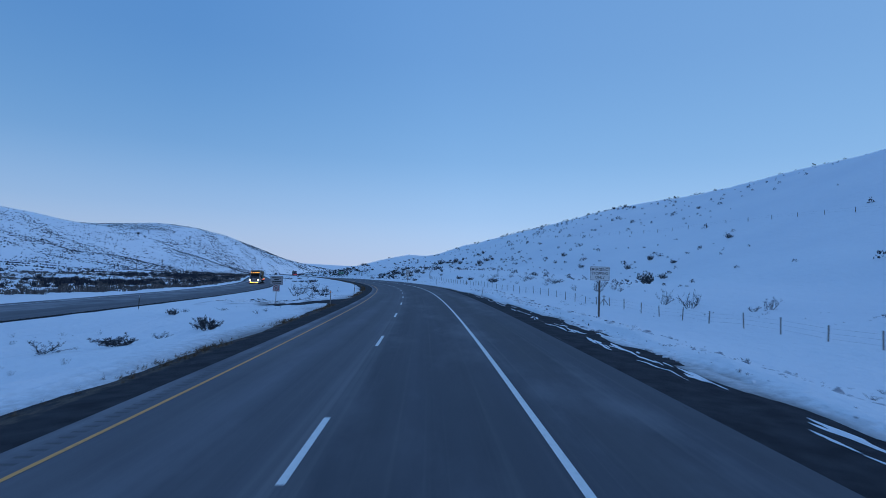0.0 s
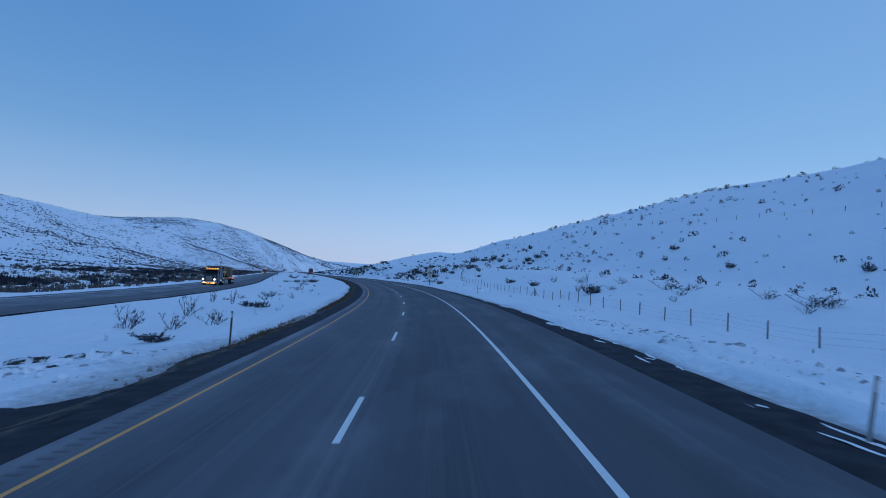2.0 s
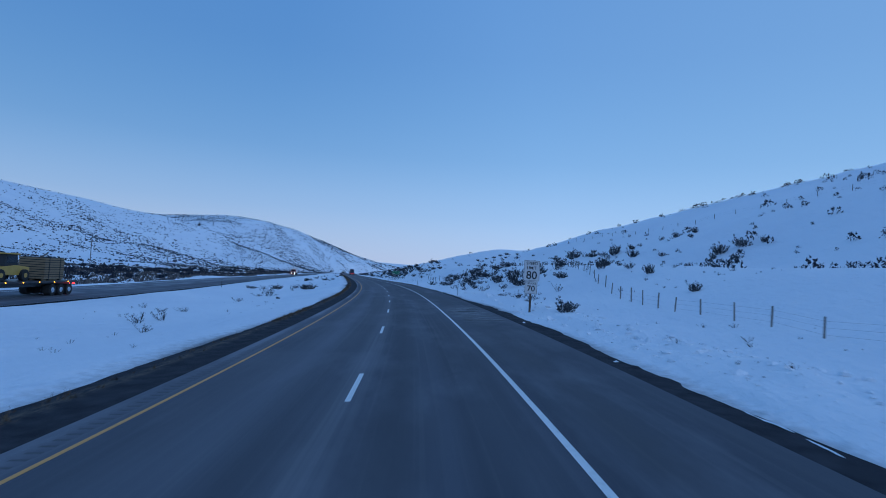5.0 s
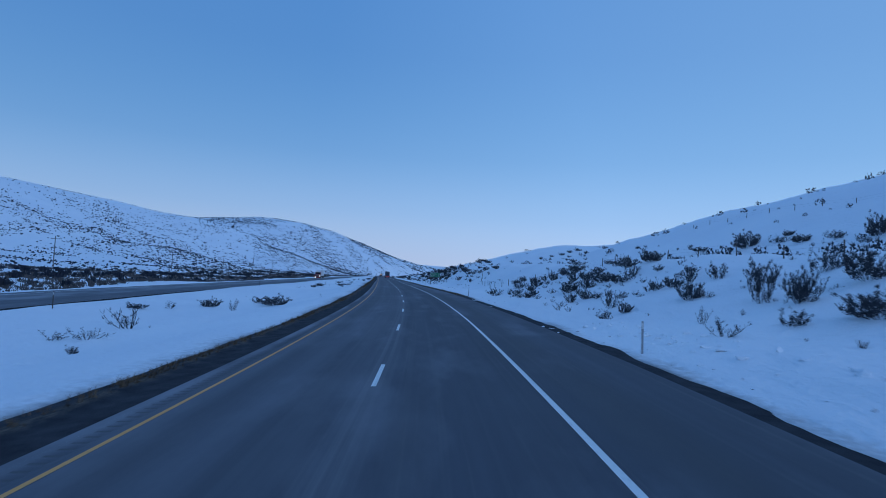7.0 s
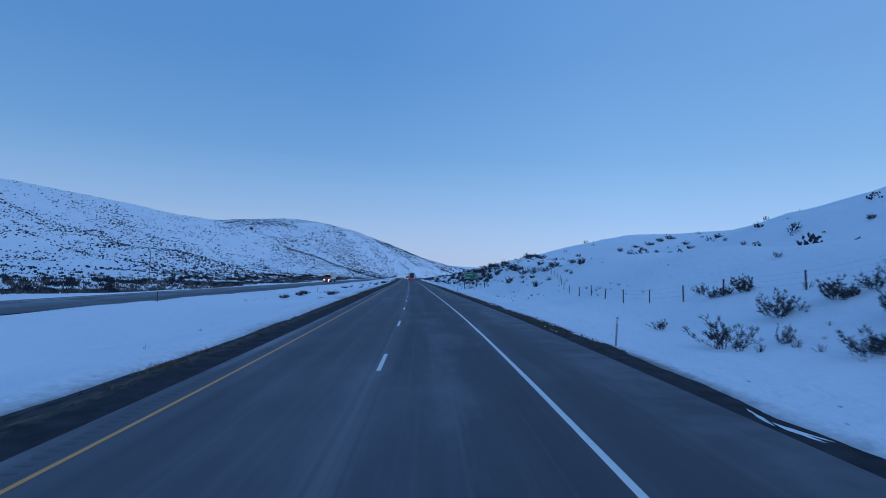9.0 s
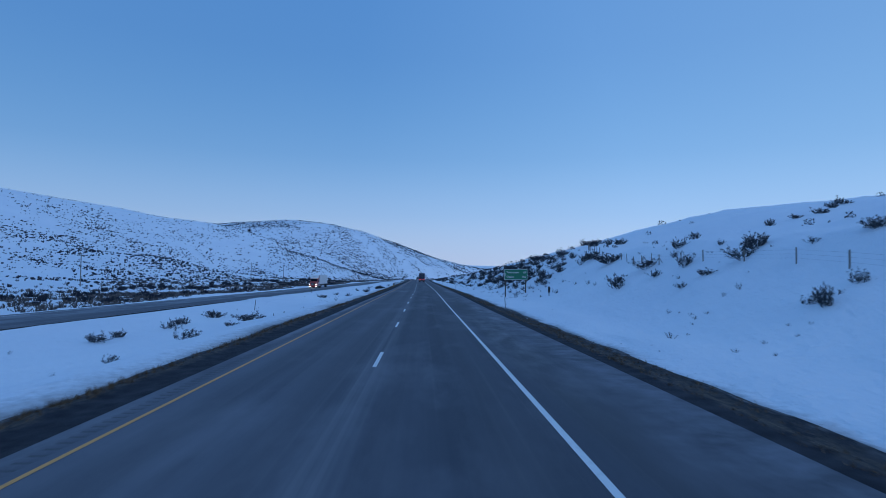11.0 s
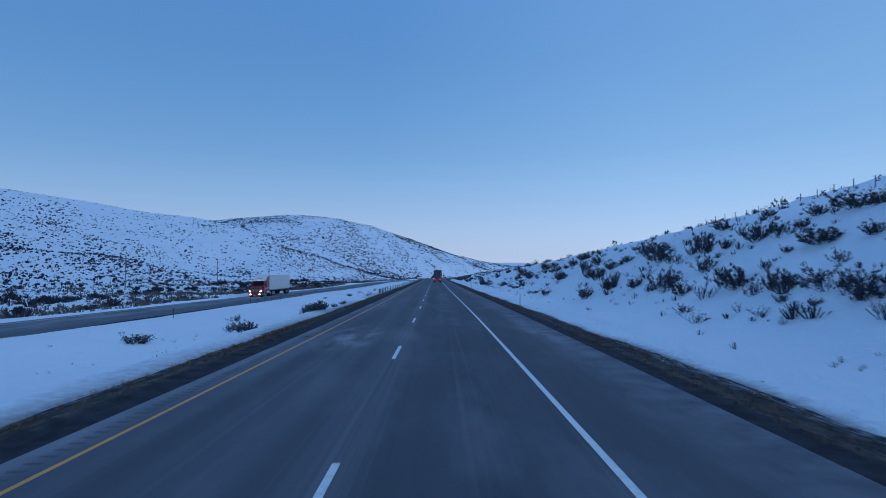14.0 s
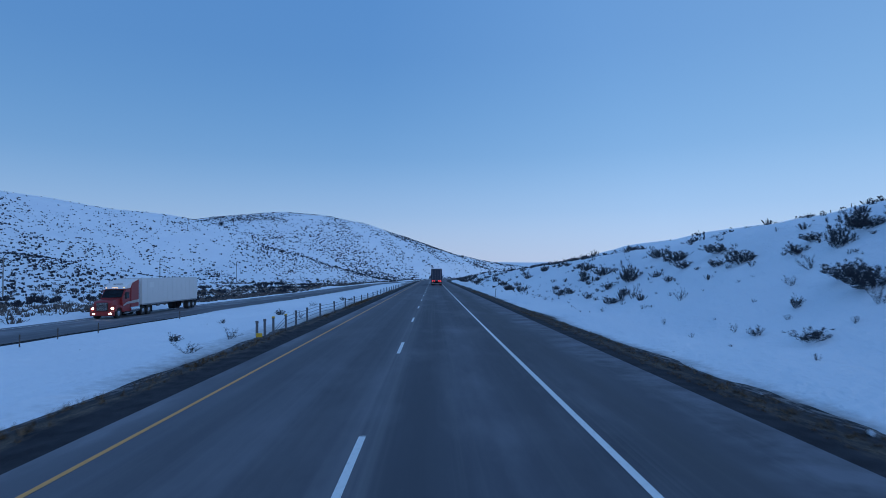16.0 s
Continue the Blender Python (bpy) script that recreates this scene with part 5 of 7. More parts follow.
def hill_accept(s, u, rng):
    """Scattered over the hills, thin on the crests, thicker in the hollows, on an old terrace and below the hump's top."""
    x, y = plan(s, u)
    z = grid_z(s, u)
    d = 0.28 + 0.30 * value_noise(s / 38, u / 26, 25) + 0.32 * value_noise((s + 0.7 * u) / 10, (u - 0.7 * s) / 55, 26)
    d = d * np.where(y < 850, np.interp(z, [34, 60], [1.0, 0.22]), np.interp(z, [40, 70, 76], [1.0, 0.7, 0.2]))
    d = d + 0.35 * gully(s, u) * np.interp(z, [10, 45], [1.0, 0.3])
    d = d + 1.1 * np.exp(-((z - 58 - 3 * value_noise(s / 20, u / 20, 24)) / 7.0) ** 2) * (y > 850) * np.interp(x, [-440, -395], [1, 0.0])
    d = d + 1.2 * np.exp(-((x + 230) / 22) ** 2 - ((y - 492) / 24) ** 2)
    for line, wide, more in (((-334, 430, -344, 532), 9, 1.2), ((-402, 498, -347, 500), 5, 0.8), ((-354, 590, -270, 515), 6, 0.8), ((-270, 515, -222, 480), 9, 1.0), ((-305, 800, -240, 785), 20, 0.8), ((-490, 878, -398, 858), 13, 1.3)):
        d = d + more * np.exp(-(to_line(x, y, *line) / wide) ** 2)
    floor = np.where(y > 700, 1.0, np.interp(z, [-3, 3], [0.35, 1.0]))
    return rng.rand(len(s)) < np.clip(d, 0.03, 1) * floor * np.where(y > 700, np.interp(u, [-60, -44], [1, 0.5]), np.interp(u, [-120, -90, -85, -84], [1, 0.6, 0.6, 0]))


s, u, h = scatter(32, 215000, lambda r, n: r.uniform(200, 1500, n), lambda r, n: -44 - 600 * r.rand(n) ** 1.15, hill_accept, lambda r, n: 0.36 + 0.66 * r.rand(n) ** 2.2)
h = h * (1 + np.clip((s - 500) / 900, 0, 0.5))
spiky("hill_brush", s, u, h, 4, HILL_BRUSH, "scattered dark sagebrush dotting the far snowy hills", 2, 1.25, 0.3, 0.34)


def slope_accept(s, u, rng):
    band = (value_noise(s / 30, u / 14, 28) * 0.6 + 0.10 + 0.35 * np.clip((s - 110) / 80, 0, 1)) * np.interp(s, [225, 285], [1.0, 0.15])
    return rng.rand(len(s)) < np.clip(band, 0.03, 1)


s, u, h = scatter(33, 8600, lambda r, n: r.uniform(20, 560, n), lambda r, n: 24 + 150 * r.rand(n) ** 1.5, slope_accept, lambda r, n: 0.25 + 0.8 * r.rand(n) ** 2.2)
tufty("slope_brush", s, u, h * np.interp(s, [90, 170], [0.72, 1.0]), 34, HILL_BRUSH, "sparse low sagebrush over the snowy slope", 3)


def bank_accept(s, u, rng):
    """Low brush between the bushes of the cut bank, gathered in drifts."""
    return rng.rand(len(s)) < np.clip(value_noise(s / 9, u / 4, 29) * 0.7 + 0.4, 0.05, 1)


s, u, h = scatter(34, 620, lambda r, n: r.uniform(338, 470, n), lambda r, n: r.uniform(13.5, 30, n), bank_accept, lambda r, n: 0.20 + 0.42 * r.rand(n) ** 1.8)
spiky("bank_brush", s, u, h, 22, SAGE, "low grey sagebrush tips between the bushes of the bank", 4, 1.0, 0.45, 0.05)

s, u, h = scatter(34, 7000, lambda r, n: r.uniform(150, 620, n), lambda r, n: 10.5 + 12 * r.rand(n), lambda s, u, r: r.rand(len(s)) < np.clip(value_noise(s / 14, u / 5, 29) * 0.7 + 0.12 + 0.25 * ((s > 320) | (s < 235)), 0.02, 1) * 0.35, lambda r, n: 0.12 + 0.24 * r.rand(n) ** 2)
spiky("bank_twigs", s, u, h, 12, SAGE, "small dark sage twigs poking through the snow bank", 4, 0.9, 0.5, 0.035)

s, u, h = scatter(38, 2600, lambda r, n: r.uniform(0, 160, n), lambda r, n: 9.2 + 17 * r.rand(n) ** 1.3, lambda s, u, r: r.rand(len(s)) < np.clip(value_noise(s / 7, u / 3, 31) * 0.9 + 0.1, 0.02, 1) * 0.6, lambda r, n: 0.05 + 0.2 * r.rand(n) ** 2.5)
spiky("slope_twigs", s, u, h, 8, BARK, "small dark twigs and weed tips poking through the snow", 8, 1.1, 0.6, 0.045)

s, u, h = scatter(35, 2600, lambda r, n: r.uniform(0, 460, n), lambda r, n: -20 + 11 * r.rand(n), lambda s, u, r: r.rand(len(s)) < np.clip(value_noise(s / 9, u / 5, 30) * 0.8, 0.01, 1) * 0.5, lambda r, n: 0.08 + 0.22 * r.rand(n) ** 2)
spiky("median_twigs", s, u, h, 7, BARK, "thin twigs and weed stalks in the snowy median", 5, 0.9, 0.6, 0.03)


def far_side(s, u, r):
    return (s > 560) & (r.rand(len(s)) < np.clip(value_noise(s / 30, u / 12, 41) * 0.6 + 0.35, 0.05, 1))


s, u, h = scatter(36, 2500, lambda r, n: r.uniform(470, 1100, n), lambda r, n: 11 + 60 * r.rand(n) ** 1.5, far_side, lambda r, n: r.uniform(0.5, 1.5, n))
spiky("distant_brush", s, u, h, 6, SAGE, "distant dark sagebrush along the snowy roadside bank", 6, 0.9, 0.5, 0.2)


def verge_tufts(name, seed, count, lo, hi, s0, s1, tall=1.0):
    r = np.random.RandomState(seed)
    s, u = r.uniform(s0, s1, count), r.uniform(lo, hi, count)
    keep = (r.rand(count) < np.clip(value_noise(s / 6, u * 0 + seed, seed) * 0.7 + 0.45, 0.05, 1)) & (crossing_inside(s, u) < -0.6)
    s, u = s[keep], u[keep]
    x, y = plan(s, u)
    z = np.maximum(verge_z(s, u), grid_z(s, u)) - 0.01
    n, blades = len(s), 8
    a = r.rand(n, blades) * 2 * np.pi
    h = tall * (0.05 + 0.13 * r.rand(n, blades) ** 1.5)
    px, py = x[:, None] + r.randn(n, blades) * 0.04, y[:, None] + r.randn(n, blades) * 0.04
    w = 0.006 + 0.008 * r.rand(n, blades)
    zz = np.broadcast_to(z[:, None], a.shape)
    out = h * r.uniform(0.2, 1.1, (n, blades))
    p0 = np.stack([px - np.sin(a) * w, py + np.cos(a) * w, zz], -1)
    p1 = np.stack([px + np.sin(a) * w, py - np.cos(a) * w, zz], -1)
    p2 = np.stack([px + np.cos(a) * out, py + np.sin(a) * out, zz + h], -1)
    v = np.stack([p0, p1, p2], 2).reshape(-1, 3)
    k = np.arange(n * blades) * 3
    return tagged(mesh_object(name, v, np.stack([k, k + 1, k + 2], 1).tolist(), DRY_GRASS, False), "flattened dry yellow grass at the edge of the gravel", "grass", kind="stuff")


verge_tufts("verge_grass", 51, 9000, -5.95, -5.3, -5, 470)
verge_tufts("verge_grass", 53, 6500, 7.0, 7.8, 230, 470, 0.55)


def crumbs(name, seed, count, lo, hi, s0, s1, size, label, mat=DIRTY_SHADED_SNOW):
    """Clods of ploughed snow and grit."""
    r = np.random.RandomState(seed)
    s, u = r.uniform(s0, s1, count), lo + (hi - lo) * r.rand(count) ** 1.3
    keep = r.rand(count) < np.clip(value_noise(s / 11, u / 1.2, seed) * 0.8 + 0.35, 0.03, 1)
    s, u = s[keep], u[keep]
    x, y = plan(s, u)
    z = np.maximum(verge_z(s, u), grid_z(s, u))
    bm = bmesh.new()
    bmesh.ops.create_icosphere(bm, subdivisions=1, radius=1.0)
    unit = np.array([tuple(v.co) for v in bm.verts])
    tri = np.array([[v.index for v in f.verts] for f in bm.faces])
    bm.free()
    n = len(s)
    k = size * (0.35 + r.rand(n) ** 3 * 1.6)
    v = unit[None] * (1 + 0.35 * r.randn(n, len(unit), 1)) * k[:, None, None] * np.array([1, 1, 0.6]) * r.uniform(0.7, 1.5, (n, 1, 3))
    v = v + np.stack([x, y, z + k * 0.1], 1)[:, None]
    f = (tri[None] + (np.arange(n) * len(unit))[:, None, None]).reshape(-1, 3)
    return tagged(mesh_object(name, v.reshape(-1, 3), f.tolist(), mat, False), label, "snow clods", kind="stuff")


crumbs("snow_clods", 61, 1700, 8.7, 10.6, -5, 78, 0.055, "gritty ploughed snow clods along the verge")
crumbs("snow_clods", 62, 480, 7.7, 9.4, 110, 470, 0.04, "gritty ploughed snow clods along the verge")

crumbs("snow_clods", 63, 1700, 8.9, 11.2, -5, 66, 0.062, "lumps of frozen ploughed snow in a row beside the verge")
crumbs("snow_clods", 65, 900, 8.2, 10.6, 112, 192, 0.10, "lumps of frozen ploughed snow beside the verge", SNOW)

for ob in DENSE + LEAFY + SPARSE + BARE:
    for o in (*ob.children_recursive, ob):
        bpy.data.objects.remove(o)

# ---- signs ----
def lettering(text, size, x, z, y, parent, mat, name="lettering", align="CENTER"):
    """Words as a flat mesh facing the traffic, in the built-in font."""
    cu = bpy.data.curves.new(name, "FONT")
    cu.body, cu.size, cu.align_x, cu.align_y, cu.extrude, cu.offset = text, size, align, "CENTER", 0.001, size * 0.012
    cu.resolution_u = 3
    tmp = bpy.data.objects.new(name, cu)
    scene.collection.objects.link(tmp)
    dg = bpy.context.evaluated_depsgraph_get()
    me = bpy.data.meshes.new_from_object(tmp.evaluated_get(dg))
    bpy.data.objects.remove(tmp)
    me.materials.clear()
    me.materials.append(mat)
    ob = new(name, me)
    ob.parent = parent
    ob.matrix_basis = pose(x, y, z, 90, 0, 0)
    return ob


def bar(x, z, w, h, y, parent, mat, name="lettering"):
    bm = box(bmesh.new(), x - w / 2, x + w / 2, y - 0.002, y, z - h / 2, z + h / 2)
    return part(name, bm, mat, parent)


def plate(parent, x, z, w, h, face, border, y=-0.06, name="sign_plate", rim=0.02):
    """A sheet with a border line; returns the sheet."""
    bm = box(bmesh.new(), x - w / 2, x + w / 2, y, y + 0.004, z - h / 2, z + h / 2)
    sheet = part(name, bm, face, parent)
    bm = bmesh.new()
    i, t = rim, max(0.014, w * 0.014)
    for a, b, c, d in ((-w / 2 + i, w / 2 - i, h / 2 - i - t, h / 2 - i), (-w / 2 + i, w / 2 - i, -h / 2 + i, -h / 2 + i + t),
                       (-w / 2 + i, -w / 2 + i + t, -h / 2 + i + t, h / 2 - i - t), (w / 2 - i - t, w / 2 - i, -h / 2 + i + t, h / 2 - i - t)):
        box(bm, x + a, x + b, y - 0.003, y - 0.0005, z + c, z + d)
    part("border", bm, border, sheet)
    bm = box(bmesh.new(), x - w / 2 + 0.01, x + w / 2 - 0.01, y + 0.0045, y + 0.009, z - h / 2 + 0.01, z + h / 2 - 0.01)
    part("backing", bm, SIGN_BACK, sheet)
    return sheet


def sign_post(parent, x, top, w=0.09, d=0.06, mat=None, low=-0.5):
    bm = bmesh.new()
    box(bm, x - w / 2, x + w / 2, -d / 2, d / 2, low, top, 0.006)
    for k in range(6):
        rod(bm, (x, -d / 2 - 0.004, 0.5 + k * 0.25), (x, -d / 2 + 0.002, 0.5 + k * 0.25), 0.012, sides=6)
    return part("post", bm, mat or RUSTY, parent)


# emergency stopping sign: a white plate on one post
em = thing("stopping_sign", along(33.5, 12.05, None, 0), "white rectangular sign reading emergency stopping only on a steel post", "road sign")
sign_post(em, 0, 2.95, 0.10, 0.07)
sheet = plate(em, 0, 2.70, 1.18, 0.84, SIGN_WHITE, SIGN_BLACK)
for text, z in (("EMERGENCY", 2.94), ("STOPPING", 2.70), ("ONLY", 2.46)):
    lettering(text, 0.215, 0, z, -0.064, sheet, SIGN_BLACK)

# speed limit with the limit for trucks below it
sp = thing("speed_limit_sign", along(151.9, 8.62, None, -2), "white speed limit 80 sign with a smaller trucks 70 plate", "road sign")
sign_post(sp, 0, 2.9, 0.12, 0.08, RUSTY)
sheet = plate(sp, 0, 2.54, 0.99, 1.26, SIGN_WHITE, SIGN_BLACK, name="speed_plate")
lettering("SPEED", 0.265, 0, 2.98, -0.064, sheet, SIGN_BLACK)
lettering("LIMIT", 0.265, 0, 2.70, -0.064, sheet, SIGN_BLACK)
lettering("80", 0.69, 0, 2.24, -0.064, sheet, SIGN_BLACK)
sheet = plate(sp, 0, 1.505, 0.78, 0.79, SIGN_WHITE, SIGN_BLACK, name="truck_plate")
lettering("TRUCKS", 0.16, 0, 1.76, -0.064, sheet, SIGN_BLACK)
lettering("70", 0.50, 0, 1.43, -0.064, sheet, SIGN_BLACK)

# green distance sign on two posts
mid = along(329.2, 12.72, -0.40, -2)
gr = thing("distance_sign", mid, "green distance sign with two white place names on two posts", "road sign")
sign_post(gr, -1.28, 3.35, 0.13, 0.10, RUSTY, -0.6)
sign_post(gr, 1.22, 3.35, 0.13, 0.10, RUSTY, 0.1)
sheet = plate(gr, 0, 2.70, 2.90, 1.34, SIGN_GREEN, SIGN_WHITE, -0.075, rim=0.03)
for text, z, x, al in (("Tremonton", 2.97, -1.16, "LEFT"), ("Ogden", 2.42, -1.16, "LEFT"), ("65", 2.97, 1.24, "RIGHT"), ("106", 2.42, 1.24, "RIGHT")):
    lettering(text, 0.33, x, z, -0.079, sheet, SIGN_WHITE, align=al)
bm = box(bmesh.new(), -1.40, -1.22, -0.083, -0.079, 2.58, 2.82)
pic = part("pictogram", bm, SIGN_WHITE, sheet)
bar(-1.31, 2.70, 0.09, 0.13, -0.085, pic, SIGN_GREEN, "pictogram_mark")

# sign at the median crossing, with a round no-turning plate below
ms = thing("crossing_sign", along(60.6, -13.3, None, 2), "pale crossing sign over a round prohibition plate on a post", "road sign")
sign_post(ms, 0, 2.75, 0.09, 0.06, SIGN_BACK)
sheet = plate(ms, 0, 2.42, 1.31, 0.95, SIGN_BACKLIT, SIGN_BLACK)
for z, w in ((2.68, 0.95), (2.50, 0.5), (2.32, 1.0), (2.14, 0.9)):
    bar(0, z, w, 0.10, -0.064, sheet, SIGN_BLACK)
sheet = plate(ms, 0, 1.61, 0.70, 0.70, SIGN_BACKLIT, SIGN_BLACK, name="prohibition_plate")
bm = bmesh.new()
loops = [[bm.verts.new((r * math.cos(k * math.pi / 14), y, 1.61 + r * math.sin(k * math.pi / 14))) for k in range(28)] for r, y in ((0.29, -0.066), (0.24, -0.066), (0.24, -0.063), (0.29, -0.063))]
for a, b in zip(loops, loops[1:] + loops[:1]):
    for k in range(28):
        bm.faces.new((a[k], a[(k + 1) % 28], b[(k + 1) % 28], b[k]))
bmesh.ops.recalc_face_normals(bm, faces=bm.faces[:])
part("ring", bm, SIGN_RED, sheet)
bm = bmesh.new()
rod(bm, (-0.17, -0.067, 1.78), (0.17, -0.067, 1.44), 0.022, sides=4)
part("slash", bm, SIGN_RED, sheet)
bm = bmesh.new()
for a, b in (((-0.09, -0.065, 1.45), (-0.09, -0.065, 1.69)), ((-0.09, -0.065, 1.69), (0.08, -0.065, 1.69)), ((0.08, -0.065, 1.69), (0.08, -0.065, 1.55))):
    rod(bm, a, b, 0.022, sides=4)
part("arrow", bm, SIGN_BLACK, sheet)


# ---- delineators and markers ----
def delineator(s, u, turn=0.0, tilt=0.0, height=1.25, cap=None, mat=None):
    ob = thing("delineator", along(s, u, None, turn) @ pose(0, 0, 0, 0, tilt, 0), "slim grey flexible delineator post in the snow", "delineator", "delineators along the roads")
    bm = box(bmesh.new(), -0.034, 0.034, -0.012, 0.012, -0.3, height, 0.006)
    post = part("post", bm, mat or STEEL, ob)
    bm = box(bmesh.new(), -0.029, 0.029, -0.018, -0.0125, height - 0.24, height - 0.06)
    part("reflector", bm, cap or SIGN_WHITE, post)
    return ob


for s, u, tilt in ((55.5, 7.72, 7), (107.4, 8.2, 1), (182.6, 7.95, -1), (231.6, 7.9, 2), (307.4, 8.3, -4), (380.7, 8.4, 1), (446.0, 8.4, 0)):
    delineator(s, u, 0, tilt, 1.02)
for s, u, tilt in ((67.6, -5.75, 1), (205.5, -24.0, 0), (326.0, -18.2, 5), (383.0, -22.6, 0), (48.5, -21.8, 2), (268.0, -24.0, -2)):
    tagged(delineator(s, u, 0, tilt, 1.2, None, RUSTY), "slim dark delineator post in the median snow", "delineator", "delineators along the roads")
for s, u in ((406.9, -23.4), (409.8, -23.4), (413.3, -23.4), (416.7, -23.4), (421.0, -23.3), (434.0, -23.2)):
    tagged(delineator(s, u, 0, 1, 0.75, RUSTY, RUSTY), "short dark post beside the other carriageway", "delineator", "delineators along the roads")
cm = thing("crossing_marker", along(46.3, -5.75, None, 4), "grey flexible post with an orange reflector beside the gravel crossing", "marker post")
part("post", box(bmesh.new(), -0.032, 0.032, -0.015, 0.015, -0.3, 1.25, 0.005), GREY_WOOD, cm)
part("marker_plate", box(bmesh.new(), -0.036, 0.036, -0.024, -0.0155, 1.06, 1.24, 0.004), SIGN_ORANGE, cm)
om = thing("object_marker", along(315.9, 13.9, None, 8), "small dark paddle-shaped culvert marker on a short post", "marker post")
bm = box(bmesh.new(), -0.035, 0.035, -0.02, 0.02, -0.3, 0.5, 0.005)
part("post", bm, RUSTY, om)
bm = box(bmesh.new(), -0.11, 0.11, -0.03, -0.022, 0.32, 0.92, 0.004)
part("paddle", bm, SIGN_BLACK, om)


# ---- right-of-way fence, with a second one up the slope ----
def fence(name, pts, spacing, height, label, mat, wires, seed, brace=(), wide=0.035):
    s_pts, u_pts = [p[0] for p in pts], [p[1] for p in pts]
    ob = thing(name, along(pts[0][0], pts[0][1]), label, "fence")
    inv = ob.matrix_basis.inverted()
    rng = random.Random(seed)
    me = bpy.data.meshes.new("post")
    bm = bmesh.new()
    box(bm, -wide, wide, -0.9 * wide, 0.9 * wide, -0.3, height, 0.005)
    box(bm, -0.012, 0.012, -0.9 * wide - 0.015, -0.9 * wide, 0.1, height - 0.05)
    bm.to_mesh(me)
    bm.free()
    me.materials.append(mat)
    tops = []
    s = pts[0][0]
    places = [s + spacing * k for k in range(int((pts[-1][0] - s) / spacing) + 1)] if spacing else s_pts
    for s in places:
        at_s = s + (rng.uniform(-0.1, 0.1) if spacing else 0.0)
        u = float(smooth_curve(s_pts, u_pts, [at_s])[0])
        m = along(at_s, u, None, rng.uniform(-20, 20)) @ pose(0, 0, rng.uniform(-0.12, 0.05), rng.uniform(-3, 3), rng.uniform(-3, 3), 0)
        po = new("post", me)
        po.parent = ob
        po.matrix_basis = inv @ m
        tops.append(m)
    for w in wires:
        cu = bpy.data.curves.new("wire", "CURVE")
        cu.dimensions, cu.bevel_depth, cu.bevel_resolution = "3D", 0.0025, 0
        sl = cu.splines.new("POLY")
        sl.points.add(len(tops) - 1)
        for p, m in zip(sl.points, tops):
            p.co = (*(inv @ (m @ Vector((0, -0.05, w)))), 1)
        cu.materials.append(STEEL)
        tmp = bpy.data.objects.new("wire", cu)
        scene.collection.objects.link(tmp)
        me_w = bpy.data.meshes.new_from_object(tmp.evaluated_get(bpy.context.evaluated_depsgraph_get()))
        bpy.data.objects.remove(tmp)
        wo_ = new("wire", me_w)
        wo_.parent = ob
    for s in brace:
        u = float(smooth_curve(s_pts, u_pts, [s])[0])
        bm = bmesh.new()
        rod(bm, (0, 0, -0.2), (0, 0, 0.78), 0.04, 0.035)
        rod(bm, (0, 0, 0.52), (-0.34, 0.1, 0.0), 0.026)
        rod(bm, (0, 0, 0.52), (0.34, -0.1, 0.0), 0.026)
        rod(bm, (-0.16, 0, 0.68), (0.16, 0, 0.68), 0.016)
        b = part("brace", bm, GREY_WOOD, ob)
        b.matrix_basis = inv @ along(s, u)
    return ob


fence("wire_fence", [(15.41, 19.1), (23, 18.3), (33, 17.0), (53, 15.5), (66, 14.5), (90, 12.95), (98, 13.1), (105, 12.7), (122, 13.2), (144.5, 14.0)],
      2.53, 0.76, "weathered wire fence on short posts along the snowy slope", GREY_WOOD, (0.2, 0.42, 0.62), 5, (44.3, 101.7), 0.026)
fence("wire_fence", [(146.4, 14.1), (148.7, 14.3), (151.2, 14.7), (153.6, 15.0), (156.4, 15.5), (159.9, 16.4), (163.6, 17.2), (167.7, 18.4), (172.4, 19.7), (175.7, 20.3), (177.9, 20.5), (181.5, 21.2), (184.0, 21.8), (185.4, 21.9)],
      0, 0.88, "weathered wire fence climbing the snowy bank beside the speed sign", GREY_WOOD, (0.2, 0.42, 0.62), 9, (179.6,), 0.03)
fence("wire_fence", [(188, 22.1), (192.6, 22.3), (197.2, 22.3), (201.8, 22.2), (206.2, 21.9), (210.4, 21.6), (214.2, 21.3), (217.0, 21.0), (219.3, 20.7), (221.7, 20.3), (225.0, 19.6), (228.6, 19.0), (231.6, 17.8), (234.2, 16.6), (237.9, 15.2), (240.6, 14.6), (244.6, 14.5), (247.7, 14.1), (251.5, 14.2), (255.5, 14.5), (259.4, 14.7)],
      0, 0.85, "sagging wire fence on thin dark steel posts over the snowy bank", RUSTY, (0.3, 0.55, 0.78), 8, (), 0.03)
fence("wire_fence", [(263.2, 14.9), (266.6, 15.3), (270.2, 16.0), (273.4, 16.7), (277.3, 17.4), (281.1, 18.0), (285.3, 18.7), (290.1, 19.0), (295.1, 19.2), (298.0, 19.1), (303.4, 19.2), (305.8, 19.4), (307.7, 19.4), (310.6, 19.9), (312.9, 20.2), (315.6, 20.4)],
      0, 0.75, "weathered wire fence climbing the snowy bank", GREY_WOOD, (0.25, 0.45, 0.64), 6, (301.6,), 0.028)
fence("wire_fence", [(318, 20.4), (340, 25.0), (360, 31.0), (400, 36.0), (450, 38.0)],
      2.6, 0.8, "weathered wire fence along the top of the snowy bank", GREY_WOOD, (0.25, 0.5, 0.72), 10, (), 0.028)
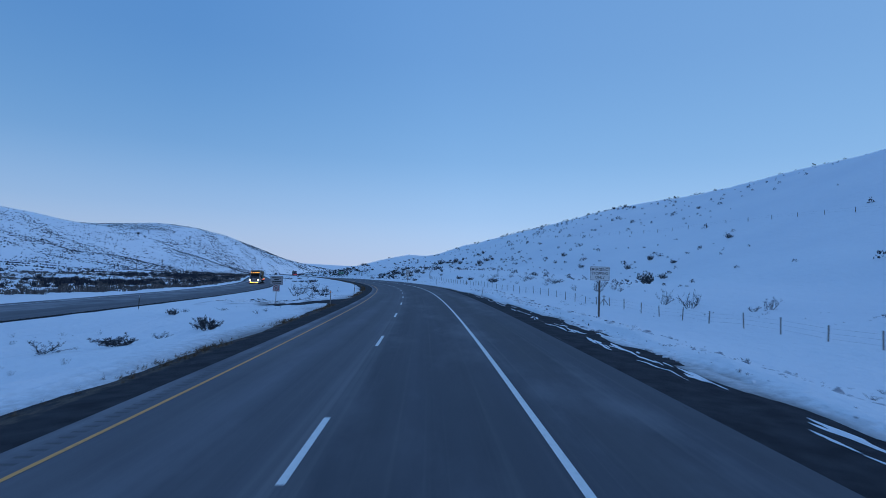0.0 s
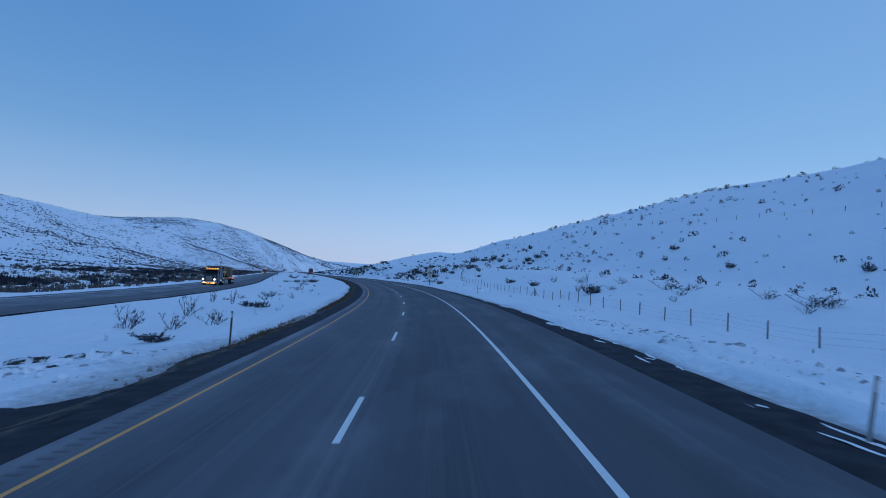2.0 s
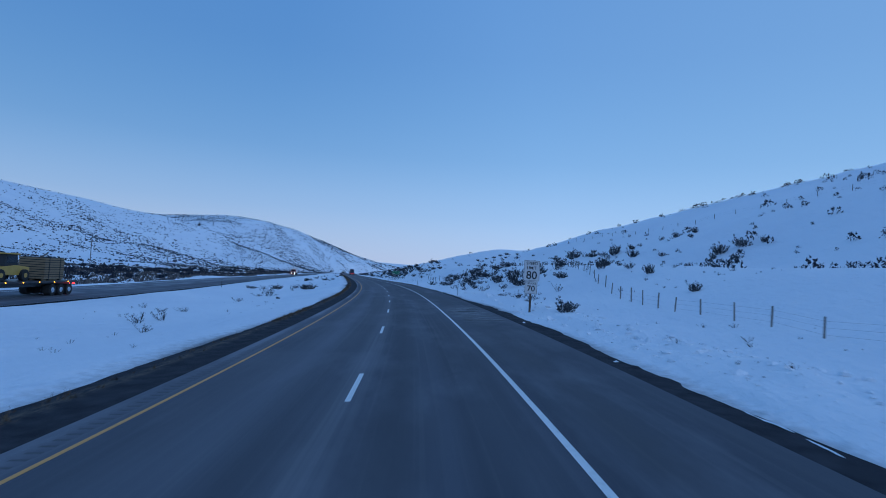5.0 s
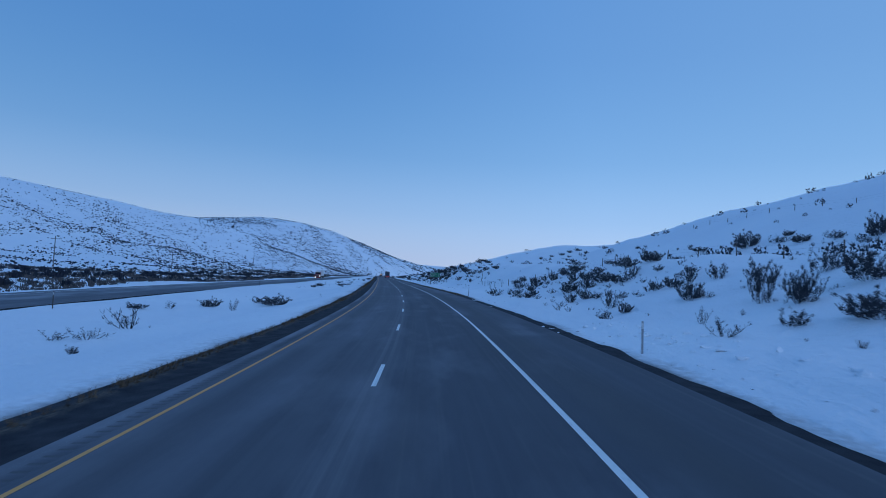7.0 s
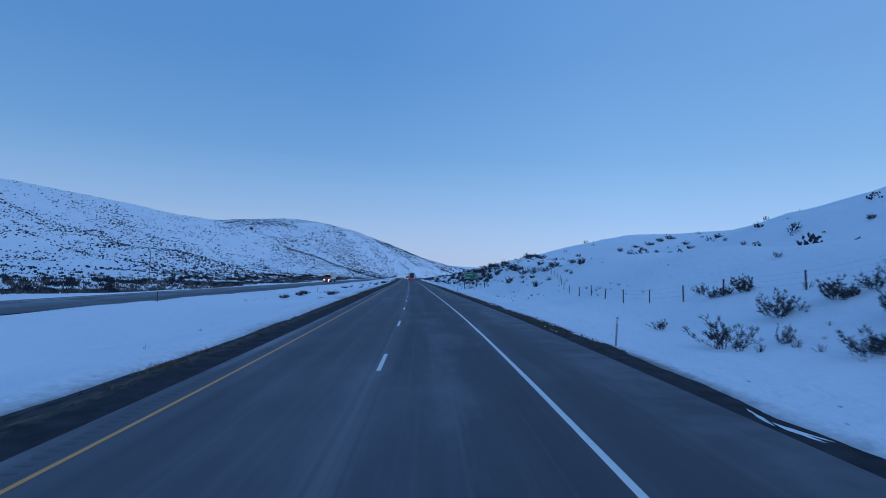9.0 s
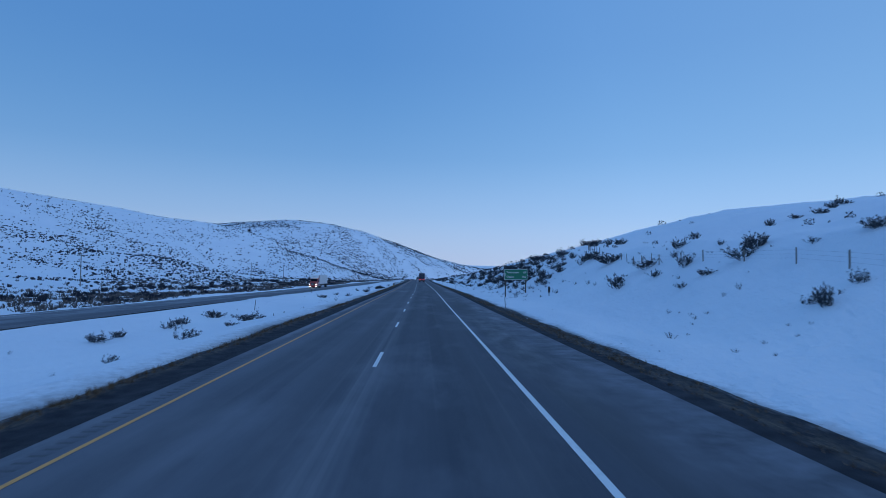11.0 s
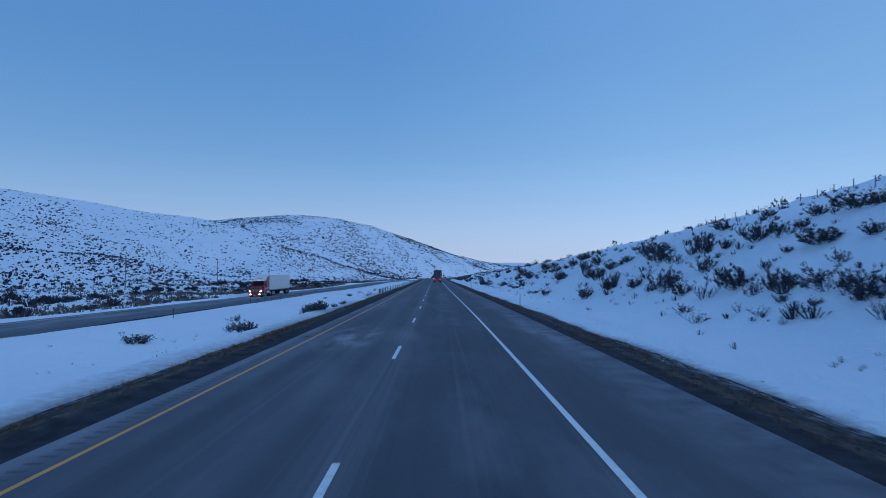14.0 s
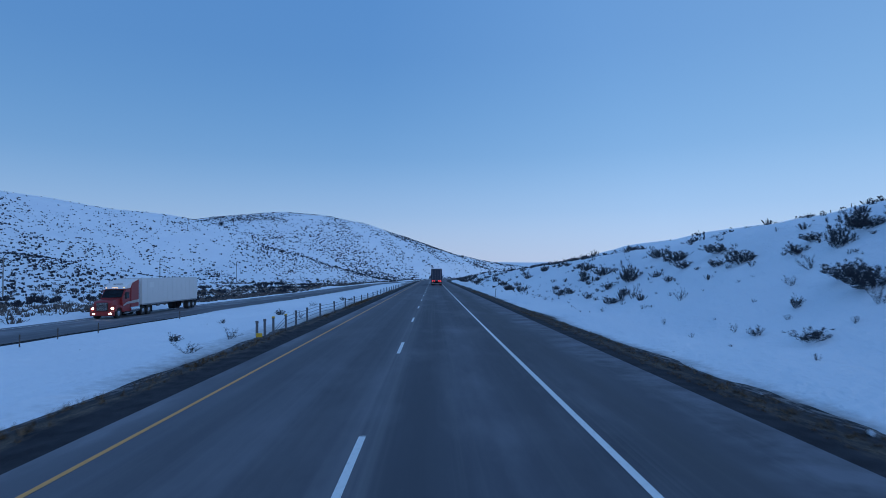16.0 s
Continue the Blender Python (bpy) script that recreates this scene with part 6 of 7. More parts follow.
fence("slope_fence", [(50, 63.0), (80, 61.8), (108, 58.5), (150, 56.0), (200, 52.0), (260, 50.0)], 4.6, 0.72, "distant wire fence crossing the snowy hillside", RUSTY, (0.35, 0.65), 7, (), 0.03)


# ---- cable barrier in the median ----
def cable_barrier():
    ob = thing("cable_barrier", along(401.7, -5.9), "low steel cable barrier with slim posts in the median snow", "barrier")
    inv = ob.matrix_basis.inverted()
    me = bpy.data.meshes.new("post")
    bm = bmesh.new()
    box(bm, -0.045, 0.045, -0.03, 0.03, -0.3, 0.86, 0.006)
    box(bm, -0.055, 0.055, -0.04, 0.04, 0.80, 0.90, 0.01)
    bm.to_mesh(me)
    bm.free()
    me.materials.append(DULL_STEEL)
    at = [401.7, 402.7, 403.9, 405.9, 407.8, 410.2, 413.6] + [413.6 + 4.6 * k for k in range(1, 70)]
    line = []
    for s in at:
        m = along(s, -5.9 + min(0.4, (s - 401) * 0.01))
        po = new("post", me)
        po.parent = ob
        po.matrix_basis = inv @ m
        line.append(m)
    for z in (0.40, 0.58, 0.76):
        bm = bmesh.new()
        last = inv @ (line[1] @ Vector((0, -0.06, 0.02)))
        for m in line[3:]:
            p = inv @ (m @ Vector((0, -0.045, z)))
            rod(bm, last, p, 0.012, sides=5)
            last = p
        part("cable", bm, DULL_STEEL, ob)
    sheet = part("reflector", box(bmesh.new(), -0.02, 0.22, -0.05, -0.038, 0.26, 0.42, 0.004), SIGN_YELLOW, ob, "yellow reflective sheet")
    sheet.matrix_basis = inv @ line[0]
    for k in (2, 3):
        cap = part("post_cap", box(bmesh.new(), -0.058, 0.058, -0.044, 0.044, 0.84, 0.905, 0.01), SIGN_YELLOW, ob, "yellow post cap")
        cap.matrix_basis = inv @ line[k]


cable_barrier()


# ---- utility poles ----
def utility_pole(s, u, height, label="grey wooden utility pole with a short crossarm"):
    ob = thing("utility_pole", along(s, u, None, 10), label, "utility pole", "utility poles")
    bm = rod(bmesh.new(), (0, 0, -0.5), (0, 0, height), 0.15, 0.10, 10)
    part("pole", bm, GREY_WOOD, ob)
    bm = box(bmesh.new(), -1.1, 1.1, -0.06, 0.06, height - 0.75, height - 0.62, 0.01)
    arm = part("crossarm", bm, GREY_WOOD, ob)
    for x in (-0.95, 0.0, 0.95):
        bm = rod(bmesh.new(), (x, 0, height - 0.62), (x, 0, height - 0.45), 0.05, 0.03, 8)
        part("insulator", bm, CHROME, arm)


for s, u, h in ((417.0, -91.0, 9.0), (505.0, -93.0, 9.0), (570.0, -90.0, 9.0), (330.0, -92.0, 9.0), (640.0, -92.0, 9.0)):
    utility_pole(s, u, h)
utility_pole(470.0, 92.0, 8.0)

# ---- the gravel crossing between the carriageways ----
def crossing():
    us = np.arange(-16.0, -4.8, 0.25)
    ts = np.linspace(0, 1, 25)
    uu, tt = np.meshgrid(us, ts, indexing="ij")
    lo, hi = crossing_sides(uu)
    s = lo - 0.9 + tt * (hi - lo + 1.8)
    x, y = plan(s.ravel(), uu.ravel())
    z = crossing_z(s.ravel(), uu.ravel()) + 0.025 * value_noise(s.ravel() / 0.7, uu.ravel() / 0.7, 71)
    ob = mesh_object("median_crossing", np.stack([x, y, z], 1), grid_faces(len(us), len(ts)), GRAVEL)
    loops = np.zeros(len(ob.data.loops), int)
    ob.data.loops.foreach_get("vertex_index", loops)
    ob.data.uv_layers.new(name="across_along").data.foreach_set("uv", np.stack([uu.ravel() * 0 - 5.0, s.ravel()], 1)[loops].ravel())
    tagged(ob, "dark gravel crossing between the two carriageways", "crossing", kind="structure")


crossing()
crumbs("snow_clods", 64, 700, -20.0, -6.5, 60.0, 65.5, 0.045, "heaped ploughed snow beside the gravel crossing")
crumbs("snow_clods", 66, 520, -20.0, -7.0, 60.3, 64.6, 0.13, "lumpy ridge of ploughed snow beside the gravel crossing", SNOW)


# ---- blown snow lying on the shoulder ----
def blown_snow(name, seed, s0, s1, u0, u1, count):
    r = np.random.RandomState(seed)
    verts, faces = [], []
    for _ in range(count):
        s, u = r.uniform(s0, s1), r.uniform(u0, u1)
        L, W, n = r.uniform(0.03, 0.2), r.uniform(0.4, 1.3), 11
        base = len(verts)
        for k in range(n):
            a = k / (n - 1)
            uu = u - W + 2 * W * a
            wob = r.normal(0, 0.05) + 0.3 * (a - 0.5)
            half = L * (1 - abs(2 * a - 1) ** 1.5) * r.uniform(0.5, 1.2)
            for e in (-1, 1):
                ss = s + wob + e * half
                uq = min(max(uu, 3.75), 6.1)
                x, y = plan(np.array([ss]), np.array([uq]))
                verts.append((x[0], y[0], float(road_z(ss, uq)) + 0.004 + 0.004 * (e > 0)))
        faces += [(base + 2 * k, base + 2 * k + 1, base + 2 * k + 3, base + 2 * k + 2) for k in range(n - 1)]
    tagged(mesh_object(name, verts, faces, DUST), "thin streaks of blown snow lying across the shoulder", "snow streaks", kind="stuff")


blown_snow("blown_snow", 81, 146.5, 160.0, 4.3, 5.7, 60)


# ---- one dark juniper on the crest of the far hill ----
def juniper(s, u, height):
    ob = thing("juniper_tree", along(s, u), "lone dark juniper on the crest of the snowy hill", "tree")
    bm = bmesh.new()
    rod(bm, (0, 0, -0.3), (0.15, 0, height * 0.5), 0.22, 0.12, 8)
    for k in range(6):
        a = k * 1.1
        rod(bm, (0.1, 0, height * (0.2 + 0.05 * k)), (math.cos(a) * 1.2, math.sin(a) * 1.2, height * (0.45 + 0.07 * k)), 0.09, 0.03, 6)
    part("trunk", bm, BARK, ob)
    r = np.random.RandomState(77)
    n = 1500
    d = r.randn(n, 3)
    d /= np.linalg.norm(d, axis=1)[:, None]
    lump = 0.75 + 0.35 * np.sin(3 * np.arctan2(d[:, 1], d[:, 0]) + 4 * d[:, 2])
    c = d * (r.rand(n, 1) ** 0.4) * lump[:, None] * np.array([0.52, 0.52, 0.42]) * height + np.array([0.1, 0, height * 0.56])
    v = c[:, None] + r.randn(n, 3, 3) * 0.13
    array_part("crown", v.reshape(-1, 3), np.arange(3 * n).reshape(-1, 3).tolist(), HILL_BRUSH, ob)


juniper(801.6, -221.1, 5.5)


# ---- slivers of old snow left on the gravel ----
def snow_slivers(seed, s0, s1, u0, u1, count, size=1.0):
    r = np.random.RandomState(seed)
    verts, faces = [], []
    for _ in range(count):
        s, u = r.uniform(s0, s1), r.uniform(u0, u1)
        L, W, n = size * r.uniform(0.12, 0.75), size ** 0.5 * r.uniform(0.02, 0.085), 9
        base = len(verts)
        drift_ = r.uniform(-0.12, 0.12)
        for k in range(n):
            a = 2 * k / (n - 1) - 1
            half = W * math.sqrt(max(0.0, 1 - a * a)) * r.uniform(0.5, 1.3)
            for e in (-1, 0, 1):
                ss, uu = s + L * a, u + drift_ * a + e * half
                x, y = plan(np.array([ss]), np.array([uu]))
                verts.append((x[0], y[0], float(verge_z(np.array([ss]), np.array([uu]))[0]) + (0.022 if e == 0 else 0.005)))
        for k in range(n - 1):
            for e in (0, 1):
                i = base + 3 * k + e
                faces.append((i, i + 1, i + 4, i + 3))
    tagged(mesh_object("snow_slivers", verts, faces, SNOW), "slivers of old snow left on the dark gravel", "snow", kind="stuff")


snow_slivers(91, 26, 74, 7.3, 8.3, 60)
snow_slivers(93, 5, 27, 7.5, 8.2, 34, 1.5)
snow_slivers(92, 70, 240, 6.9, 7.2, 16)


# ---- low heaps of dirt and ploughed snow beside the crossing ----
def dirt_mound(s0, u0, length, width, height, turn, seed):
    r = np.random.RandomState(seed)
    n, m = 36, 14
    a, b = np.meshgrid(np.linspace(-1, 1, n), np.linspace(-1, 1, m), indexing="ij")
    rough = value_noise(a.ravel() * 5 + seed, b.ravel() * 4, seed).reshape(a.shape)
    fine = value_noise(a.ravel() * 14 + seed, b.ravel() * 9, seed + 1).reshape(a.shape)
    wide = width * (1 + 0.35 * rough)
    c, d = math.cos(turn), math.sin(turn)
    u = u0 + c * a * length - d * b * wide
    s = s0 + d * a * length + c * b * wide
    h = height * np.clip(1 - a ** 2 - b ** 2 + 0.35 * rough + 0.25 * fine, -0.4, 1.3)
    base = grid_z(s.ravel(), u.ravel()).reshape(s.shape)
    x, y = plan(s.ravel(), u.ravel())
    ob = mesh_object("dirt_mound", np.stack([x, y, (base + h - 0.03).ravel()], 1), grid_faces(n, m), DIRT)
    tagged(ob, "low ragged mound of dark dirt thrown on the snow", "dirt mound", "dirt mounds by the crossing")


for k, (s0, u0, length, width, height, turn) in enumerate((
        (64.9, -9.4, 1.3, 0.40, 0.14, 0.2), (65.4, -11.2, 1.2, 0.45, 0.16, -0.1), (63.0, -13.2, 0.9, 0.40, 0.16, 0.2), (64.0, -8.0, 0.8, 0.25, 0.10, 0.3),
        (62.8, -10.4, 1.0, 0.30, 0.09, 0.1), (62.0, -8.8, 0.8, 0.22, 0.08, 0.2), (61.2, -11.6, 0.7, 0.22, 0.08, 0.0), (66.5, -16.4, 1.1, 0.45, 0.18, 0.4),
        (63.2, -15.8, 0.7, 0.35, 0.12, -0.2), (60.8, -9.8, 0.6, 0.18, 0.06, 0.1))):
    dirt_mound(s0, u0, length, width, height, turn, 5 + 3 * k)

# ---- trucks ----
def wheel(parent, x, y, r=0.52, w=0.32):
    t = part("tyre", rod(bmesh.new(), (x - w / 2, y, r), (x + w / 2, y, r), r, sides=20), RUBBER, parent)
    o = 1 if x > 0 else -1
    part("rim", rod(bmesh.new(), (x + o * w * 0.42, y, r), (x + o * (w / 2 + 0.012), y, r), r * 0.58, r * 0.45, 16), CHROME, t)
    return t


def lamp(parent, name, x, y, z, w, h, mat, d=0.05):
    return part(name, box(bmesh.new(), x - w / 2, x + w / 2, y - d / 2, y + d / 2, z - h / 2, z + h / 2, min(w, h) * 0.2), mat, parent)


def tractor(name, m, label, paint, roof, stripe, lit=True, bumper_lights=False):
    """A long-nosed tractor; its front bumper is at y = 0 and it faces +y."""
    ob = thing(name, m, label, "truck")
    part("chassis", box(bmesh.new(), -0.45, 0.45, -7.2, -0.3, 0.72, 0.98, 0.02), BLACK, ob)
    part("bumper", box(bmesh.new(), -1.22, 1.22, -0.22, 0.0, 0.32, 0.78, 0.06), CHROME if bumper_lights else paint, ob)
    hood = profile(bmesh.new(), [(-0.12, 0.78), (-0.10, 1.62), (-0.35, 1.82), (-1.75, 2.02), (-1.75, 0.78)], -0.92, 0.92, 0.06)
    part("hood", hood, paint, ob)
    g = part("grille", box(bmesh.new(), -0.56, 0.56, -0.10, -0.03, 0.85, 1.68, 0.03), BLACK, ob)
    for k in range(9):
        part("grille_bar", box(bmesh.new(), -0.53, 0.53, -0.03, -0.012, 0.90 + k * 0.083, 0.93 + k * 0.083), CHROME, g)
    for x in (-0.98, 0.98):
        f = profile(bmesh.new(), [(-0.15, 0.75), (-0.18, 1.18), (-0.55, 1.36), (-1.25, 1.36), (-1.75, 1.05), (-1.75, 0.7), (-1.55, 0.7), (-1.42, 1.0), (-1.1, 1.14), (-0.75, 1.1), (-0.52, 0.95), (-0.42, 0.75)], x - 0.26, x + 0.26, 0.02)
        fender = part("fender", f, paint, ob)
        lamp(fender, "headlight", x * 0.93, -0.14, 1.08, 0.34, 0.20, HEADLAMP if lit else GLASS)
        lamp(ob, "fog_light", x * 0.85, 0.005, 0.55, 0.26, 0.12, HEADLAMP if lit and not bumper_lights else AMBER)
        lamp(fender, "turn_light", x * 1.20, -0.35, 1.08, 0.06, 0.16, AMBER)
    cab = profile(bmesh.new(), [(-1.72, 0.62), (-1.72, 2.02), (-2.35, 2.92), (-3.3, 3.05), (-3.3, 0.62)], -1.14, 1.14, 0.05)
    cab = part("cab", cab, paint, ob)
    wind = bmesh.new()
    a = [wind.verts.new(v) for v in ((-1.02, -1.735, 2.09), (1.02, -1.735, 2.09), (0.98, -2.30, 2.86), (-0.98, -2.30, 2.86))]
    wind.faces.new(a)
    bmesh.ops.solidify(wind, geom=wind.faces[:], thickness=-0.02)
    bmesh.ops.translate(wind, verts=wind.verts[:], vec=(0, 0.03, 0.02))
    part("windscreen", wind, GLASS, cab)
    for x in (-1, 1):
        part("side_window", box(bmesh.new(), x * 1.142 - 0.008, x * 1.142 + 0.008, -3.0, -2.15, 2.0, 2.62, 0.004), GLASS, cab)
        part("mirror", box(bmesh.new(), x * 1.36 - 0.09, x * 1.36 + 0.09, -2.0, -1.9, 1.95, 2.6, 0.03), BLACK, cab)
        part("mirror_arm", rod(bmesh.new(), (x * 1.12, -2.05, 2.4), (x * 1.36, -1.95, 2.4), 0.025), BLACK, cab)
        part("exhaust_stack", rod(bmesh.new(), (x * 1.08, -5.05, 0.9), (x * 1.08, -5.05, 3.75), 0.085, sides=12), CHROME, ob)
        part("fuel_tank", rod(bmesh.new(), (x * 1.02, -4.9, 0.78), (x * 1.02, -3.1, 0.78), 0.32, sides=18), CHROME, ob)
        part("step", box(bmesh.new(), x * 1.15 - 0.12, x * 1.15 + 0.12, -3.0, -1.85, 0.42, 0.50, 0.01), CHROME, ob)
    sl = profile(bmesh.new(), [(-3.26, 0.62), (-3.26, 3.1), (-3.5, 3.55), (-4.85, 3.95 if roof else 3.2), (-4.85, 0.62)], -1.2, 1.2, 0.05)
    sleeper = part("sleeper", sl, paint, ob)
    if roof:
        fa = profile(bmesh.new(), [(-2.2, 2.98), (-2.6, 3.25), (-3.6, 3.82), (-4.83, 4.02), (-4.83, 3.3), (-3.0, 3.02)], -1.15, 1.15, 0.05)
        fairing = part("roof_fairing", fa, STRIPE, ob)
        part("fairing_window", box(bmesh.new(), -0.5, 0.5, -2.98, -2.94, 3.30, 3.52, 0.01), GLASS, fairing)
    else:
        part("visor", profile(bmesh.new(), [(-1.85, 2.80), (-2.38, 2.98), (-2.38, 2.92)], -1.1, 1.1), paint, cab)
    if stripe:
        for x in (-1, 1):
            bm = bmesh.new()
            pts = [(-1.75, 1.35), (-2.4, 1.62), (-4.8, 1.78), (-4.8, 1.48), (-2.6, 1.40), (-1.75, 1.22)]
            f = [bm.verts.new((x * 1.215, y, z)) for y, z in pts]
            bm.faces.new(f if x > 0 else f[::-1])
            bmesh.ops.solidify(bm, geom=bm.faces[:], thickness=0.01 * x)
            part("stripe", bm, STRIPE, sleeper, "white swoosh stripe")
    roof_z, roof_y = (3.08, -2.5) if roof else (3.08, -2.45)
    for x in (-0.9, -0.22, 0.0, 0.22, 0.9) if roof else (-0.95, -0.5, 0.0, 0.5, 0.95):
        lamp(ob, "clearance_light", x, roof_y + 0.1, roof_z, 0.13 if roof else 0.2, 0.08 if roof else 0.11, AMBER, 0.1)
    if bumper_lights:
        for k in range(7):
            lamp(ob, "bumper_light", -0.9 + 0.3 * k, 0.01, 0.42, 0.2, 0.09, AMBER)
        for z in (1.1, 1.5):
            lamp(ob, "side_light", 1.16, -2.9, z, 0.05, 0.1, AMBER)
    for y in (-1.0,):
        for x in (-1.0, 1.0):
            wheel(ob, x, y)
    for y in (-5.7, -6.95):
        for x in (-0.95, 0.95):
            wheel(ob, x, y, 0.52, 0.56)
    for x in (-0.98, 0.98):
        part("mudflap", box(bmesh.new(), x - 0.3, x + 0.3, -7.62, -7.6, 0.25, 0.95), BLACK, ob)
    part("fifth_wheel", box(bmesh.new(), -0.5, 0.5, -6.9, -5.7, 0.98, 1.10, 0.02), BLACK, ob)
    return ob


def box_trailer(name, m, label, paint, length=14.6, markers=True):
    """Its nose is at y = 0, and it runs to y = -length."""
    ob = thing(name, m, label, "trailer")
    body = part("body", box(bmesh.new(), -1.29, 1.29, -length, 0, 1.22, 4.08, 0.03), paint, ob)
    for k in range(1, 12):
        for x in (-1.292, 1.292):
            part("side_rib", box(bmesh.new(), x - 0.008, x + 0.008, -length * k / 12 - 0.03, -length * k / 12 + 0.03, 1.35, 3.98), paint, body)
    part("lower_rail", box(bmesh.new(), -1.30, 1.30, -length + 0.02, -0.02, 1.10, 1.24, 0.01), STEEL, ob)
    for x in (-0.645, 0.645):
        d = part("rear_door", box(bmesh.new(), x - 0.62, x + 0.62, -length - 0.03, -length + 0.001, 1.30, 4.0, 0.01), paint, ob)
        for k in (-0.3, 0.3):
            part("lock_rod", rod(bmesh.new(), (x + k, -length - 0.05, 1.3), (x + k, -length - 0.05, 4.0), 0.02), STEEL, d)
    for x in (-0.5, -0.95, 0.5, 0.95):
        lamp(ob, "tail_light", x, -length - 0.03, 1.16, 0.30, 0.16, TAIL)
    for x in (-1.1, -0.2, 0.0, 0.2, 1.1) if markers else ():
        lamp(ob, "marker_light", x, -length - 0.03, 4.03, 0.12, 0.06, TAIL)
    part("bumper_bar", box(bmesh.new(), -1.2, 1.2, -length - 0.02, -length + 0.08, 0.55, 0.67, 0.01), STEEL, ob)
    for x in (-1.0, 1.0):
        part("bumper_leg", box(bmesh.new(), x - 0.05, x + 0.05, -length, -length + 0.06, 0.67, 1.12), STEEL, ob)
        part("landing_leg", box(bmesh.new(), x * 0.8 - 0.07, x * 0.8 + 0.07, -3.1, -2.95, 0.35, 1.12, 0.01), STEEL, ob)
        part("sign_panel", box(bmesh.new(), x * 1.302 - 0.004, x * 1.302 + 0.004, -2.6, -1.6, 3.0, 3.6), STRIPE, body)
    for y in (-length + 1.2, -length + 2.45):
        for x in (-0.98, 0.98):
            wheel(ob, x, y, 0.52, 0.56)
    for x in (-0.98, 0.98):
        part("mudflap", box(bmesh.new(), x - 0.3, x + 0.3, -length + 0.42, -length + 0.44, 0.25, 0.95), BLACK, ob)
    return ob


def flatbed(name, m, label, length=13.0):
    ob = thing(name, m, label, "trailer")
    deck = part("deck", box(bmesh.new(), -1.28, 1.28, -length, 0, 1.15, 1.32, 0.02), DARK_PAINT, ob)
    for x in (-0.5, 0.5):
        part("beam", box(bmesh.new(), x - 0.09, x + 0.09, -length, -0.2, 0.78, 1.15, 0.01), DARK_PAINT, ob)
    part("headboard", box(bmesh.new(), -1.25, 1.25, -0.12, -0.02, 1.32, 2.9, 0.02), CHROME, ob)
    for k in range(6):
        for x in (-1.3, 1.3):
            lamp(deck, "marker_light", x, -1.0 - k * 2.1, 1.22, 0.05, 0.1, AMBER)
    for y in (-length + 1.2, -length + 2.45, -length + 3.7):
        for x in (-0.98, 0.98):
            wheel(ob, x, y, 0.5, 0.56)
    for x in (-0.5, -0.95, 0.5, 0.95):
        lamp(ob, "tail_light", x, -length - 0.02, 1.0, 0.25, 0.14, TAIL)
    return ob


def oncoming(s, u):
    x, y = plan(np.array([s]), np.array([u]))
    h = math.degrees(float(np.interp(s, RS, RH))) - 90 + 180
    return pose(float(x[0]), float(y[0]), float(opp_z(s, u)), 0, 0, h)


def ahead(s, u):
    x, y = plan(np.array([s]), np.array([u]))
    h = math.degrees(float(np.interp(s, RS, RH))) - 90
    return pose(float(x[0]), float(y[0]), float(road_z(s, u)), 0, math.degrees(-math.atan(float(np.interp(s, RS, RB)))), h)


def behind(m, back):
    return m @ pose(0, -back, 0)


# red tractor with a white box trailer, coming the other way
front = oncoming(437.0, -32.3)
tractor("semi_tractor", front, "dark red tractor with white swoosh stripe and lit headlights", RED_PAINT, True, True)
box_trailer("box_trailer", behind(front, 5.35), "plain off-white box trailer behind a red tractor", TRAILER_WHITE)

# dark tractor with amber lights and a flatbed load
front = oncoming(155.5, -31.0)
tractor("semi_tractor", front, "dark tractor with lit headlights and rows of amber lamps", DARK_PAINT, False, False, True, True)
bed = behind(front, 5.6)
flatbed("flatbed_trailer", bed, "dark flatbed trailer with amber side lamps")


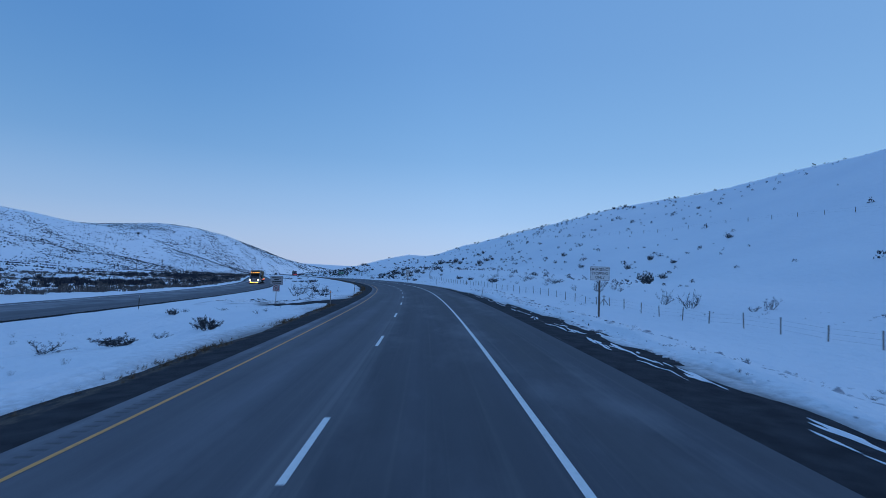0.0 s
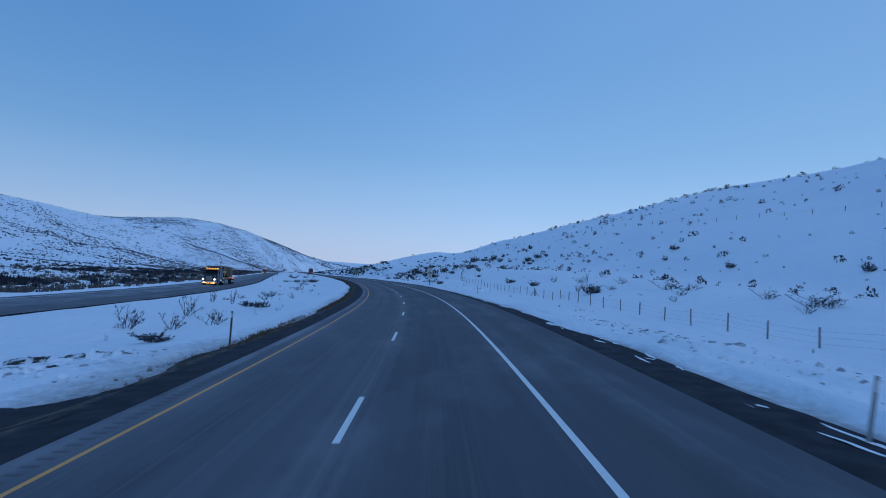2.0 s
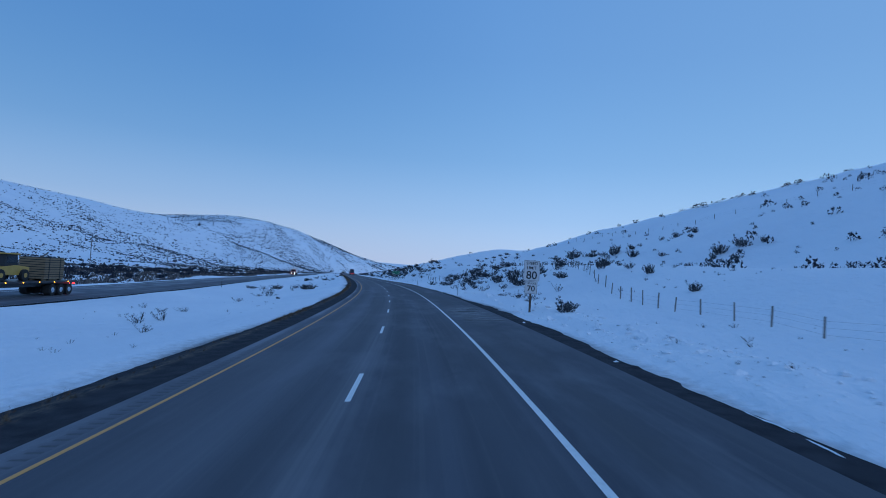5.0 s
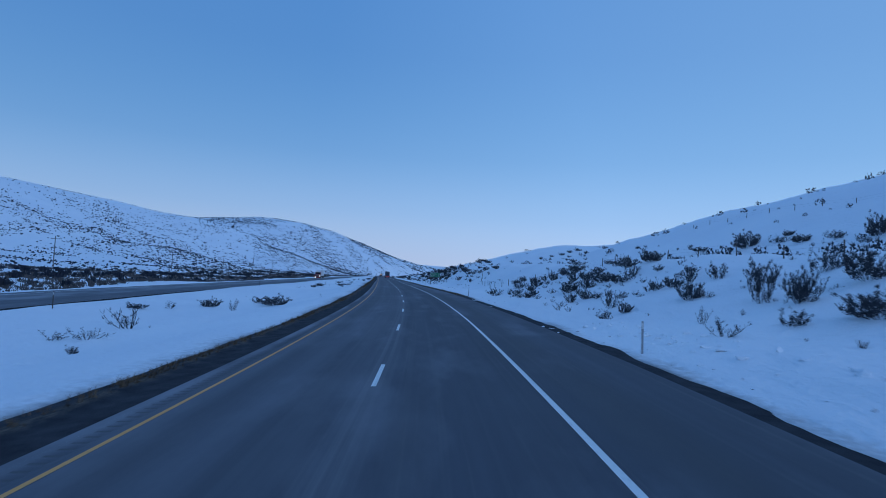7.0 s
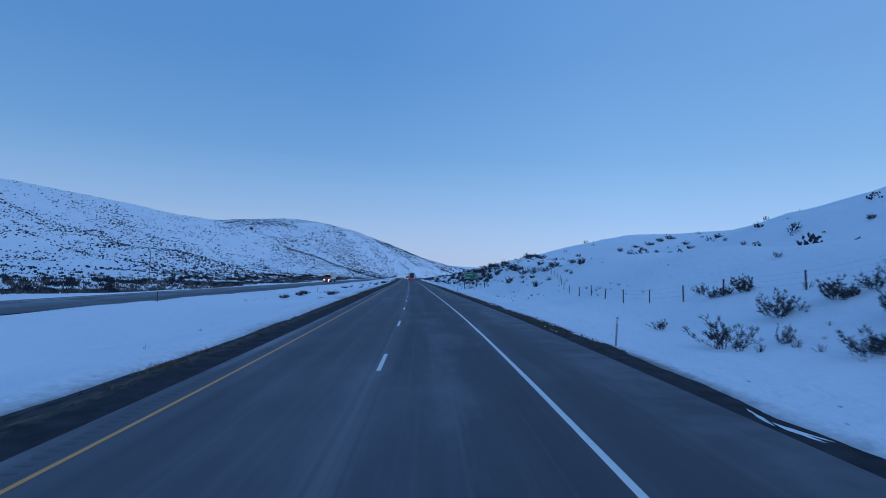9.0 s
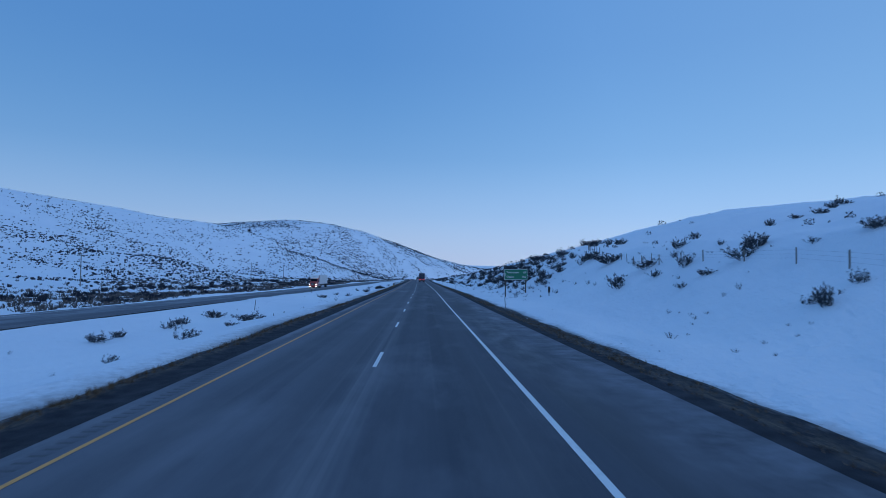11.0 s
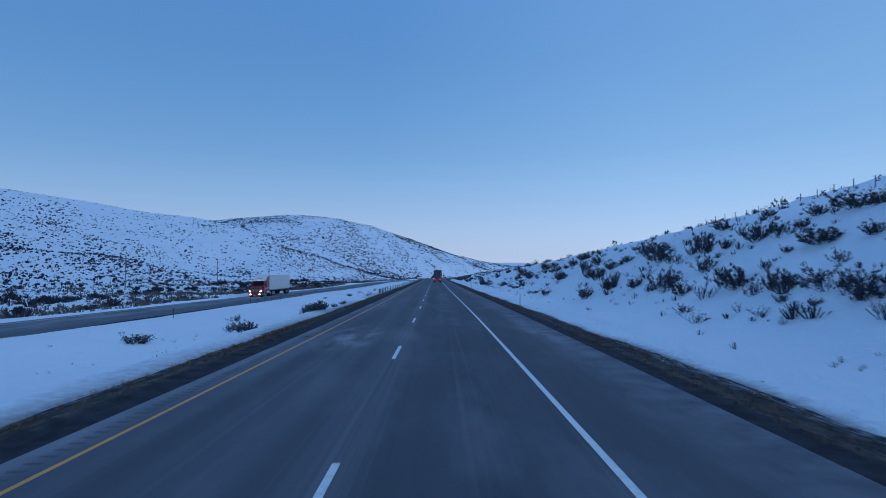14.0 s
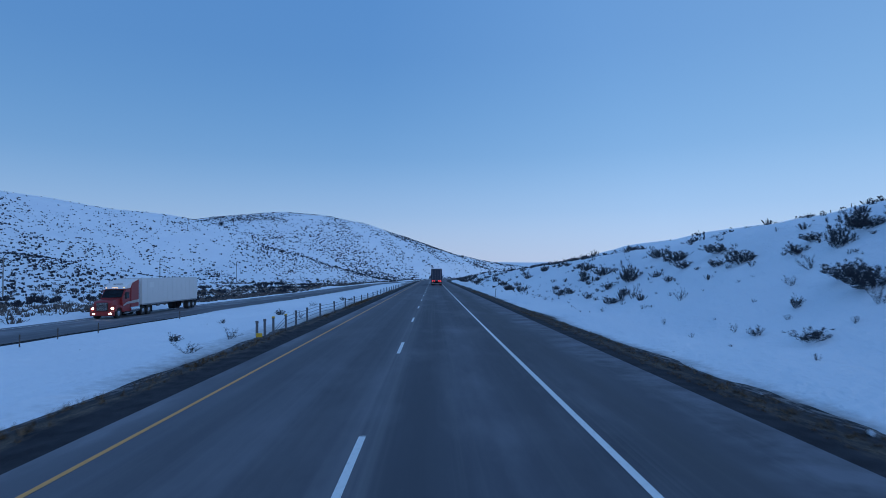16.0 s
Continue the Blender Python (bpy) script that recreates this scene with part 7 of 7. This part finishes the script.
def machine_load():
    """A small yellow road machine chained to the front of the deck."""
    ob = thing("road_machine", bed @ pose(0, -4.4, 1.324), "small dusty yellow road machine with a dark cab on the flatbed", "machine")
    part("body", profile(bmesh.new(), [(-2.3, 0.45), (-2.3, 1.15), (-0.6, 1.3), (0.4, 1.2), (2.2, 1.0), (2.3, 0.5)], -0.75, 0.75, 0.05), MACHINE, ob)
    cab = part("cab", profile(bmesh.new(), [(-0.9, 1.25), (-0.8, 2.15), (0.5, 2.15), (0.75, 1.2)], -0.7, 0.7, 0.04), BLACK, ob)
    for x in (-0.705, 0.705):
        part("cab_window", box(bmesh.new(), x - 0.006, x + 0.006, -0.65, 0.45, 1.45, 2.0), GLASS, cab)
    part("cab_roof", box(bmesh.new(), -0.8, 0.8, -1.0, 0.65, 2.15, 2.25, 0.03), MACHINE, ob)
    part("boom", rod(bmesh.new(), (0, 1.0, 1.1), (0, 2.9, 0.35), 0.12, 0.09, 8), MACHINE, ob)
    for x in (-0.8, 0.8):
        for y in (-1.5, 1.4):
            t = part("tyre", rod(bmesh.new(), (x - 0.18, y, 0.48), (x + 0.18, y, 0.48), 0.48, sides=18), RUBBER, ob)
            part("rim", rod(bmesh.new(), (x * 1.1, y, 0.48), (x * 1.24, y, 0.48), 0.24, 0.2, 12), MACHINE, t)


def slat_crate():
    ob = thing("slatted_crate", bed @ pose(0, -9.6, 1.324), "tall crate of tan boards strapped on the flatbed", "cargo")
    part("core", box(bmesh.new(), -1.05, 1.05, -1.4, 1.4, 0.12, 2.0, 0.02), BLACK, ob)
    for x in (-0.9, 0.0, 0.9):
        part("runner", box(bmesh.new(), x - 0.06, x + 0.06, -1.4, 1.4, 0.0, 0.12), TIMBER, ob)
    for k in range(9):
        z = 0.14 + 0.21 * k
        for x in (-1.08, 1.08):
            part("board", box(bmesh.new(), x - 0.025, x + 0.025, -1.42, 1.42, z, z + 0.15, 0.008), TIMBER, ob)
        part("board", box(bmesh.new(), -1.05, 1.05, 1.402, 1.45, z, z + 0.15, 0.008), TIMBER, ob)
    for y in (-0.8, 0.8):
        part("strap", box(bmesh.new(), -1.12, 1.12, y - 0.05, y + 0.05, 0.02, 2.03, 0.01), BLACK, ob)
    part("folded_arm", rod(bmesh.new(), (-0.6, 1.2, 2.02), (0.5, -1.5, 2.35), 0.1, 0.07, 8), RUSTY, ob)


machine_load()
slat_crate()

# the truck ahead in the same lane, far down the road, and traffic beyond
lead = ahead(535.0, 1.9)
tractor("semi_tractor", lead, "dark blue tractor pulling a trailer far ahead", NAVY, True, False)
box_trailer("box_trailer", behind(lead, 5.35), "dark box trailer with glowing red tail lights", NAVY, markers=False)
tractor("semi_tractor", oncoming(790.0, -30.0), "distant dark tractor with bright headlights", DARK_PAINT, True, False)
